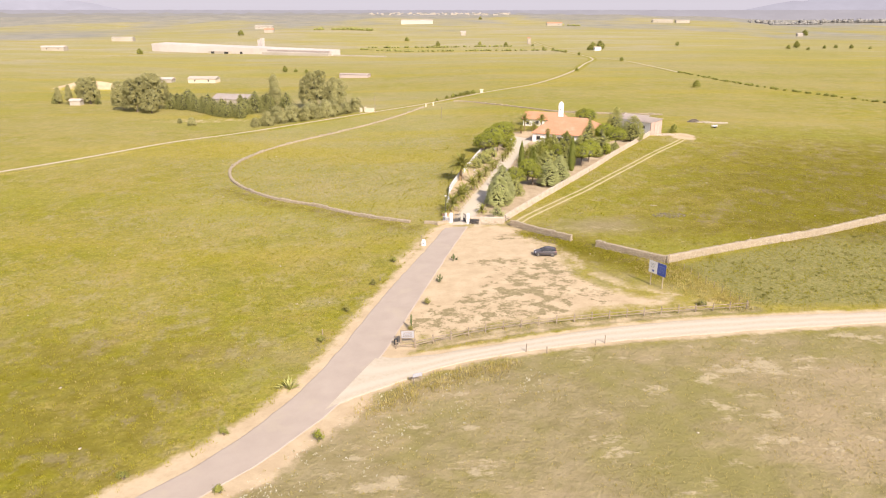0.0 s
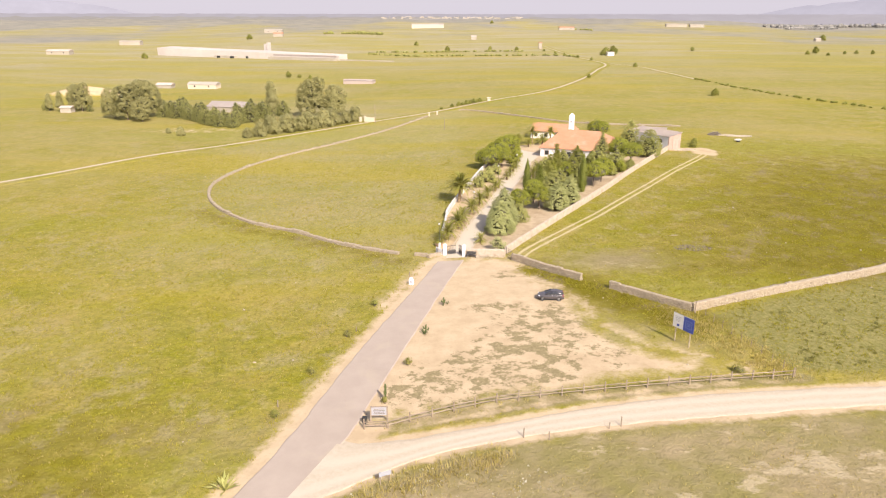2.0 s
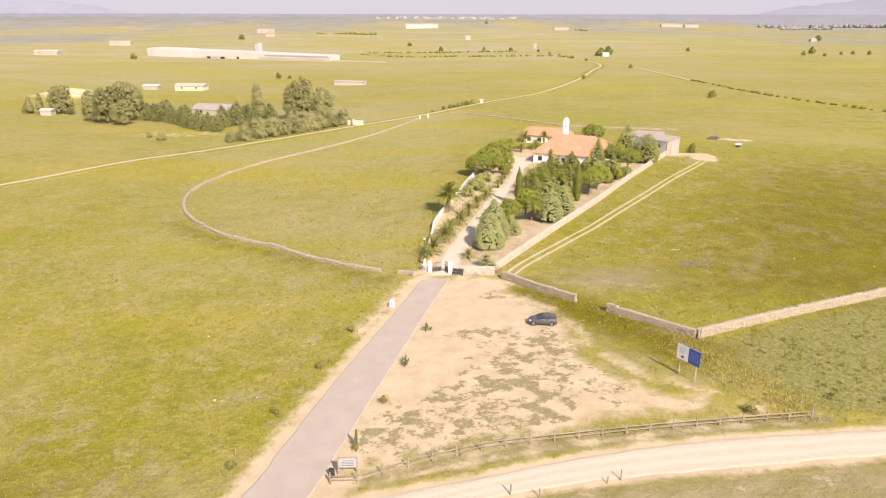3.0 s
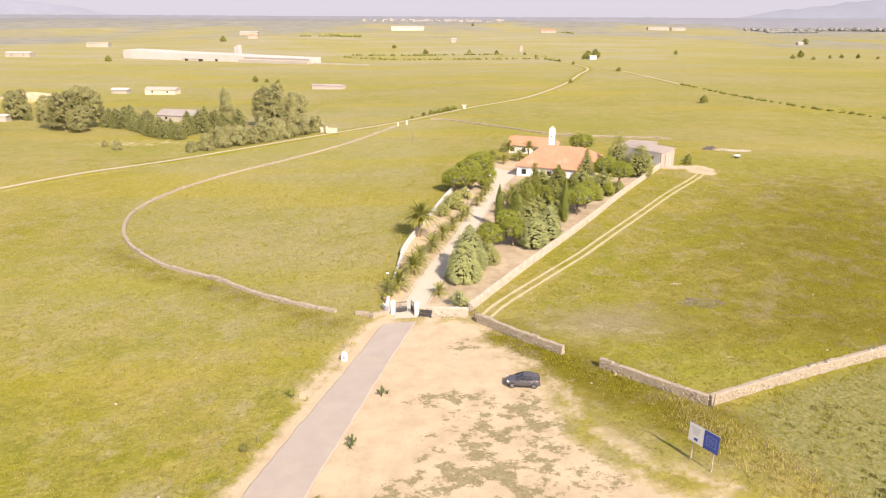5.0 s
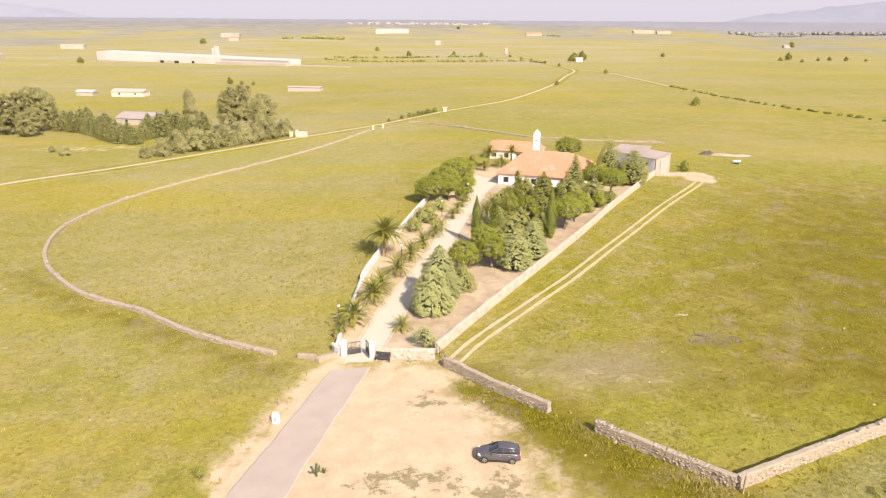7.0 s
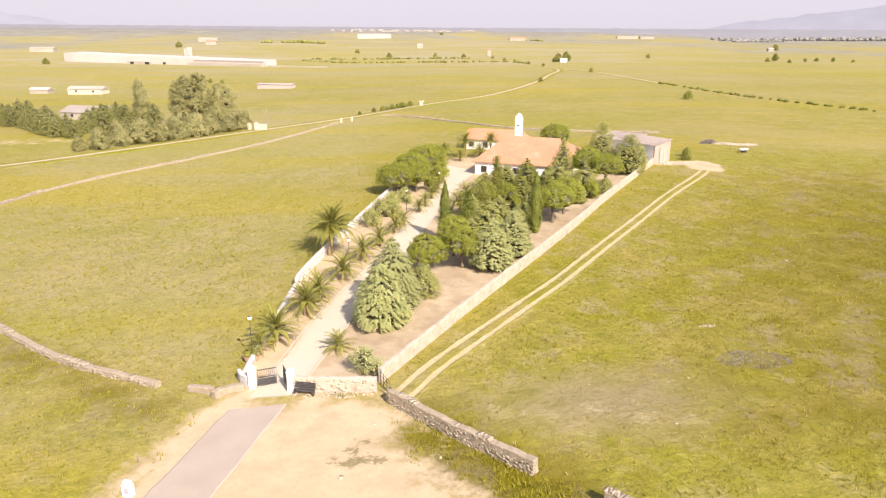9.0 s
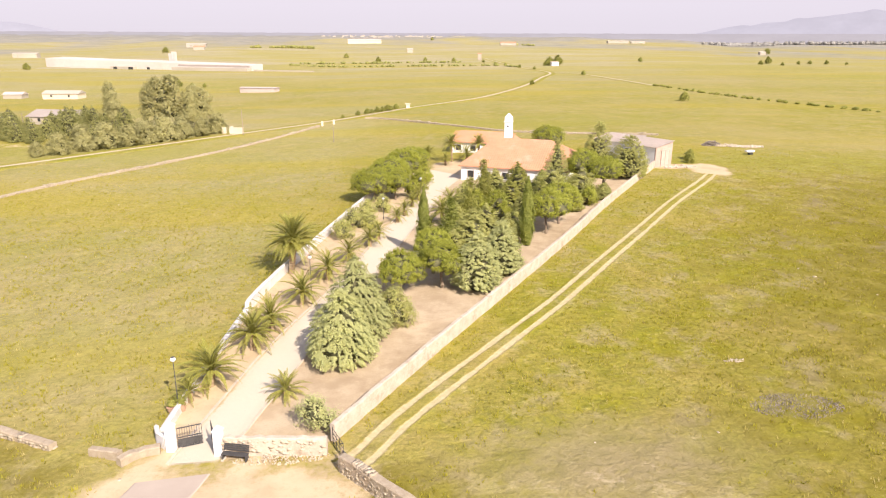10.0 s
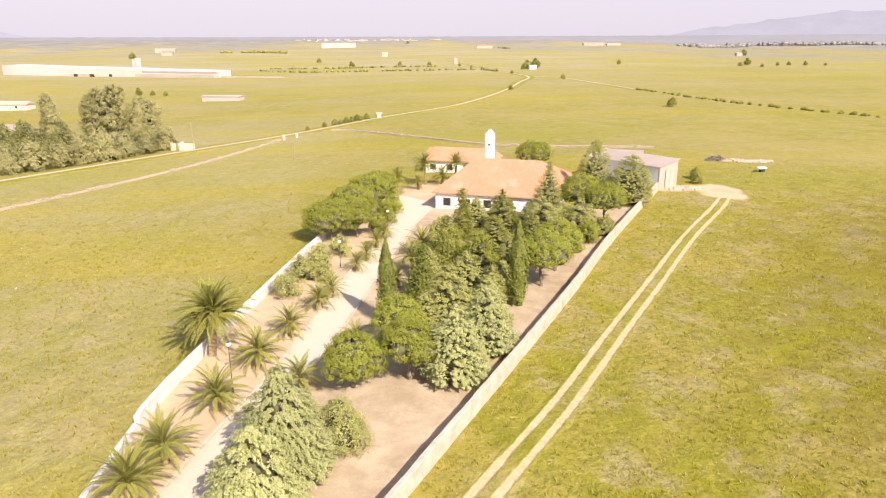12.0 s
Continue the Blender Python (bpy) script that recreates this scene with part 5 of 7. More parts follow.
def tile_rows(x0, x1, y0, y1, zfun, inside, spacing=0.42):
    """Ridges of barrel tiles running up a slope, as half-round ribs."""
    V, F, k = [], [], 0
    x = x0
    while x <= x1:
        ys = [y for y in np.arange(y0, y1 + 0.01, 0.6) if inside(x, y)]
        if len(ys) > 1:
            for ya, yb in zip(ys, ys[1:]):
                za, zb = zfun(x, ya), zfun(x, yb)
                w, hh = spacing * 0.28, 0.03
                V += [(x - w, ya, za), (x - w * 0.5, ya, za + hh), (x + w * 0.5, ya, za + hh), (x + w, ya, za), (x - w, yb, zb - 0.015), (x - w * 0.5, yb, zb + hh - 0.02), (x + w * 0.5, yb, zb + hh - 0.02), (x + w, yb, zb - 0.015)]
                F += [(k, k + 1, k + 5, k + 4), (k + 1, k + 2, k + 6, k + 5), (k + 2, k + 3, k + 7, k + 6), (k, k + 3, k + 2, k + 1)]
                k += 8
        x += spacing
    return np_mesh("tiles", V, F)


ML, MD, ME, MT = 20.6, 20.6, 3.15, 7.2
part("wall", gable_walls(0.5, 0.5, ML - 0.5, MD - 0.5, ME - 0.1), WHITE, house, "white rendered walls of the main wing")
main_roof = part("roof", hip_roof(0, 0, ML, MD, ME, MT, 4.6, 15.4, MD * 0.5), TILE, house, "pale terracotta tiled hip roof")
slope = (MT - ME) / (MD * 0.5)
tagged(part("tiles", tile_rows(0.2, ML - 0.2, 0.05, MD * 0.5, lambda x, y: ME + slope * y, lambda x, y: y <= MD * 0.5 * min(1, x / 4.6, (ML - x) / (ML - 15.4)) + 0.05), TILE, main_roof), kind="stuff")
part("wall", gable_walls(-11.2, 30.4, 2.5, 39.2, 2.9), WHITE, house, "white rendered walls of the rear wing")
rear_roof = part("roof", hip_roof(-11.7, 29.9, 3.0, 39.7, 2.95, 5.0, -10.4, 1.7, 35.0), TILE, house, "pale terracotta tiled roof of the rear wing")
tagged(part("tiles", tile_rows(-11.5, 2.8, 29.95, 35.0, lambda x, y: 2.95 + (y - 29.9) * 2.05 / 5.1, lambda x, y: True), TILE, rear_roof), kind="stuff")
part("wall", gable_walls(0.0, 20.2, 7.0, 31.0, 2.8), WHITE, house, "white linking wing")
link_roof = part("roof", hip_roof(-0.4, 19.4, 7.4, 31.4, 2.9, 4.6, 3.0, 4.0, 25.4), TILE, house, "pale terracotta tiled link roof")
tower = part("chimney", a_box(1.4, 1.4, 7.8, pose(6.2, 13.6, 3.0), 0.08), WHITE, house, "tall white square chimney tower")
bm = a_box(1.65, 1.65, 0.14, pose(6.2, 13.6, 9.9), 0.04)
part("band", bm, WHITE, tower)
bm = bmesh.new()
bmesh.ops.create_cone(bm, cap_ends=True, segments=12, radius1=0.86, radius2=0.15, depth=0.8, matrix=pose(6.2, 13.6, 11.2))
part("dome", bm, WHITE, tower, "rounded white chimney top")
for dx, dy in ((0, -0.71), (-0.71, 0)):
    part("vent", a_box(0.3 if dy else 0.04, 0.04 if dy else 0.3, 0.35, pose(6.2 + dx, 13.6 + dy, 8.9)), DARK, tower, "dark vent opening")
part("chimney", a_box(2.6, 0.9, 1.0, pose(9.4, 13.2, 5.2), 0.05), WHITE, house, "low white chimney block")


def house_window(x, z, w, h, face="front", y=0.5, shutter=False):
    if face == "front":
        m = pose(x, y, z)
    else:
        m = pose(y, x, z, 0, 0, -90)
    win = part("window", a_box(w, 0.06, h, m @ pose(0, -0.012, 0)), DARK, house, "dark window opening")
    for dx in (-w / 2 - 0.04, w / 2 + 0.04):
        part("frame", a_box(0.08, 0.1, h + 0.16, m @ pose(dx, -0.04, -0.08)), TIMBER, win)
    part("sill", a_box(w + 0.3, 0.16, 0.07, m @ pose(0, -0.07, -0.15)), WHITE, win)
    for k in range(5):
        part("bar", a_box(0.025, 0.025, h, m @ pose(-w / 2 + w * (k + 0.5) / 5, -0.075, 0)), IRON, win)


for x in (2.4, 5.6, 9.0, 12.4, 15.8):
    house_window(x, 1.0, 1.1, 1.25)
for x in (3.5, 8.0, 13.5, 18.0):
    house_window(x, 1.0, 1.0, 1.2, "side")
for x in (-9.5, -6.0, -2.5):
    house_window(x, 1.0, 1.1, 1.2, y=30.4)
door = part("door", a_box(1.3, 0.08, 2.2, pose(10.6, 0.475, -0.05)), TIMBER, house, "brown timber door")
part("handle", a_box(0.04, 0.08, 0.2, pose(11.1, 0.42, 1.0)), IRON, door)

# barn at the end of the garden wall
barn_u = Vector((-0.55, 0.835, 0))
BARN = Matrix(((0.835, barn_u.x, 0, 66.4), (0.55, barn_u.y, 0, 221.0), (0, 0, 1, gz(68, 224) - 0.1), (0, 0, 0, 1)))
barn = thing("barn", BARN, "long pinkish barn with a grey sloping roof", "barn")
bm = bmesh.new()
for a, b, c, d, h in ((0, 0.3, 0.3, 15.5, 3.9), (4.9, 0.3, 5.2, 15.5, 4.7), (0.3, 15.2, 4.9, 15.5, 3.9)):
    box(bm, c - a, d - b, h + 0.3, pose((a + c) / 2, (b + d) / 2, -0.3))
part("wall", bm, WHITE, barn, "white rendered side walls")
bm = bmesh.new()
q = [bm.verts.new(v) for v in ((0, 0, -0.3), (5.2, 0, -0.3), (5.2, 0, 4.75), (0, 0, 3.95))]
q2 = [bm.verts.new(v.co + Vector((0, 0.3, 0))) for v in q]
bm.faces.new(q)
bm.faces.new(q2[::-1])
for k in range(4):
    bm.faces.new((q[k], q2[k], q2[(k + 1) % 4], q[(k + 1) % 4]))
part("gable", bm, BRICK, barn, "pinkish brick end wall")
bm = bmesh.new()
q = [bm.verts.new(v) for v in ((-0.3, -0.25, 3.96), (5.5, -0.25, 4.86), (5.5, 15.8, 4.86), (-0.3, 15.8, 3.96))]
bmesh.ops.solidify(bm, geom=[bm.faces.new(q)], thickness=0.1)
roof = part("roof", bm, GREY_ROOF, barn, "pale grey corrugated sheet roof")
for k in range(22):
    m = Matrix.Translation((-0.3, -0.1 + 0.74 * k, 4.03)) @ Matrix.Rotation(-math.atan2(0.9, 5.8), 4, "Y") @ pose(2.93, 0, 0)
    part("corrugation", a_box(5.8, 0.30, 0.012, m), GREY_ROOF, roof)
bdoor = part("door", a_box(2.5, 0.1, 3.1, pose(2.9, -0.06, 0)), BARN_DOOR, barn, "wide faded pink timber double door")
for dx in (-1.22, 0, 1.22):
    part("stile", a_box(0.14, 0.05, 3.1, pose(2.9 + dx, -0.13, 0)), BRICK, bdoor)
part("lintel", a_box(3.0, 0.12, 0.25, pose(2.9, -0.07, 3.12)), BRICK, barn)
house_side = part("window", a_box(0.06, 1.0, 0.9, pose(-0.02, 3.0, 1.9)), DARK, barn, "dark side window")
annex = thing("outbuilding", Matrix(((0.925, 0.38, 0, 63.0), (-0.38, 0.925, 0, 243.0), (0, 0, 1, gz(60, 242)), (0, 0, 0, 1))), "low white outbuilding behind the garden trees", "outbuilding")
part("wall", a_box(7, 6, 2.6, pose(4.5, 3, -0.3)), WHITE, annex)
bm = bmesh.new()
q = [bm.verts.new(v) for v in ((0.7, -0.3, 2.3), (8.3, -0.3, 2.3), (8.3, 6.3, 3.1), (0.7, 6.3, 3.1))]
bmesh.ops.solidify(bm, geom=[bm.faces.new(q)], thickness=0.12)
part("roof", bm, GREY_ROOF, annex)


# ---- car ----
def loft(sections, close=True):
    """Skin over cross-sections: each a list of points."""
    bm = bmesh.new()
    R = [[bm.verts.new(p) for p in s] for s in sections]
    n = len(R[0])
    for a, b in zip(R, R[1:]):
        for k in range(n if close else n - 1):
            bm.faces.new((a[k], a[(k + 1) % n], b[(k + 1) % n], b[k]))
    bm.faces.new(R[0][::-1])
    bm.faces.new(R[-1])
    return bm


def smooth_part(ob, angle=40):
    for p in ob.data.polygons:
        p.use_smooth = True
    return ob


def small_car(m):
    """A rounded five-door hatchback with its nose along -x."""
    t = thing("parked_car", m, "dark grey five-door hatchback parked on bare ground", "car")

    def ring(x, w, z0, z1, crown=0.05):
        return [(x, -w * 0.84, z0), (x, -w * 0.97, z0 + 0.12), (x, -w, (z0 + z1) * 0.5), (x, -w * 0.97, z1 - 0.16), (x, -w * 0.86, z1 - 0.02), (x, -w * 0.45, z1 + crown * 0.75), (x, 0, z1 + crown), (x, w * 0.45, z1 + crown * 0.75), (x, w * 0.86, z1 - 0.02), (x, w * 0.97, z1 - 0.16), (x, w, (z0 + z1) * 0.5), (x, w * 0.97, z0 + 0.12), (x, w * 0.84, z0)]

    shape = ((-2.05, 0.40, 0.34, 0.54, 0.0), (-2.01, 0.58, 0.26, 0.62, 0.01), (-1.90, 0.72, 0.22, 0.70, 0.03), (-1.70, 0.82, 0.20, 0.79, 0.05), (-1.35, 0.87, 0.20, 0.88, 0.06), (-0.95, 0.89, 0.20, 0.95, 0.06), (-0.4, 0.89, 0.20, 0.98, 0.05), (0.4, 0.90, 0.20, 1.01, 0.04), (1.1, 0.90, 0.20, 1.04, 0.04), (1.55, 0.88, 0.21, 1.05, 0.04), (1.82, 0.82, 0.24, 1.02, 0.03), (1.97, 0.73, 0.28, 0.94, 0.01), (2.03, 0.58, 0.36, 0.80, 0.0))
    b = smooth_part(part("body", loft([ring(*r) for r in shape]), CAR_PAINT, t))

    def hoop(x0, w0, z0, x1, w1, z1):
        return [(x0, -w0, z0), ((x0 + x1) / 2, -(w0 + w1) / 2 - 0.03, (z0 + z1) / 2), (x1, -w1, z1), (x1, w1, z1), ((x0 + x1) / 2, (w0 + w1) / 2 + 0.03, (z0 + z1) / 2), (x0, w0, z0)]

    cab = loft([hoop(-1.0, 0.70, 0.95, -0.95, 0.68, 0.97), hoop(-0.55, 0.77, 0.97, -0.30, 0.60, 1.32), hoop(-0.2, 0.80, 0.98, 0.02, 0.61, 1.44), hoop(0.4, 0.81, 1.0, 0.42, 0.62, 1.49), hoop(1.0, 0.80, 1.02, 0.98, 0.61, 1.47), hoop(1.5, 0.77, 1.03, 1.40, 0.57, 1.40), hoop(1.80, 0.70, 1.02, 1.62, 0.52, 1.33), hoop(1.96, 0.60, 0.98, 1.90, 0.56, 1.05)])
    smooth_part(part("greenhouse", cab, CAR_GLASS, t, "dark tinted glass"))
    roof = loft([[(x, -w, z - 0.03), (x, -w * 0.85, z + 0.03), (x, -w * 0.5, z + 0.055), (x, 0, z + 0.065), (x, w * 0.5, z + 0.055), (x, w * 0.85, z + 0.03), (x, w, z - 0.03), (x, 0, z - 0.05)] for x, w, z in ((-0.06, 0.58, 1.41), (0.1, 0.62, 1.45), (0.42, 0.635, 1.485), (0.98, 0.625, 1.465), (1.40, 0.58, 1.395), (1.66, 0.52, 1.325))])
    smooth_part(part("roof", roof, CAR_PAINT, t))
    part("spoiler", a_box(0.22, 1.0, 0.04, pose(1.70, 0, 1.34, 0, 12, 0), 0.015), CAR_PAINT, t)
    for s in (-1, 1):
        for p, q in (((-0.98, 0.71, 0.96), (-0.02, 0.60, 1.44)), ((0.40, 0.825, 1.0), (0.42, 0.635, 1.49)), ((1.12, 0.815, 1.02), (1.05, 0.625, 1.46)), ((1.78, 0.72, 1.02), (1.62, 0.53, 1.34))):
            part("pillar", tube([(p[0], s * p[1], p[2]), ((p[0] + q[0]) / 2, s * ((p[1] + q[1]) / 2 + 0.03), (p[2] + q[2]) / 2), (q[0], s * q[1], q[2])], [0.045, 0.04, 0.035], 5), CAR_PAINT, t)
        part("window_trim", tube([(-0.62, s * 0.80, 0.985), (0.4, s * 0.835, 1.01), (1.1, s * 0.83, 1.03), (1.7, s * 0.765, 1.05)], [0.018, 0.022, 0.022, 0.018], 5), CAR_TRIM, t, "bright trim below the side windows")
        part("mirror", a_box(0.15, 0.2, 0.13, pose(-0.58, s * 0.95, 0.97), 0.04), CAR_PAINT, t)
        part("headlight", a_box(0.34, 0.20, 0.13, pose(-1.78, s * 0.64, 0.64, 0, 16, s * 28), 0.05), HEADLIGHT, t)
        part("tail_light", a_box(0.14, 0.14, 0.34, pose(1.88, s * 0.70, 0.74), 0.04), TAIL_RED, t)
        for hx in (0.22, 0.98):
            part("door_handle", a_box(0.16, 0.03, 0.035, pose(hx, s * 0.90, 0.86)), CAR_TRIM, b)
        part("sill", a_box(2.2, 0.05, 0.10, pose(0.05, s * 0.86, 0.21)), RUBBER, t)
        for wx in (-1.27, 1.27):
            part("wheel_arch", tube([(wx, s * 0.80, 0.34), (wx, s * 0.892, 0.34)], [0.36, 0.36], 18), DARK, b)
            w = part("wheel", tube([(wx, s * 0.70, 0.315), (wx, s * 0.72, 0.315), (wx, s * 0.90, 0.315), (wx, s * 0.92, 0.315)], [0.27, 0.315, 0.315, 0.27], 20), RUBBER, t, "black tyre")
            part("rim", tube([(wx, s * 0.86, 0.315), (wx, s * 0.93, 0.315)], [0.225, 0.21], 16), ALLOY, w)
            for k in range(5):
                a = k * 2 * math.pi / 5
                part("spoke_gap", a_box(0.07, 0.02, 0.12, pose(wx, s * 0.935, 0.315) @ Matrix.Rotation(a, 4, "Y") @ pose(0, 0, 0.06)), DARK, w)
    part("bumper", a_box(0.16, 1.05, 0.14, pose(-1.99, 0, 0.27), 0.06), RUBBER, t)
    part("grille", a_box(0.05, 0.62, 0.10, pose(-2.04, 0, 0.46)), DARK, t)
    part("number_plate", a_box(0.03, 0.5, 0.11, pose(-2.08, 0, 0.34)), SIGN_WHITE, t)
    part("number_plate", a_box(0.03, 0.5, 0.11, pose(2.05, 0, 0.60)), SIGN_WHITE, t)
    part("bumper", a_box(0.16, 1.25, 0.16, pose(1.98, 0, 0.28), 0.06), RUBBER, t)
    return t


small_car(on(17.4, 110.9, -6, 0.02) @ Matrix.Scale(0.94, 4))

# ---- information sign at the yard's edge ----
sign = thing("information_sign", on(31.75, 95.6, -57), "two-part white and blue project sign on pale posts", "sign")
for x in (-1.1, 1.1):
    part("post", a_box(0.12, 0.10, 3.9, pose(x, 0.06, -0.3)), PALE_TIMBER, sign)
left_half = part("panel", a_box(1.55, 0.05, 1.85, pose(-0.79, -0.03, 2.0), 0.01), SIGN_WHITE, sign, "white printed panel")
right_half = part("panel", a_box(1.55, 0.05, 1.85, pose(0.79, -0.03, 2.0), 0.01), SIGN_BLUE, sign, "blue printed panel")
for k in range(4):
    part("print", a_box(0.95 - 0.12 * k, 0.006, 0.06, pose(-0.85, -0.06, 3.45 - 0.2 * k)), SIGN_GREY, left_half)
part("emblem", a_box(0.38, 0.006, 0.28, pose(-0.75, -0.06, 2.25)), SIGN_BLUE, left_half)
for dx, dz, w, h in ((0, 1.38, 1.0, 0.07), (0, 0.45, 1.0, 0.07), (-0.47, 0.45, 0.07, 1.0), (0.47, 0.45, 0.07, 1.0), (0, 1.1, 0.6, 0.06), (0, 0.92, 0.6, 0.06), (0, 0.74, 0.5, 0.06)):
    part("print", a_box(w, 0.006, h, pose(0.79 + dx, -0.06, 2.0 + dz)), SIGN_PALE, right_half)
part("edge", a_box(3.16, 0.05, 0.05, pose(0, -0.03, 3.86)), SIGN_GREY, sign)

# ---- timber fence along the gravel road ----
FENCE = [(-5.9, 77.9), (-3.4, 78.0), (-1.1, 79.1), (5.8, 81.8), (10.6, 83.0), (17.7, 84.1), (25.1, 85.2), (32.3, 86.1), (41.8, 87.2)]
q = np.array(resample(FENCE, 0.2))
s = np.concatenate([[0], np.cumsum(np.hypot(*np.diff(q, axis=0).T))])
posts = [(float(np.interp(v, s, q[:, 0])), float(np.interp(v, s, q[:, 1]))) for v in np.linspace(0, s[-1], 21)]
fence = thing("timber_fence", Matrix(), "weathered round-pole fence with two rails along the gravel road", "fence")
rr = random.Random(9)
for x, y in posts:
    z = gz(x, y)
    part("post", tube([(x, y, z - 0.2), (x + rr.uniform(-0.03, 0.03), y + rr.uniform(-0.03, 0.03), z + 1.2)], [0.09, 0.08], 7), TIMBER, fence)
for (x, y), (x2, y2) in zip(posts, posts[1:]):
    d = (Vector((x2, y2)) - Vector((x, y))).normalized()
    for hh in (0.45, 0.88):
        part("rail", tube([(x - d.x * 0.08 + d.y * 0.10, y - d.y * 0.08 - d.x * 0.10, gz(x, y) + hh + rr.uniform(-0.03, 0.03)), (x2 + d.x * 0.08 + d.y * 0.10, y2 + d.y * 0.08 - d.x * 0.10, gz(x2, y2) + hh + rr.uniform(-0.03, 0.03))], [0.05, 0.045], 6), TIMBER, fence)

board = thing("notice_board", on(-4.5, 79.3, 4), "weathered timber notice board behind the fence", "notice board")
for x in (-0.85, 0.85):
    part("post", a_box(0.14, 0.14, 2.1, pose(x, 0, -0.3), 0.01), TIMBER, board)
part("panel", a_box(1.56, 0.06, 0.95, pose(0, 0, 0.75)), SIGN_GREY, board, "faded grey panel")
for z in (0.68, 1.70):
    part("rail", a_box(1.6, 0.1, 0.08, pose(0, 0, z)), TIMBER, board)
for k in range(4):
    part("print", a_box(1.2 - 0.15 * (k % 2), 0.01, 0.07, pose(0, -0.036, 0.9 + 0.18 * k)), RUBBLE, board)
bin_ = thing("litter_bin", on(-6.0, 79.0), "dark litter bin beside the notice board", "bin")
part("body", tube([(0, 0, 0), (0, 0, 0.75)], [0.2, 0.25], 10), DARK, bin_)
part("post", tube([(0.28, 0, -0.1), (0.28, 0, 1.15)], [0.045, 0.045], 6), IRON, bin_)

small = thing("road_sign", on(-2.9, 69.2, 25), "small grey direction sign on two posts", "sign")
for x in (-0.45, 0.45):
    part("post", a_box(0.07, 0.07, 1.5, pose(x, 0, -0.2)), TIMBER, small)
part("panel", a_box(1.15, 0.04, 0.45, pose(0, -0.05, 0.85)), SIGN_GREY, small)
for x, y, h, lean in ((-3.9, 121.2, 0.9, 4), (-9.9, 101.2, 0.7, 3), (-15.9, 82.4, 0.8, 5), (10.2, 75.9, 1.1, 2), (12.7, 75.5, 0.9, 3), (18.9, 77.2, 0.7, 5), (20.2, 77.6, 1.1, 2)):
    p = thing("marker_post", on(x, y, 40 * x), "short weathered marker post at the roadside", "post", "marker posts")
    part("post", tube([(0, 0, -0.2), (math.sin(radians(lean)) * h, 0, h)], [0.07, 0.06], 6), TIMBER, p)
wire = thing("wire_fence", Matrix(), "thin wire fence on dark posts beside the sign", "fence")
wp = [(37.6 + 0.49 * k, 104.0 - 1.86 * k) for k in range(10)]
for x, y in wp:
    part("post", tube([(x, y, gz(x, y) - 0.2), (x, y, gz(x, y) + 1.15)], [0.04, 0.035], 5), TIMBER, wire)
for (x, y), (x2, y2) in zip(wp, wp[1:]):
    for hh in (0.4, 0.75, 1.08):
        part("strand", tube([(x, y, gz(x, y) + hh), (x2, y2, gz(x2, y2) + hh)], [0.008, 0.008], 4), IRON, wire)


# ---- small plants ----
def agave(x, y, size, seed, label, name="agave", leaves_n=18, mat=None):
    rng = np.random.default_rng(seed)
    out = []
    for k in range(leaves_n):
        a, up = k * 2.4, rng.uniform(0.35, 1.25)
        d = np.array([math.cos(a) * math.cos(up), math.sin(a) * math.cos(up), math.sin(up)])
        sd = np.array([-math.sin(a), math.cos(a), 0]) * size * 0.07
        l = size * rng.uniform(0.75, 1.1)
        m = d * l * 0.55 + np.array([0, 0, 0.02])
        V = np.array([sd * 0.7, m + sd, d * l - np.array([0, 0, 0.1 * l]), m - sd, -sd * 0.7, m + np.array([0, 0, -0.05 * size])])
        out.append((V, np.array([[0, 1, 5, 4], [1, 2, 3, 5]])))
    t = thing(name, on(x, y), label, "plant", "plants along the lane")
    part("leaves", np_mesh("leaves", *stack(out)), mat or CACTUS, t)
    return t


def cactus(x, y, h, seed):
    rng = random.Random(seed)
    t = thing("column_cactus", on(x, y, rng.uniform(0, 360)), "slim dark column cactus with arms", "cactus", "plants along the lane")
    part("stem", tube([(0, 0, -0.1), (0, 0, h * 0.5), (0.05, 0, h * 0.95), (0.05, 0, h)], [0.11, 0.13, 0.11, 0.04], 8), CACTUS, t)
    for sgn, z, l in ((1, 0.3, 0.4), (-1, 0.45, 0.3)):
        part("arm", tube([(0, 0, h * z), (sgn * 0.3, 0.05, h * (z + 0.05)), (sgn * 0.38, 0.05, h * (z + l * 0.6)), (sgn * 0.4, 0.05, h * (z + l))], [0.08, 0.09, 0.09, 0.03], 8), CACTUS, t)


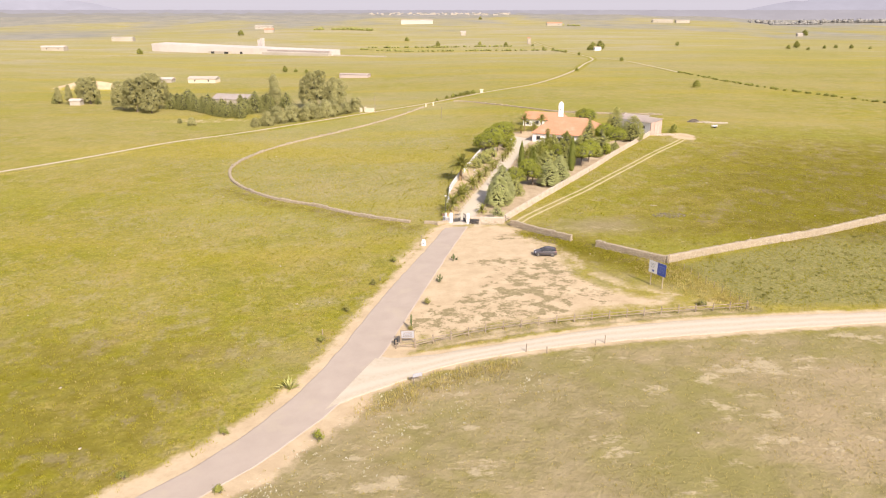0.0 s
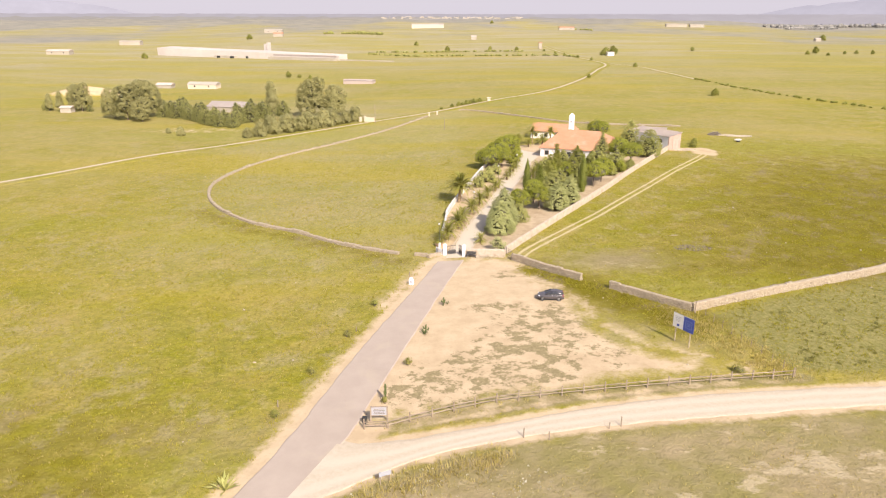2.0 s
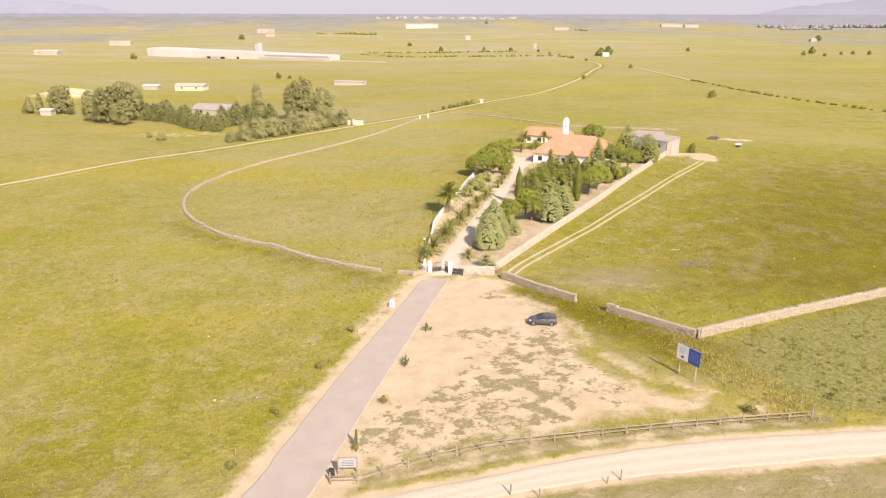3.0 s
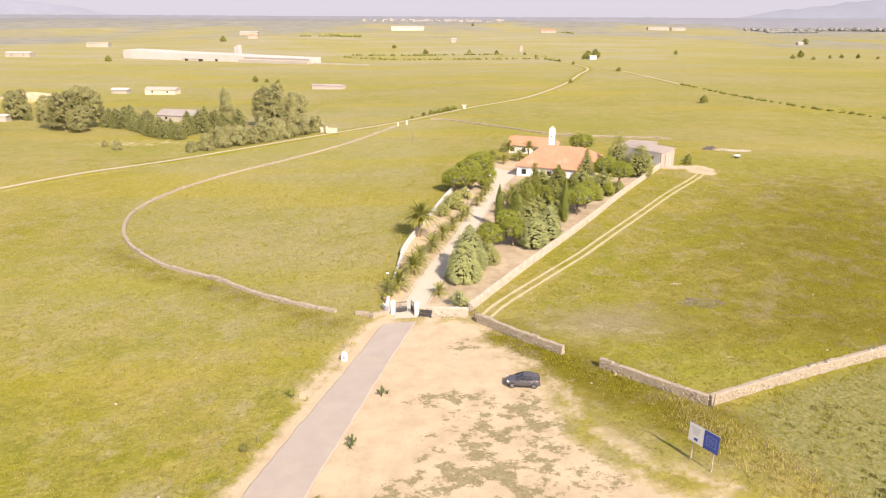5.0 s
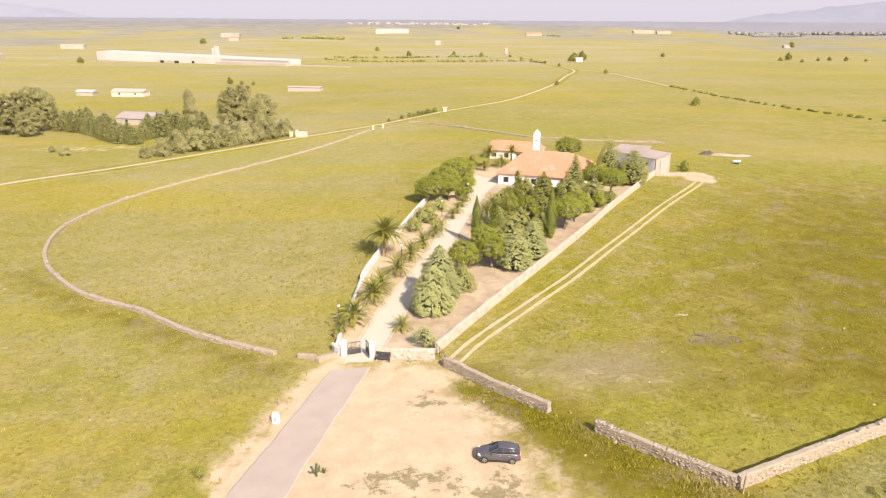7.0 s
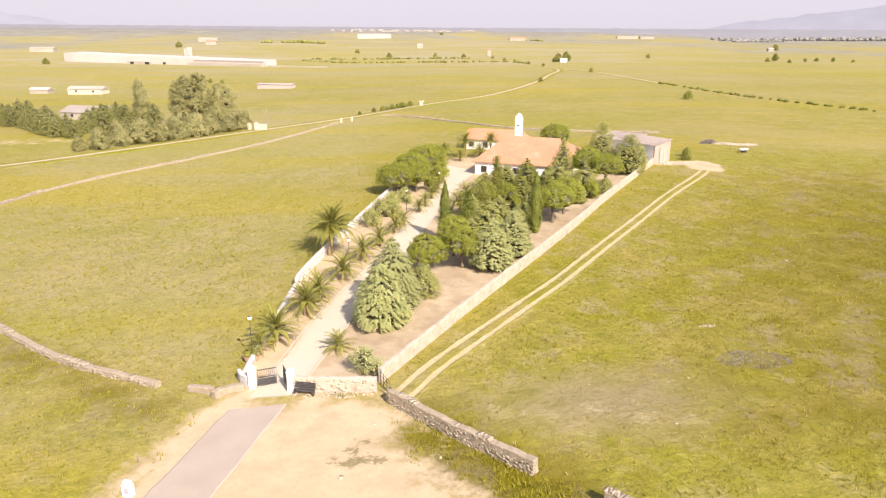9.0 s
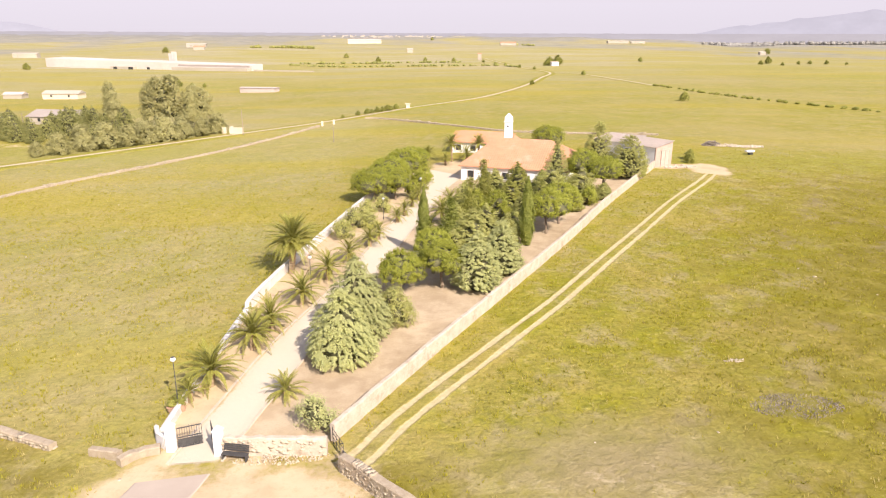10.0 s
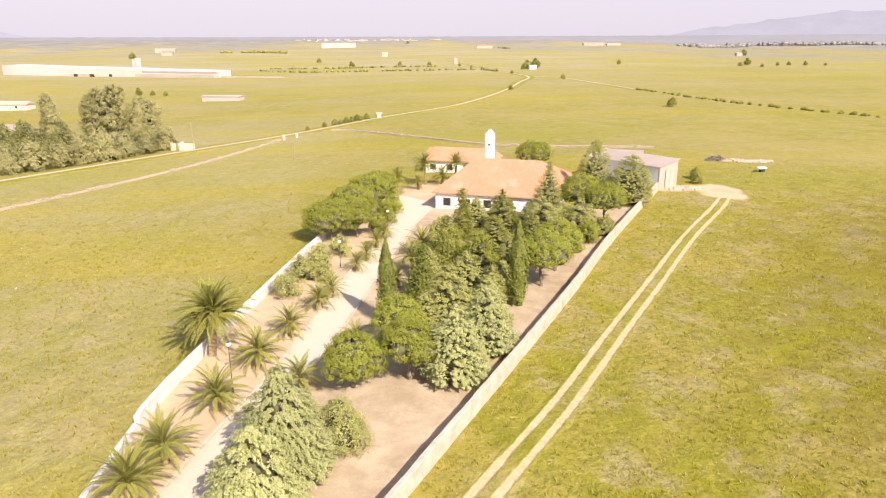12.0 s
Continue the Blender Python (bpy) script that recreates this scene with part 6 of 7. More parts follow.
cactus(1.7, 109.3, 1.3, 1)
cactus(-0.5, 100.4, 1.2, 2)
cactus(-4.2, 83.2, 2.2, 4)
agave(-0.7, 100.0, 0.9, 3, "spiky agave at the edge of the lane")
agave(2.3, 109.7, 0.7, 4, "spiky agave at the edge of the lane")
agave(-17.3, 68.5, 1.9, 5, "large dry spiky agave at the lane's edge", leaves_n=22, mat=OLIVE)
for x, y, r, h, sd, mt in ((-2.3, 91.4, 0.55, 0.95, 1, SCRUB), (-12.3, 58.4, 0.6, 1.2, 2, PINE), (-22.2, 59.8, 0.6, 0.9, 3, DARK_LEAF), (-29.4, 52.9, 0.6, 0.9, 4, DARK_LEAF), (-19.9, 50.7, 0.55, 0.8, 5, DARK_LEAF), (-15.8, 80.3, 0.55, 0.8, 6, DARK_LEAF), (-13.7, 89.7, 0.6, 0.9, 7, SCRUB), (-10.9, 99.7, 0.55, 0.8, 8, SCRUB), (-8.3, 109.6, 0.5, 0.9, 9, DARK_LEAF), (36.0, 88.4, 0.9, 0.7, 13, SCRUB), (-4.3, 83.0, 0.3, 0.5, 14, SCRUB)):
    broad_tree("bush", on(x, y), "small bush at the edge of the lane", r, h, 100 + sd, mt, 4, 0.075, "plants along the lane", 0.3, 0.9, 0.2)


# ---- dry stone walls of the fields ----
dry_wall([(13.2, 128.3), (17.8, 123.2), (23.1, 118.0)], 1.2, 0.62, 1, "grey-brown dry stone field wall", 300, course=0.145, length=0.23)
dry_wall([(26.9, 114.6), (31.6, 110.2), (36.3, 105.9)], 1.15, 0.62, 2, "grey-brown dry stone field wall with a corner", 300, course=0.145, length=0.23)
dry_wall([(36.4, 105.9), (42.4, 108.6), (51.6, 112.6), (68.8, 119.9), (86, 128.8), (130, 151)], 1.25, 0.66, 3, "long dry stone wall between pasture and scrub", 150, course=0.17, length=0.27)
dry_wall(CURVE[:8], 0.54, 0.66, 4, "low curving dry stone wall in the meadow", 150, course=0.18, length=0.30, ruin=0.22)
dry_wall(CURVE[7:], 0.42, 0.75, 5, "tumbled far end of the curving stone wall", 0, course=0.2, length=0.4, ruin=0.25)
flat("wall_stub", wall_run([(-1.5, 131.0), (-2.6, 131.4), (-3.7, 131.8)], 0.6, 0.5, step=0.4, uneven=0.05, seed=6), EARTH_FILL, "short stub of old field wall beside the lane", "wall", "structure")
dry_wall([(5, 331), (10.8, 328.5), (24.4, 312.5), (33.6, 302), (45.4, 287), (54, 281), (66, 276), (85, 270)], 0.5, 0.9, 7, "low grey stone wall behind the house", 0, course=0.25, length=0.5, ruin=0.25)
fg = thing("field_gate", on(12.35, 131.3, -66), "thin rusty field gate hung on the garden wall", "gate")
for z in (0.15, 0.5, 0.85, 1.2):
    part("rail", tube([(0, 0, z), (2.1, 0, z)], [0.022, 0.022], 5), IRON, fg)
for x in (0.0, 0.7, 1.4, 2.1):
    part("upright", tube([(x, 0, 0.05 if 0 < x < 2 else -0.1), (x, 0, 1.28)], [0.025, 0.025], 5), IRON, fg)
part("brace", tube([(0.05, 0, 0.18), (2.05, 0, 1.18)], [0.018, 0.018], 5), IRON, fg)
sheet_gate = thing("sheet_panel", on(13.45, 128.5, 125), "dark sheet panel leaning at the wall's end", "panel")
part("panel", a_box(1.0, 0.05, 1.05, pose(0, 0, 0), 0.01), IRON, sheet_gate)
part("stake", tube([(0.45, 0.05, -0.2), (0.45, 0.05, 1.3)], [0.05, 0.045], 6), TIMBER, sheet_gate)
gp = thing("timber_post", on(36.6, 105.2), "old dark post at the wall's corner", "post")
part("post", tube([(0, 0, -0.2), (0.03, 0, 1.7)], [0.09, 0.08], 7), TIMBER, gp)


# ---- rubble, slabs and stones in the pasture ----
def heap(x, y, rx, ry, h, n, size, seed, label, material):
    rng = random.Random(seed)
    ps = []
    for _ in range(n):
        a, q = rng.uniform(0, 6.28), math.sqrt(rng.random())
        px, py = x + math.cos(a) * q * rx, y + math.sin(a) * q * ry
        s = size * rng.uniform(0.5, 1.5)
        z = gz(px, py) + max(0, h * (1 - q * q)) * rng.random()
        ps.append((Matrix.Translation((px, py, z)) @ Euler((rng.uniform(0, 3), rng.uniform(0, 3), rng.uniform(0, 3))).to_matrix().to_4x4() @ Matrix.Diagonal((s, s * 0.8, s * 0.5, 1)), rng.randrange(8)))
    t = thing("rubble_heap", Matrix(), label, "rubble", "heaps in the pasture", "stuff")
    part("stones", joined_stones("stones", ps, material), None, t)


heap(89.6, 247.8, 2.4, 1.6, 1.2, 420, 0.26, 1, "grey heap of rubble and brushwood in the pasture", RUBBLE)
heap(93.0, 246.8, 3.4, 1.2, 0.5, 260, 0.30, 9, "low brown spread of rubble beside the heap", FIELD_STONE)
heap(97, 245.5, 4.5, 1.2, 0.1, 200, 0.5, 2, "scattered pale slabs beside the heap", CONCRETE)
heap(45.4, 133.2, 3.4, 1.8, 0.02, 1500, 0.07, 3, "flat patch of grey gravelly debris", RUBBLE)
heap(44.2, 140.6, 1.0, 0.4, 0.03, 60, 0.11, 4, "small patch of pale stones in the grass", FIELD_STONE)
heap(9.2, 129.9, 3.2, 0.7, 0.15, 260, 0.13, 8, "scattered small stones and litter before the low wall", FIELD_STONE)
heap(71.5, 221.0, 3.4, 1.2, 0.15, 70, 0.45, 5, "pale broken concrete before the barn", CONCRETE)
trough = thing("water_trough", on(91.6, 233.6, 15), "white water trough on a dark foot in the pasture", "trough")
part("basin", a_box(1.9, 0.9, 0.35, pose(0, 0, 0.6), 0.05), WHITE, trough)
part("foot", a_box(0.9, 0.6, 0.65, pose(0.2, 0, -0.05)), DARK, trough)
rng = random.Random(77)
ps = []
for _ in range(120):
    x, y = rng.uniform(-70, 95), rng.uniform(48, 210)
    s = rng.choice((0.1, 0.14, 0.18, 0.26)) * rng.uniform(0.7, 1.2)
    if seg_dist(np.array([x]), np.array([y]), ROAD_L + ROAD_R[::-1], True)[0] > -1 or (-2 < x < 60 and 130 < y < 215 and x < 12 + (y - 130) * 0.62):
        continue
    ps.append((Matrix.Translation((x, y, gz(x, y))) @ Euler((rng.uniform(-0.3, 0.3), rng.uniform(-0.3, 0.3), rng.uniform(0, 3))).to_matrix().to_4x4() @ Matrix.Diagonal((s * 1.5, s, s * 0.7, 1)), rng.randrange(8)))
t = thing("field_stones", Matrix(), "small pale stones scattered over the meadow", "stones", "", "stuff")
part("stones", joined_stones("stones", ps, FIELD_STONE), None, t)


# ---- grass tufts and scrub ----
def tufts(name, n, region, keep, size, material, label, seed, blades=6, wide=0.035):
    rng = np.random.default_rng(seed)
    x0, x1, y0, y1 = region
    X, Y = rng.uniform(x0, x1, n), rng.uniform(y0, y1, n)
    k = rng.random(n) < keep(X, Y)
    X, Y = X[k], Y[k]
    Z = hgt(X, Y)
    m = len(X)
    s = size * rng.uniform(0.5, 1.4, (m, 1, 1))
    az = rng.uniform(0, 2 * np.pi, (m, blades))
    lean = rng.uniform(0.15, 0.8, (m, blades))
    D = np.stack([np.cos(az) * np.sin(lean), np.sin(az) * np.sin(lean), np.cos(lean)], -1) * s
    S = np.stack([-np.sin(az), np.cos(az), 0 * az], -1) * wide * s / size
    O = np.stack([X, Y, Z], -1)[:, None, :] + np.stack([np.cos(az), np.sin(az), 0 * az], -1) * 0.7 * s
    V = np.stack([O - S, O + S, O + D], 2).reshape(-1, 3)
    me = np_mesh(name, V, np.arange(len(V)).reshape(-1, 3), material)
    t = new(name, me)
    return tagged(t, label, "grass", kind="stuff")


def near(pts, d):
    return lambda X, Y: np.exp(-(seg_dist(X, Y, pts) / d) ** 2)


not_road = lambda X, Y: (seg_dist(X, Y, ROAD_L + ROAD_R[::-1], True) < -1.2) & (seg_dist(X, Y, GRAVEL_LOW + GRAVEL_UP[::-1], True) < -0.3)
tufts("tall_grass", 5000, (-14, 20, 60, 78), lambda X, Y: near([(-7.5, 64.2), (-3, 67.6), (2, 70.2), (7, 72.5)], 1.5)(X, Y) * not_road(X, Y), 0.45, DRY_GRASS, "tall straw-coloured grass along the gravel road", 1, 7, 0.03)
tufts("golden_grass", 6000, (22, 46, 86, 108), lambda X, Y: 0.7 * near([(34, 104), (37, 97), (41, 89.5)], 2.6)(X, Y), 0.36, DRY_GRASS, "golden tall grass round the sign", 8, 7, 0.03)
tufts("fence_grass", 2500, (-8, 46, 76, 92), lambda X, Y: 0.6 * near([(-3, 78.6), (10, 83.2), (25, 85.6), (42, 87.8)], 0.7)(X, Y) * not_road(X, Y), 0.32, DRY_GRASS, "straw-coloured grass under the timber fence", 2, 6, 0.03)
tufts("wall_grass", 22000, (12, 60, 86, 132), lambda X, Y: np.maximum(0.8 * near([(16, 123.5), (22, 117.5), (30, 109.5), (35, 105)], 1.8)(X, Y), 0.2 * near([(40, 106), (60, 114)], 1.0)(X, Y)), 0.27, GREEN_GRASS, "lush tall grass beside the stone wall", 3, 8, 0.03)
clumpy = lambda X, Y: np.clip(0.5 + 0.5 * np.sin(X * 0.55 + 1.5 * np.sin(Y * 0.31)) * np.sin(Y * 0.47 + np.sin(X * 0.23)), 0, 1) ** 1.5


def open_meadow(X, Y):
    """Where the pasture's own grass grows: no lane, yard, drive or garden, in uneven clumps."""
    m = soils(X, Y)
    bare = np.maximum(np.maximum(m["sand"], m["track"]), np.maximum(m["soil"], 0.7 * m["brown"]))
    ruts_ = seg_dist(X, Y, RUT) < 1.5
    rim = smooth(-110, -60, X) * smooth(130, 85, X) * smooth(265, 170, Y)
    return rim * (1 - smooth(0.1, 0.45, bare)) * not_road(X, Y) * ~ruts_ * (0.25 + 0.75 * clumpy(X * 0.9, Y * 0.9))


tufts("meadow_grass", 200000, (-110, 130, 50, 265), open_meadow, 0.19, GREEN_GRASS, "knee-high yellow-green meadow grass in clumps", 21, 5, 0.04)
tufts("straw_grass", 70000, (-110, 130, 45, 265), lambda X, Y: open_meadow(X, Y) * (1 - 0.8 * clumpy(X * 0.9, Y * 0.9)), 0.24, DRY_GRASS, "dry straw stalks standing in the meadow", 22, 4, 0.03)
tufts("verge_grass", 5000, (-40, 4, 40, 130), lambda X, Y: 0.8 * near([(p[0] - 2.2, p[1] + 0.6) for p in ROAD_L[:11]], 0.9)(X, Y) * not_road(X, Y), 0.30, GREEN_GRASS, "rough grass along the lane's verge", 23, 7, 0.04)


BLOSSOM = leafy("pale_blossom", (0.62, 0.58, 0.44), (0.78, 0.74, 0.60), (0.66, 0.60, 0.44), 0.8, 0.3)
tufts("white_blossom", 9000, (-20, 14, 40, 74), lambda X, Y: (clumpy(X * 1.1, Y * 1.1) ** 2 * 0.8 + 0.05) * near([(-16, 50), (-8, 59), (-1, 66), (8, 70)], 4.0)(X, Y) * not_road(X, Y), 0.12, BLOSSOM, "pale wild blossom scattered in the dry pasture", 31, 4, 0.045)
tufts("pasture_grass", 45000, (-60, 120, 10, 82), lambda X, Y: soils(X, Y)["brown"] * (0.2 + 0.8 * clumpy(X * 0.6, Y * 0.7)) * not_road(X, Y), 0.15, DRY_GRASS, "short dry grass over the brown pasture", 32, 4, 0.03)


def scrub_patch():
    rng = np.random.default_rng(4)
    out = []
    poly = [(40, 104), (44, 89.5), (60, 89), (120, 92), (120, 140), (86, 126), (56, 111)]
    X, Y = rng.uniform(40, 118, 2600), rng.uniform(89, 138, 2600)
    k = (seg_dist(X, Y, poly, True) > 0.8) & (rng.random(2600) < 0.55 * clumpy(X * 1.3, Y * 1.3) + 0.12)
    for x, y in zip(X[k], Y[k]):
        r = rng.uniform(0.18, 0.55)
        m = int(20 * r / 0.3)
        o = unit(rng, m) * rng.uniform(0.3, 1.0, (m, 1)) * r
        o[:, 2] = np.abs(o[:, 2]) * 0.7
        N = o / (np.linalg.norm(o, axis=1, keepdims=True) + 1e-9) + rng.normal(size=(m, 3)) * 0.4
        N /= np.linalg.norm(N, axis=1, keepdims=True)
        out.append(leaf_quads(o + [x, y, gz(x, y)], N, 0.11, 0.5, rng))
    return np_mesh("scrub", *stack(out), SCRUB)


tagged(new("scrub", scrub_patch()), "low brownish scrub bushes over dry ground", "scrub", kind="stuff")


# ---- groves and buildings across the pasture ----
def far_tree(r, h, seed, mat_, label, name="eucalyptus", lobes=9, leaf=0.34, low=0.2, dense=0.8, wide=0.0):
    return broad_tree(name, pose(0, 0, 0), label, r, h, seed, mat_, lobes, leaf, "grove trees", low, dense, 0.75, wide, 0.24)


euc_a = far_tree(8.0, 16.5, 201, HAZED_EUCALYPT, "broad grey-green eucalyptus in the far grove", lobes=15, dense=0.3, wide=0.55)
euc_b = far_tree(2.6, 13.5, 202, HAZED_EUCALYPT, "slender grey-green eucalyptus in the far grove", lobes=9, dense=0.6)
def grove_conifer(h, r, seed, mat_):
    return tree("grove_tree", pose(0, 0, 0), "dark bushy conifer in the far grove", trunk_mesh(h * 0.7, 0.2, 0.06, seed), bough_crown("crown", h, r, seed, leaf=0.26, tiers=8, power=0.6, per=10, pad=0.8), mat_, group="grove trees")


dark_a = grove_conifer(8.0, 4.2, 203, GROVE_LEAF)
dark_b = grove_conifer(7.2, 3.4, 204, GROVE_LEAF)
grey_a = far_tree(3.2, 5.4, 205, HAZED_EUCALYPT, "grey-green hedge tree beside the dirt road", "hedge_tree", 8, 0.30, 0.1, 0.6)
oak_a = far_tree(3.4, 5.2, 206, DARK_LEAF, "lone dark holm oak in the pasture", "holm_oak", 7, 0.42, 0.25, 0.25)


def plant(ob, x, y, s, rz, first=False):
    m = pose(x, y, gz(x, y), 0, 0, rz) @ Matrix.Scale(s, 4)
    if first:
        ob.matrix_basis = m
        return ob
    return copy_thing(ob, m)


def plant_all(ob, places):
    for i, (x, y, s) in enumerate(places):
        plant(ob, x, y, s, i * 77.0 + x, False)
    x, y, s = places[0]
    for o in (*ob.children_recursive, ob):
        bpy.data.objects.remove(o)


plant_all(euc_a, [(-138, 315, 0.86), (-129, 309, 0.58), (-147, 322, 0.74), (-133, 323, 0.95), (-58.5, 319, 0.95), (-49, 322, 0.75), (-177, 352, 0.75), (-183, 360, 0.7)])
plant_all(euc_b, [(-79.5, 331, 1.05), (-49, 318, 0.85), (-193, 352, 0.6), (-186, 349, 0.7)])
plant_all(dark_a, [(x, y, s * (0.62 + 0.46 * ((x * 7.3 + y * 3.1) % 1))) for x, y, s in [(-126, 333, 1.0), (-119, 326, 1.05), (-112, 316, 1.1), (-104, 308, 1.0), (-98, 299, 1.05), (-90, 291, 1.1), (-85, 298, 1.0), (-82, 305, 1.05), (-80, 318, 0.95), (-108, 322, 0.9), (-172, 349, 0.6), (-116, 338, 1.0), (-126, 324.6, 0.95), (-118.9, 320.2, 1.0), (-110.3, 313, 1.0), (-101.8, 304.9, 1.0), (-93.5, 295.9, 1.0), (-87.5, 293.5, 1.0), (-85.4, 302.6, 1.0), (-84.3, 313.6, 1.0), (-106, 309, 0.95), (-97, 301, 0.95)]])
plant_all(dark_b, [(x, y, s * (0.62 + 0.46 * ((x * 7.3 + y * 3.1) % 1))) for x, y, s in [(-122, 330, 1.0), (-94, 295, 1.05), (-101, 304, 1.0), (-77, 312, 1.0), (-72, 322, 1.1), (-84, 288, 0.9), (-132, 340, 1.1), (-66, 300, 1.0), (-69, 290, 0.9), (-195, 354, 0.8), (-75, 327, 0.9), (-81.8, 319.6, 1.0), (-79.8, 325.7, 1.0), (-129.5, 339.2, 1.0), (-121.9, 337.7, 1.0), (-95, 329, 1.0), (-89.7, 335, 1.0), (-91, 300, 0.9), (-114, 321, 0.95), (-122, 327, 0.9)]])
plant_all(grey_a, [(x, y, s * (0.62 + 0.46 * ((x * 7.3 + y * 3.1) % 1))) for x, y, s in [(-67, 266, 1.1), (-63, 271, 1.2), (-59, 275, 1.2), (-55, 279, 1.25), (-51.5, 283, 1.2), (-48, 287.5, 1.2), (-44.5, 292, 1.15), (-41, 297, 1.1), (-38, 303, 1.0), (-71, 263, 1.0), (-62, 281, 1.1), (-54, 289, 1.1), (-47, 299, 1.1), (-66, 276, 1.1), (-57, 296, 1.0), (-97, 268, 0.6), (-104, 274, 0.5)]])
plant_all(oak_a, [(x, y, s * (0.62 if y > 560 else 0.9)) for x, y, s in [(-322, 760, 1.6), (-49.6, 989, 1.5), (-6, 862, 1.7), (45, 880, 1.3), (76, 870, 1.2), (280, 860, 1.3), (138, 384, 0.75), (150, 600, 0.9), (162.5, 778, 2.2), (170, 776, 2.6), (158, 770, 1.6), (112, 2190, 2.5), (-330, 1180, 2.4), (601, 1200, 2.6), (380, 790, 1.2), (401, 815, 2.0), (392, 770, 0.9), (425, 800, 1.0), (440, 805, 1.1), (455, 800, 1.2), (470, 790, 0.8), (1.9, 343, 0.32), (5, 346.5, 0.42), (6.6, 349, 0.3), (8.6, 351, 0.42), (10.4, 353.6, 0.36), (12.2, 356.4, 0.46), (13.6, 358, 0.33), (15.4, 361.6, 0.42), (-3, 335, 0.25), (93, 495, 0.5), (112, 800, 0.8), (118, 770, 0.8), (125, 730, 0.8), (106, 850, 0.8), (131, 690, 0.8), (-120, 540, 0.8), (-111, 536, 0.5), (-102, 530, 0.5), (75, 225, 0.35), (76.5, 229, 0.4)]])


def tree_line(name, pts, n, size, seed, label, mat_=None):
    """Far scrub and trees as one row of leafy lumps."""
    rng = np.random.default_rng(seed)
    P = np.array(resample(pts, 5))
    out = []
    for _ in range(n):
        x, y = P[rng.integers(len(P))] + rng.normal(size=2) * size * 0.8
        r = size * rng.uniform(0.5, 1.2)
        c = np.array([x, y, gz(x, y) + r * 0.55])
        o = unit(rng, 40) * r * rng.uniform(0.7, 1.1, (40, 1)) * [1.2, 1.2, 0.8]
        N = o / np.linalg.norm(o, axis=1, keepdims=True)
        out.append(leaf_quads(c + o, N, r * 0.28, 0.6, rng))
        out.append(blob(c, (r * 0.9, r * 0.9, r * 0.65), rng, 0.2))
    return tagged(new(name, np_mesh(name, *stack(out), mat_ or OLIVE)), label, "bushes", kind="stuff")


tree_line("hedge_line", [(161, 482), (166, 430), (172, 394), (179, 368), (186, 348), (198, 313), (216, 270)], 170, 0.8, 1, "dark broken hedge across the far pasture", DARK_LEAF)
tree_line("orchard", [(-95, 830), (-50, 790), (-5, 780), (60, 770), (110, 770), (125, 740)], 110, 1.5, 2, "scattered low bushes along the far slope")
tree_line("orchard_far", [(-90, 860), (0, 850), (80, 850)], 90, 1.6, 3, "scattered low bushes on the far slope")
tree_line("far_copse", [(-235, 1330), (-180, 1350), (-130, 1330)], 40, 3.5, 4, "far line of dark trees")
tree_line("far_copse_right", [(940, 2080), (1000, 2120), (1080, 2090)], 120, 4.5, 5, "far dark wood at the plain's edge", HAZED_WOOD)
tree_line("far_wood", [(1000, 2350), (1250, 2300), (1500, 2250), (1900, 2200)], 180, 8, 6, "dark woodland on the far plain", HAZED_WOOD)
tree_line("far_copse_mid", [(240, 1640), (262, 1640), (300, 1600)], 26, 3.0, 7, "far dark trees round a farm")


def far_building(x, y, rz, l, w, h, label, wall=None, roof=None, rise=1.5, windows=0, name="farm_building"):
    t = thing(name, pose(x, y, gz(x, y), 0, 0, rz), label, "building", "far buildings")
    part("wall", a_box(l, w, h + 1.0, pose(0, 0, -1.0)), wall or WHITE, t)
    bm = bmesh.new()
    e = 0.4
    P = [(-l / 2 - e, -w / 2 - e, h), (l / 2 + e, -w / 2 - e, h), (l / 2 + e, w / 2 + e, h), (-l / 2 - e, w / 2 + e, h), (-l / 2 - e, 0, h + rise), (l / 2 + e, 0, h + rise)]
    v = [bm.verts.new(p) for p in P]
    for f in ((0, 1, 5, 4), (2, 3, 4, 5), (0, 4, 3), (1, 2, 5), (0, 3, 2, 1)):
        bm.faces.new([v[i] for i in f])
    part("roof", bm, roof or TILE, t)
    for k in range(windows):
        part("window", a_box(0.9, 0.2, 1.1, pose(-l / 2 + l * (k + 0.5) / windows, -w / 2 - 0.03, h * 0.4)), DARK, t)
    return t


# white plaster dulled: haze over the far buildings is put into the colour
HAZED_PLASTER = plain("hazed_plaster", (0.39, 0.34, 0.265), (0.47, 0.415, 0.335), 0.05, 0.9, 0.1, 0.05, fine=0.6)
WORKS = plain("weathered_white_plaster", (0.50, 0.445, 0.39), (0.60, 0.54, 0.475), 0.03, 0.9, 0.1, 0.05, fine=0.4, stain=(0.50, 0.44, 0.38))
RUBBLE_ROOF = plain("weathered_grey_roof", (0.32, 0.27, 0.23), (0.40, 0.345, 0.295), 0.3, 0.9, 0.2, 0.03, fine=2)
PINKISH = plain("pinkish_plaster", (0.44, 0.36, 0.31), (0.52, 0.43, 0.38), 0.05, 0.9, 0.1, 0.05, fine=0.6)
# the long white works: a line of sheds seen from the side
ang = math.degrees(math.atan2(723 - 814, -112 + 331))
works = thing("long_works", pose(-222, 771, gz(-222, 771), 0, 0, ang), "very long low white works building with a tower", "building")


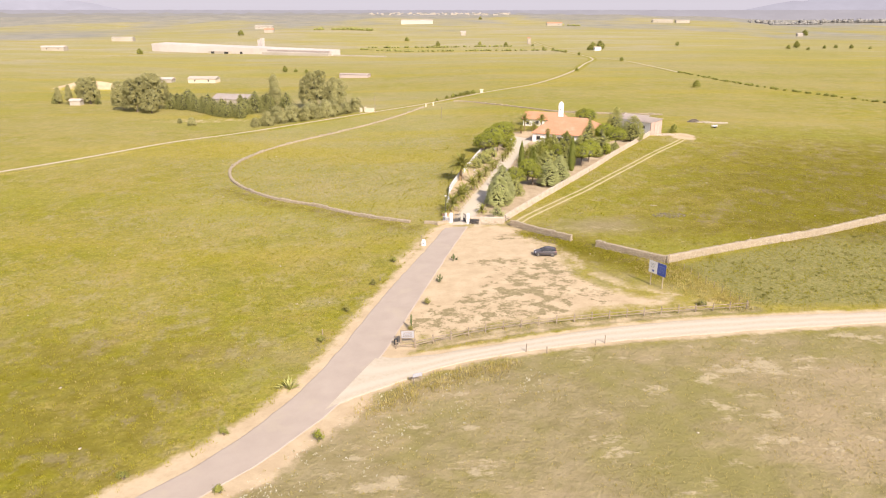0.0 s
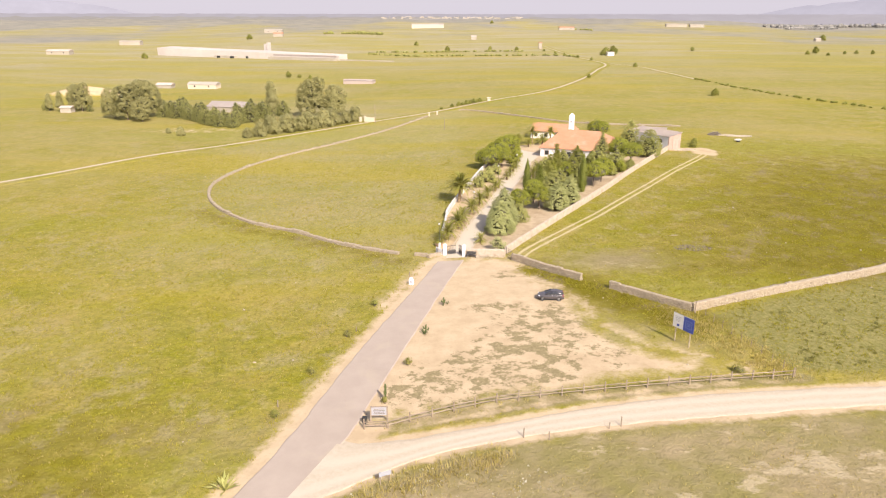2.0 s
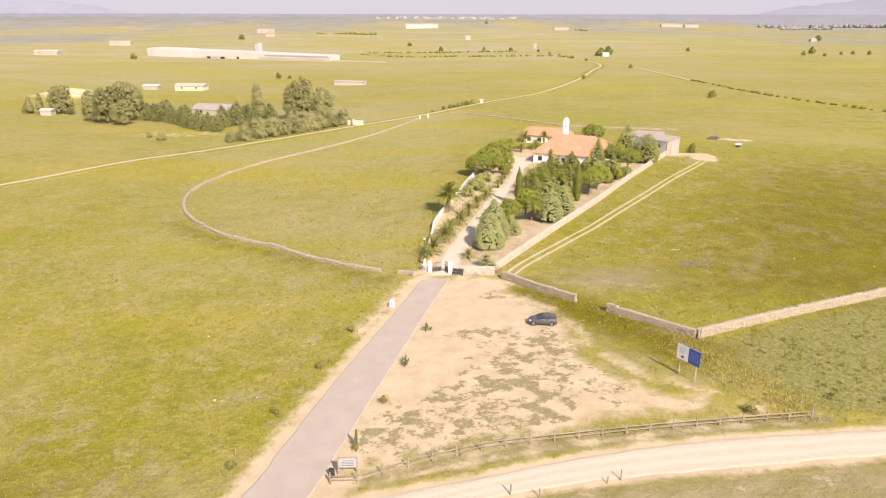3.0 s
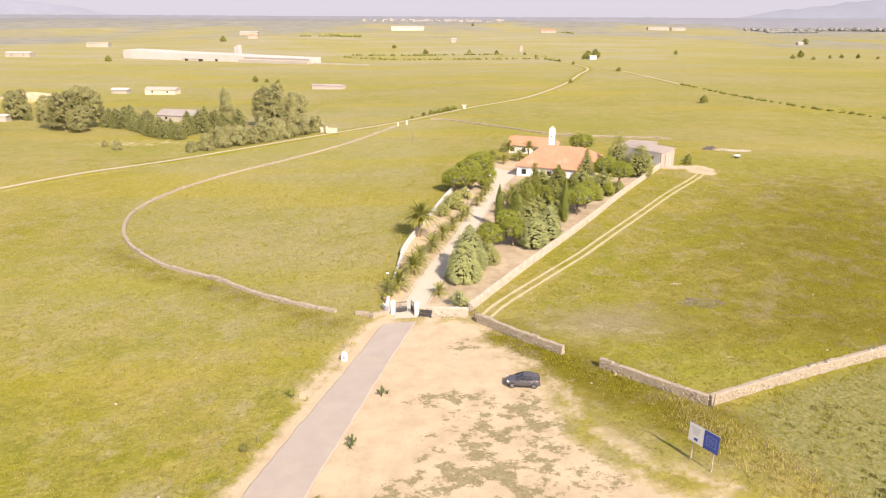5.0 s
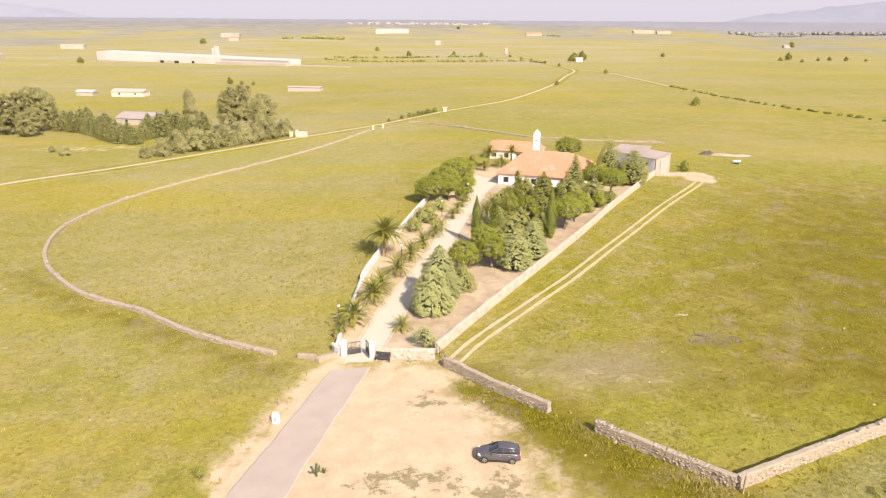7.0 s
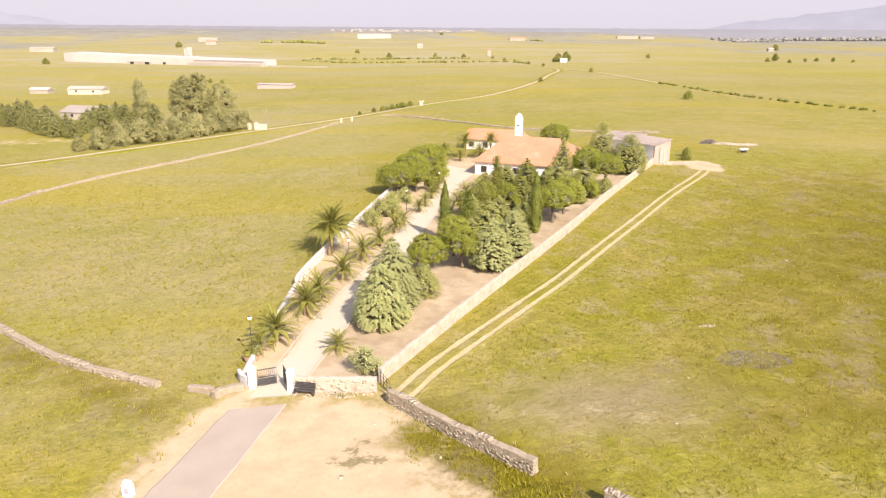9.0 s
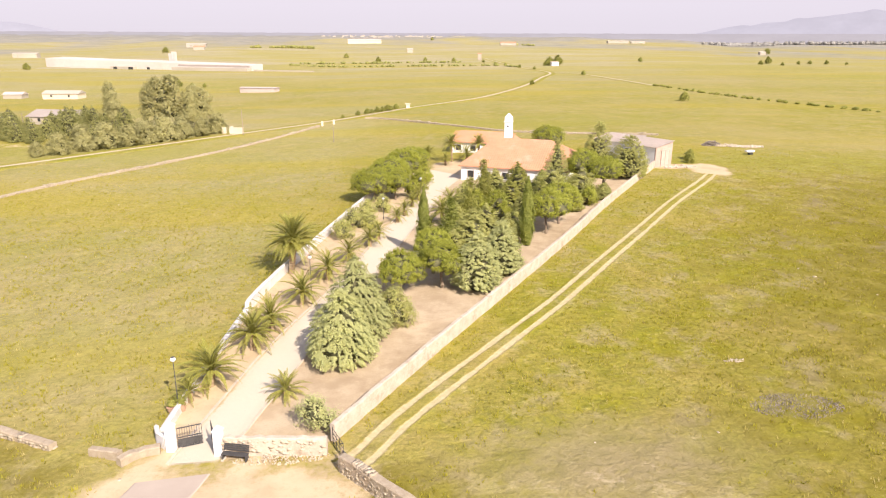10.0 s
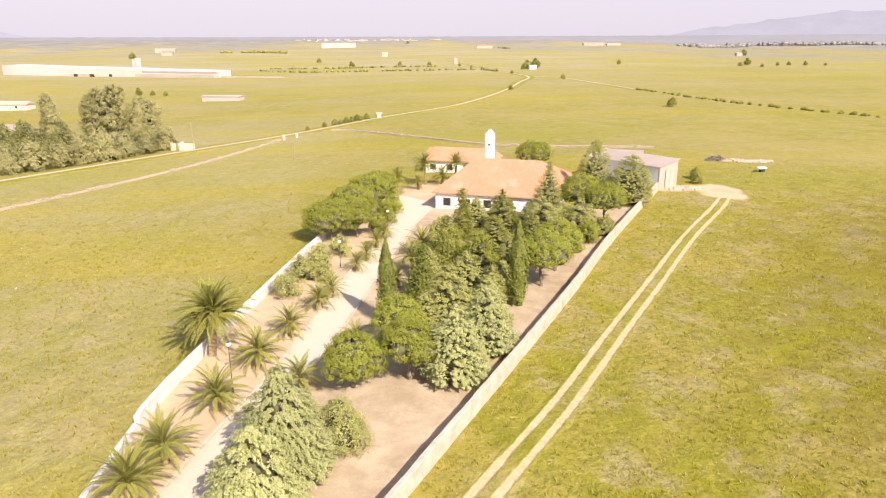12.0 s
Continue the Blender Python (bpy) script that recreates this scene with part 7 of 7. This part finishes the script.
def long_hall(x0, x1, depth, h0, h1):
    """A hall whose roofline falls evenly from h0 to h1, with a shallow roof behind its front."""
    bm = bmesh.new()
    P = [(x0, 0, -1), (x1, 0, -1), (x1, 0, h1), (x0, 0, h0), (x0, depth, -1), (x1, depth, -1), (x1, depth, h1 + 0.8), (x0, depth, h0 + 0.8)]
    v = [bm.verts.new(p) for p in P]
    for f in ((0, 1, 2, 3), (5, 4, 7, 6), (4, 0, 3, 7), (1, 5, 6, 2), (3, 2, 6, 7), (0, 4, 5, 1)):
        bm.faces.new([v[i] for i in f])
    return bm


part("hall", long_hall(-118, -66, 22, 8.6, 7.8), WORKS, works, "tall white end hall")
part("hall", long_hall(-66, 36, 19, 7.8, 6.4), WORKS, works, "pale middle hall")
part("hall", long_hall(36, 119, 16, 6.4, 5.2), WORKS, works, "lower pale hall")
part("hall", a_box(80, 7, 3.4, pose(78, -3.5, -0.6)), HAZED_PLASTER, works, "low lean-to before the lower hall")
part("hall", a_box(26, 6, 3.0, pose(-20, -3, -0.6)), HAZED_PLASTER, works, "low grey annex")
for x, w, h in ((13.0, 2.6, 15.0), (16.6, 3.0, 16.5)):
    part("tower", a_box(w, 4.0, h, pose(x, 24, -1)), WORKS, works, "narrow white tower slab")
for x, l in ((-27, 4.0), (-9, 5.0), (6, 3.0)):
    part("opening", a_box(l, 0.4, 2.2, pose(x, -6.1 if x < 0 else -0.15, 0.0)), DARK, works)
part("window_band", a_box(76, 0.3, 1.5, pose(78, -0.1, 3.6)), RUBBLE_ROOF, works, "long grey band of windows")
part("yard_wall", a_box(60, 0.6, 2.4, pose(150, 0, -0.5)), HAZED_PLASTER, works, "broken pale yard wall")
far_building(-60, 484, -12, 20, 7, 2.3, "low roofless pinkish shed in the pasture", PINKISH, PINKISH, 0.5, 0)
far_building(-160, 474, -6, 19, 8, 2.7, "low white farmhouse with a pale roof", CREAM, HAZED_PLASTER, 1.6, 2)
far_building(-187, 478, -4, 10, 6, 2.2, "small white farm building", HAZED_PLASTER, GREY_ROOF, 1.2, 0)
far_building(-102, 345, -12, 19, 12, 2.6, "grey-roofed house among the grove trees", HAZED_PLASTER, RUBBLE_ROOF, 2.0, 2)
far_building(-181, 346, 0, 5, 4, 2.4, "small white hut below the trees", HAZED_PLASTER, GREY_ROOF, 0.8, 0)
far_building(-441, 815, 0, 26, 10, 4, "long low white farm building", HAZED_PLASTER, GREY_ROOF, 1.5, 2)
far_building(-461, 1040, 0, 30, 10, 5, "low pale barn far across the pasture", HAZED_PLASTER, HAZED_PLASTER, 1.5, 0)
far_building(-349, 1415, 0, 34, 12, 5, "white far farm with dark openings", HAZED_PLASTER, HAZED_PLASTER, 2, 2)
far_building(-62, 1725, 3, 75, 14, 7, "long pale shed far across the plain", CREAM, PINKISH, 3, 0)
far_building(32, 1140, 0, 8, 8, 5, "far pale hut with a dark door", HAZED_PLASTER, GREY_ROOF, 1.5, 0)
far_building(640, 2120, 0, 60, 14, 8, "white far farmstead on a low rise", HAZED_PLASTER, HAZED_PLASTER, 2, 2)
far_building(700, 2125, 0, 40, 14, 7, "white far farmstead on a low rise", HAZED_PLASTER, HAZED_PLASTER, 2, 2)
far_building(165, 768, 10, 7, 5, 3, "small white hut beside trees", WHITE, GREY_ROOF, 1, 0)
far_building(585, 1185, 0, 9, 7, 4, "small white far house on the plain", HAZED_PLASTER, GREY_ROOF, 1, 0)
far_building(-300, 1250, 0, 16, 9, 5, "small white far house on the plain", HAZED_PLASTER, TILE, 2, 0)
far_building(250, 1630, 0, 34, 10, 5, "far farm with reddish roofs", HAZED_PLASTER, TILE, 2, 2)
far_building(108, 905, 0, 4, 4, 7, "small pale transformer hut", HAZED_PLASTER, TILE, 0.8, 0)
far_building(20, 364, 0, 1.4, 1.2, 1.7, "small pale hut beside the dirt road", CREAM, CREAM, 0.3, 0)

# sandy bank and gate by the grove
def mound(x, y, rx, ry, h, seed, label):
    rng = np.random.default_rng(seed)
    u, v = np.meshgrid(np.linspace(0, 2 * np.pi, 40), np.linspace(0, 1, 12))
    X, Y = x + np.cos(u) * v * rx, y + np.sin(u) * v * ry
    Z = hgt(X, Y) - 0.3 + h * (1 - v ** 2) * (1 + 0.25 * np.sin(3 * u + seed))
    return sheet("sand_bank", X, Y, Z, {"sand": np.clip(1.3 - v, 0, 1)}, GROUND, label, "bank")


mound(-216, 432, 27, 9, 4.4, 1, "pale sandy bank in the pasture")
for x, y, l, rz in ((-31.6, 300, 4.2, -10), (-35.5, 301.5, 1.2, -10), (-33.9, 304, 1.0, 60)):
    w = thing("gate_wall", on(x, y, rz), "cream wall at the grove's entrance", "wall", "grove gate")
    part("wall", a_box(l, 0.5, 2.1, pose(0, 0, -0.3), 0.04), CREAM, w)
    part("coping", a_box(l + 0.1, 0.62, 0.1, pose(0, 0, 1.8)), CREAM, w)
for x, y in ((-7.7, 313.5), (-4.4, 317)):
    w = thing("field_pillar", on(x, y), "pale pillar at the field entrance", "pillar", "field pillars")
    part("shaft", a_box(0.6, 0.6, 1.8, pose(0, 0, -0.3), 0.03), CREAM, w)
for x, y, h in ((-0.6, 275, 4.5), (-28.8, 296, 7.5), (-94, 303, 7), (-462, 1020, 14)):
    w = thing("utility_pole", on(x, y), "thin weathered utility pole", "pole", "poles")
    part("pole", tube([(0, 0, -0.3), (0, 0, h)], [0.12, 0.08], 7), TIMBER, w)
rng = random.Random(5)
ps = []
for _ in range(90):
    a = rng.uniform(-0.09, 0.10)
    r = rng.uniform(3900, 4030)
    ps.append((a, r, rng.uniform(6, 18), rng.uniform(3, 7)))
bm = bmesh.new()
for a, r, w, h in ps:
    box(bm, w, 10, h, pose(math.sin(a - 0.01) * r, math.cos(a) * r, 20 + (r - 3900) * 0.07))
t = flat("far_town", bm, HAZED_PLASTER, "pale far town on the plain", "town", "stuff")
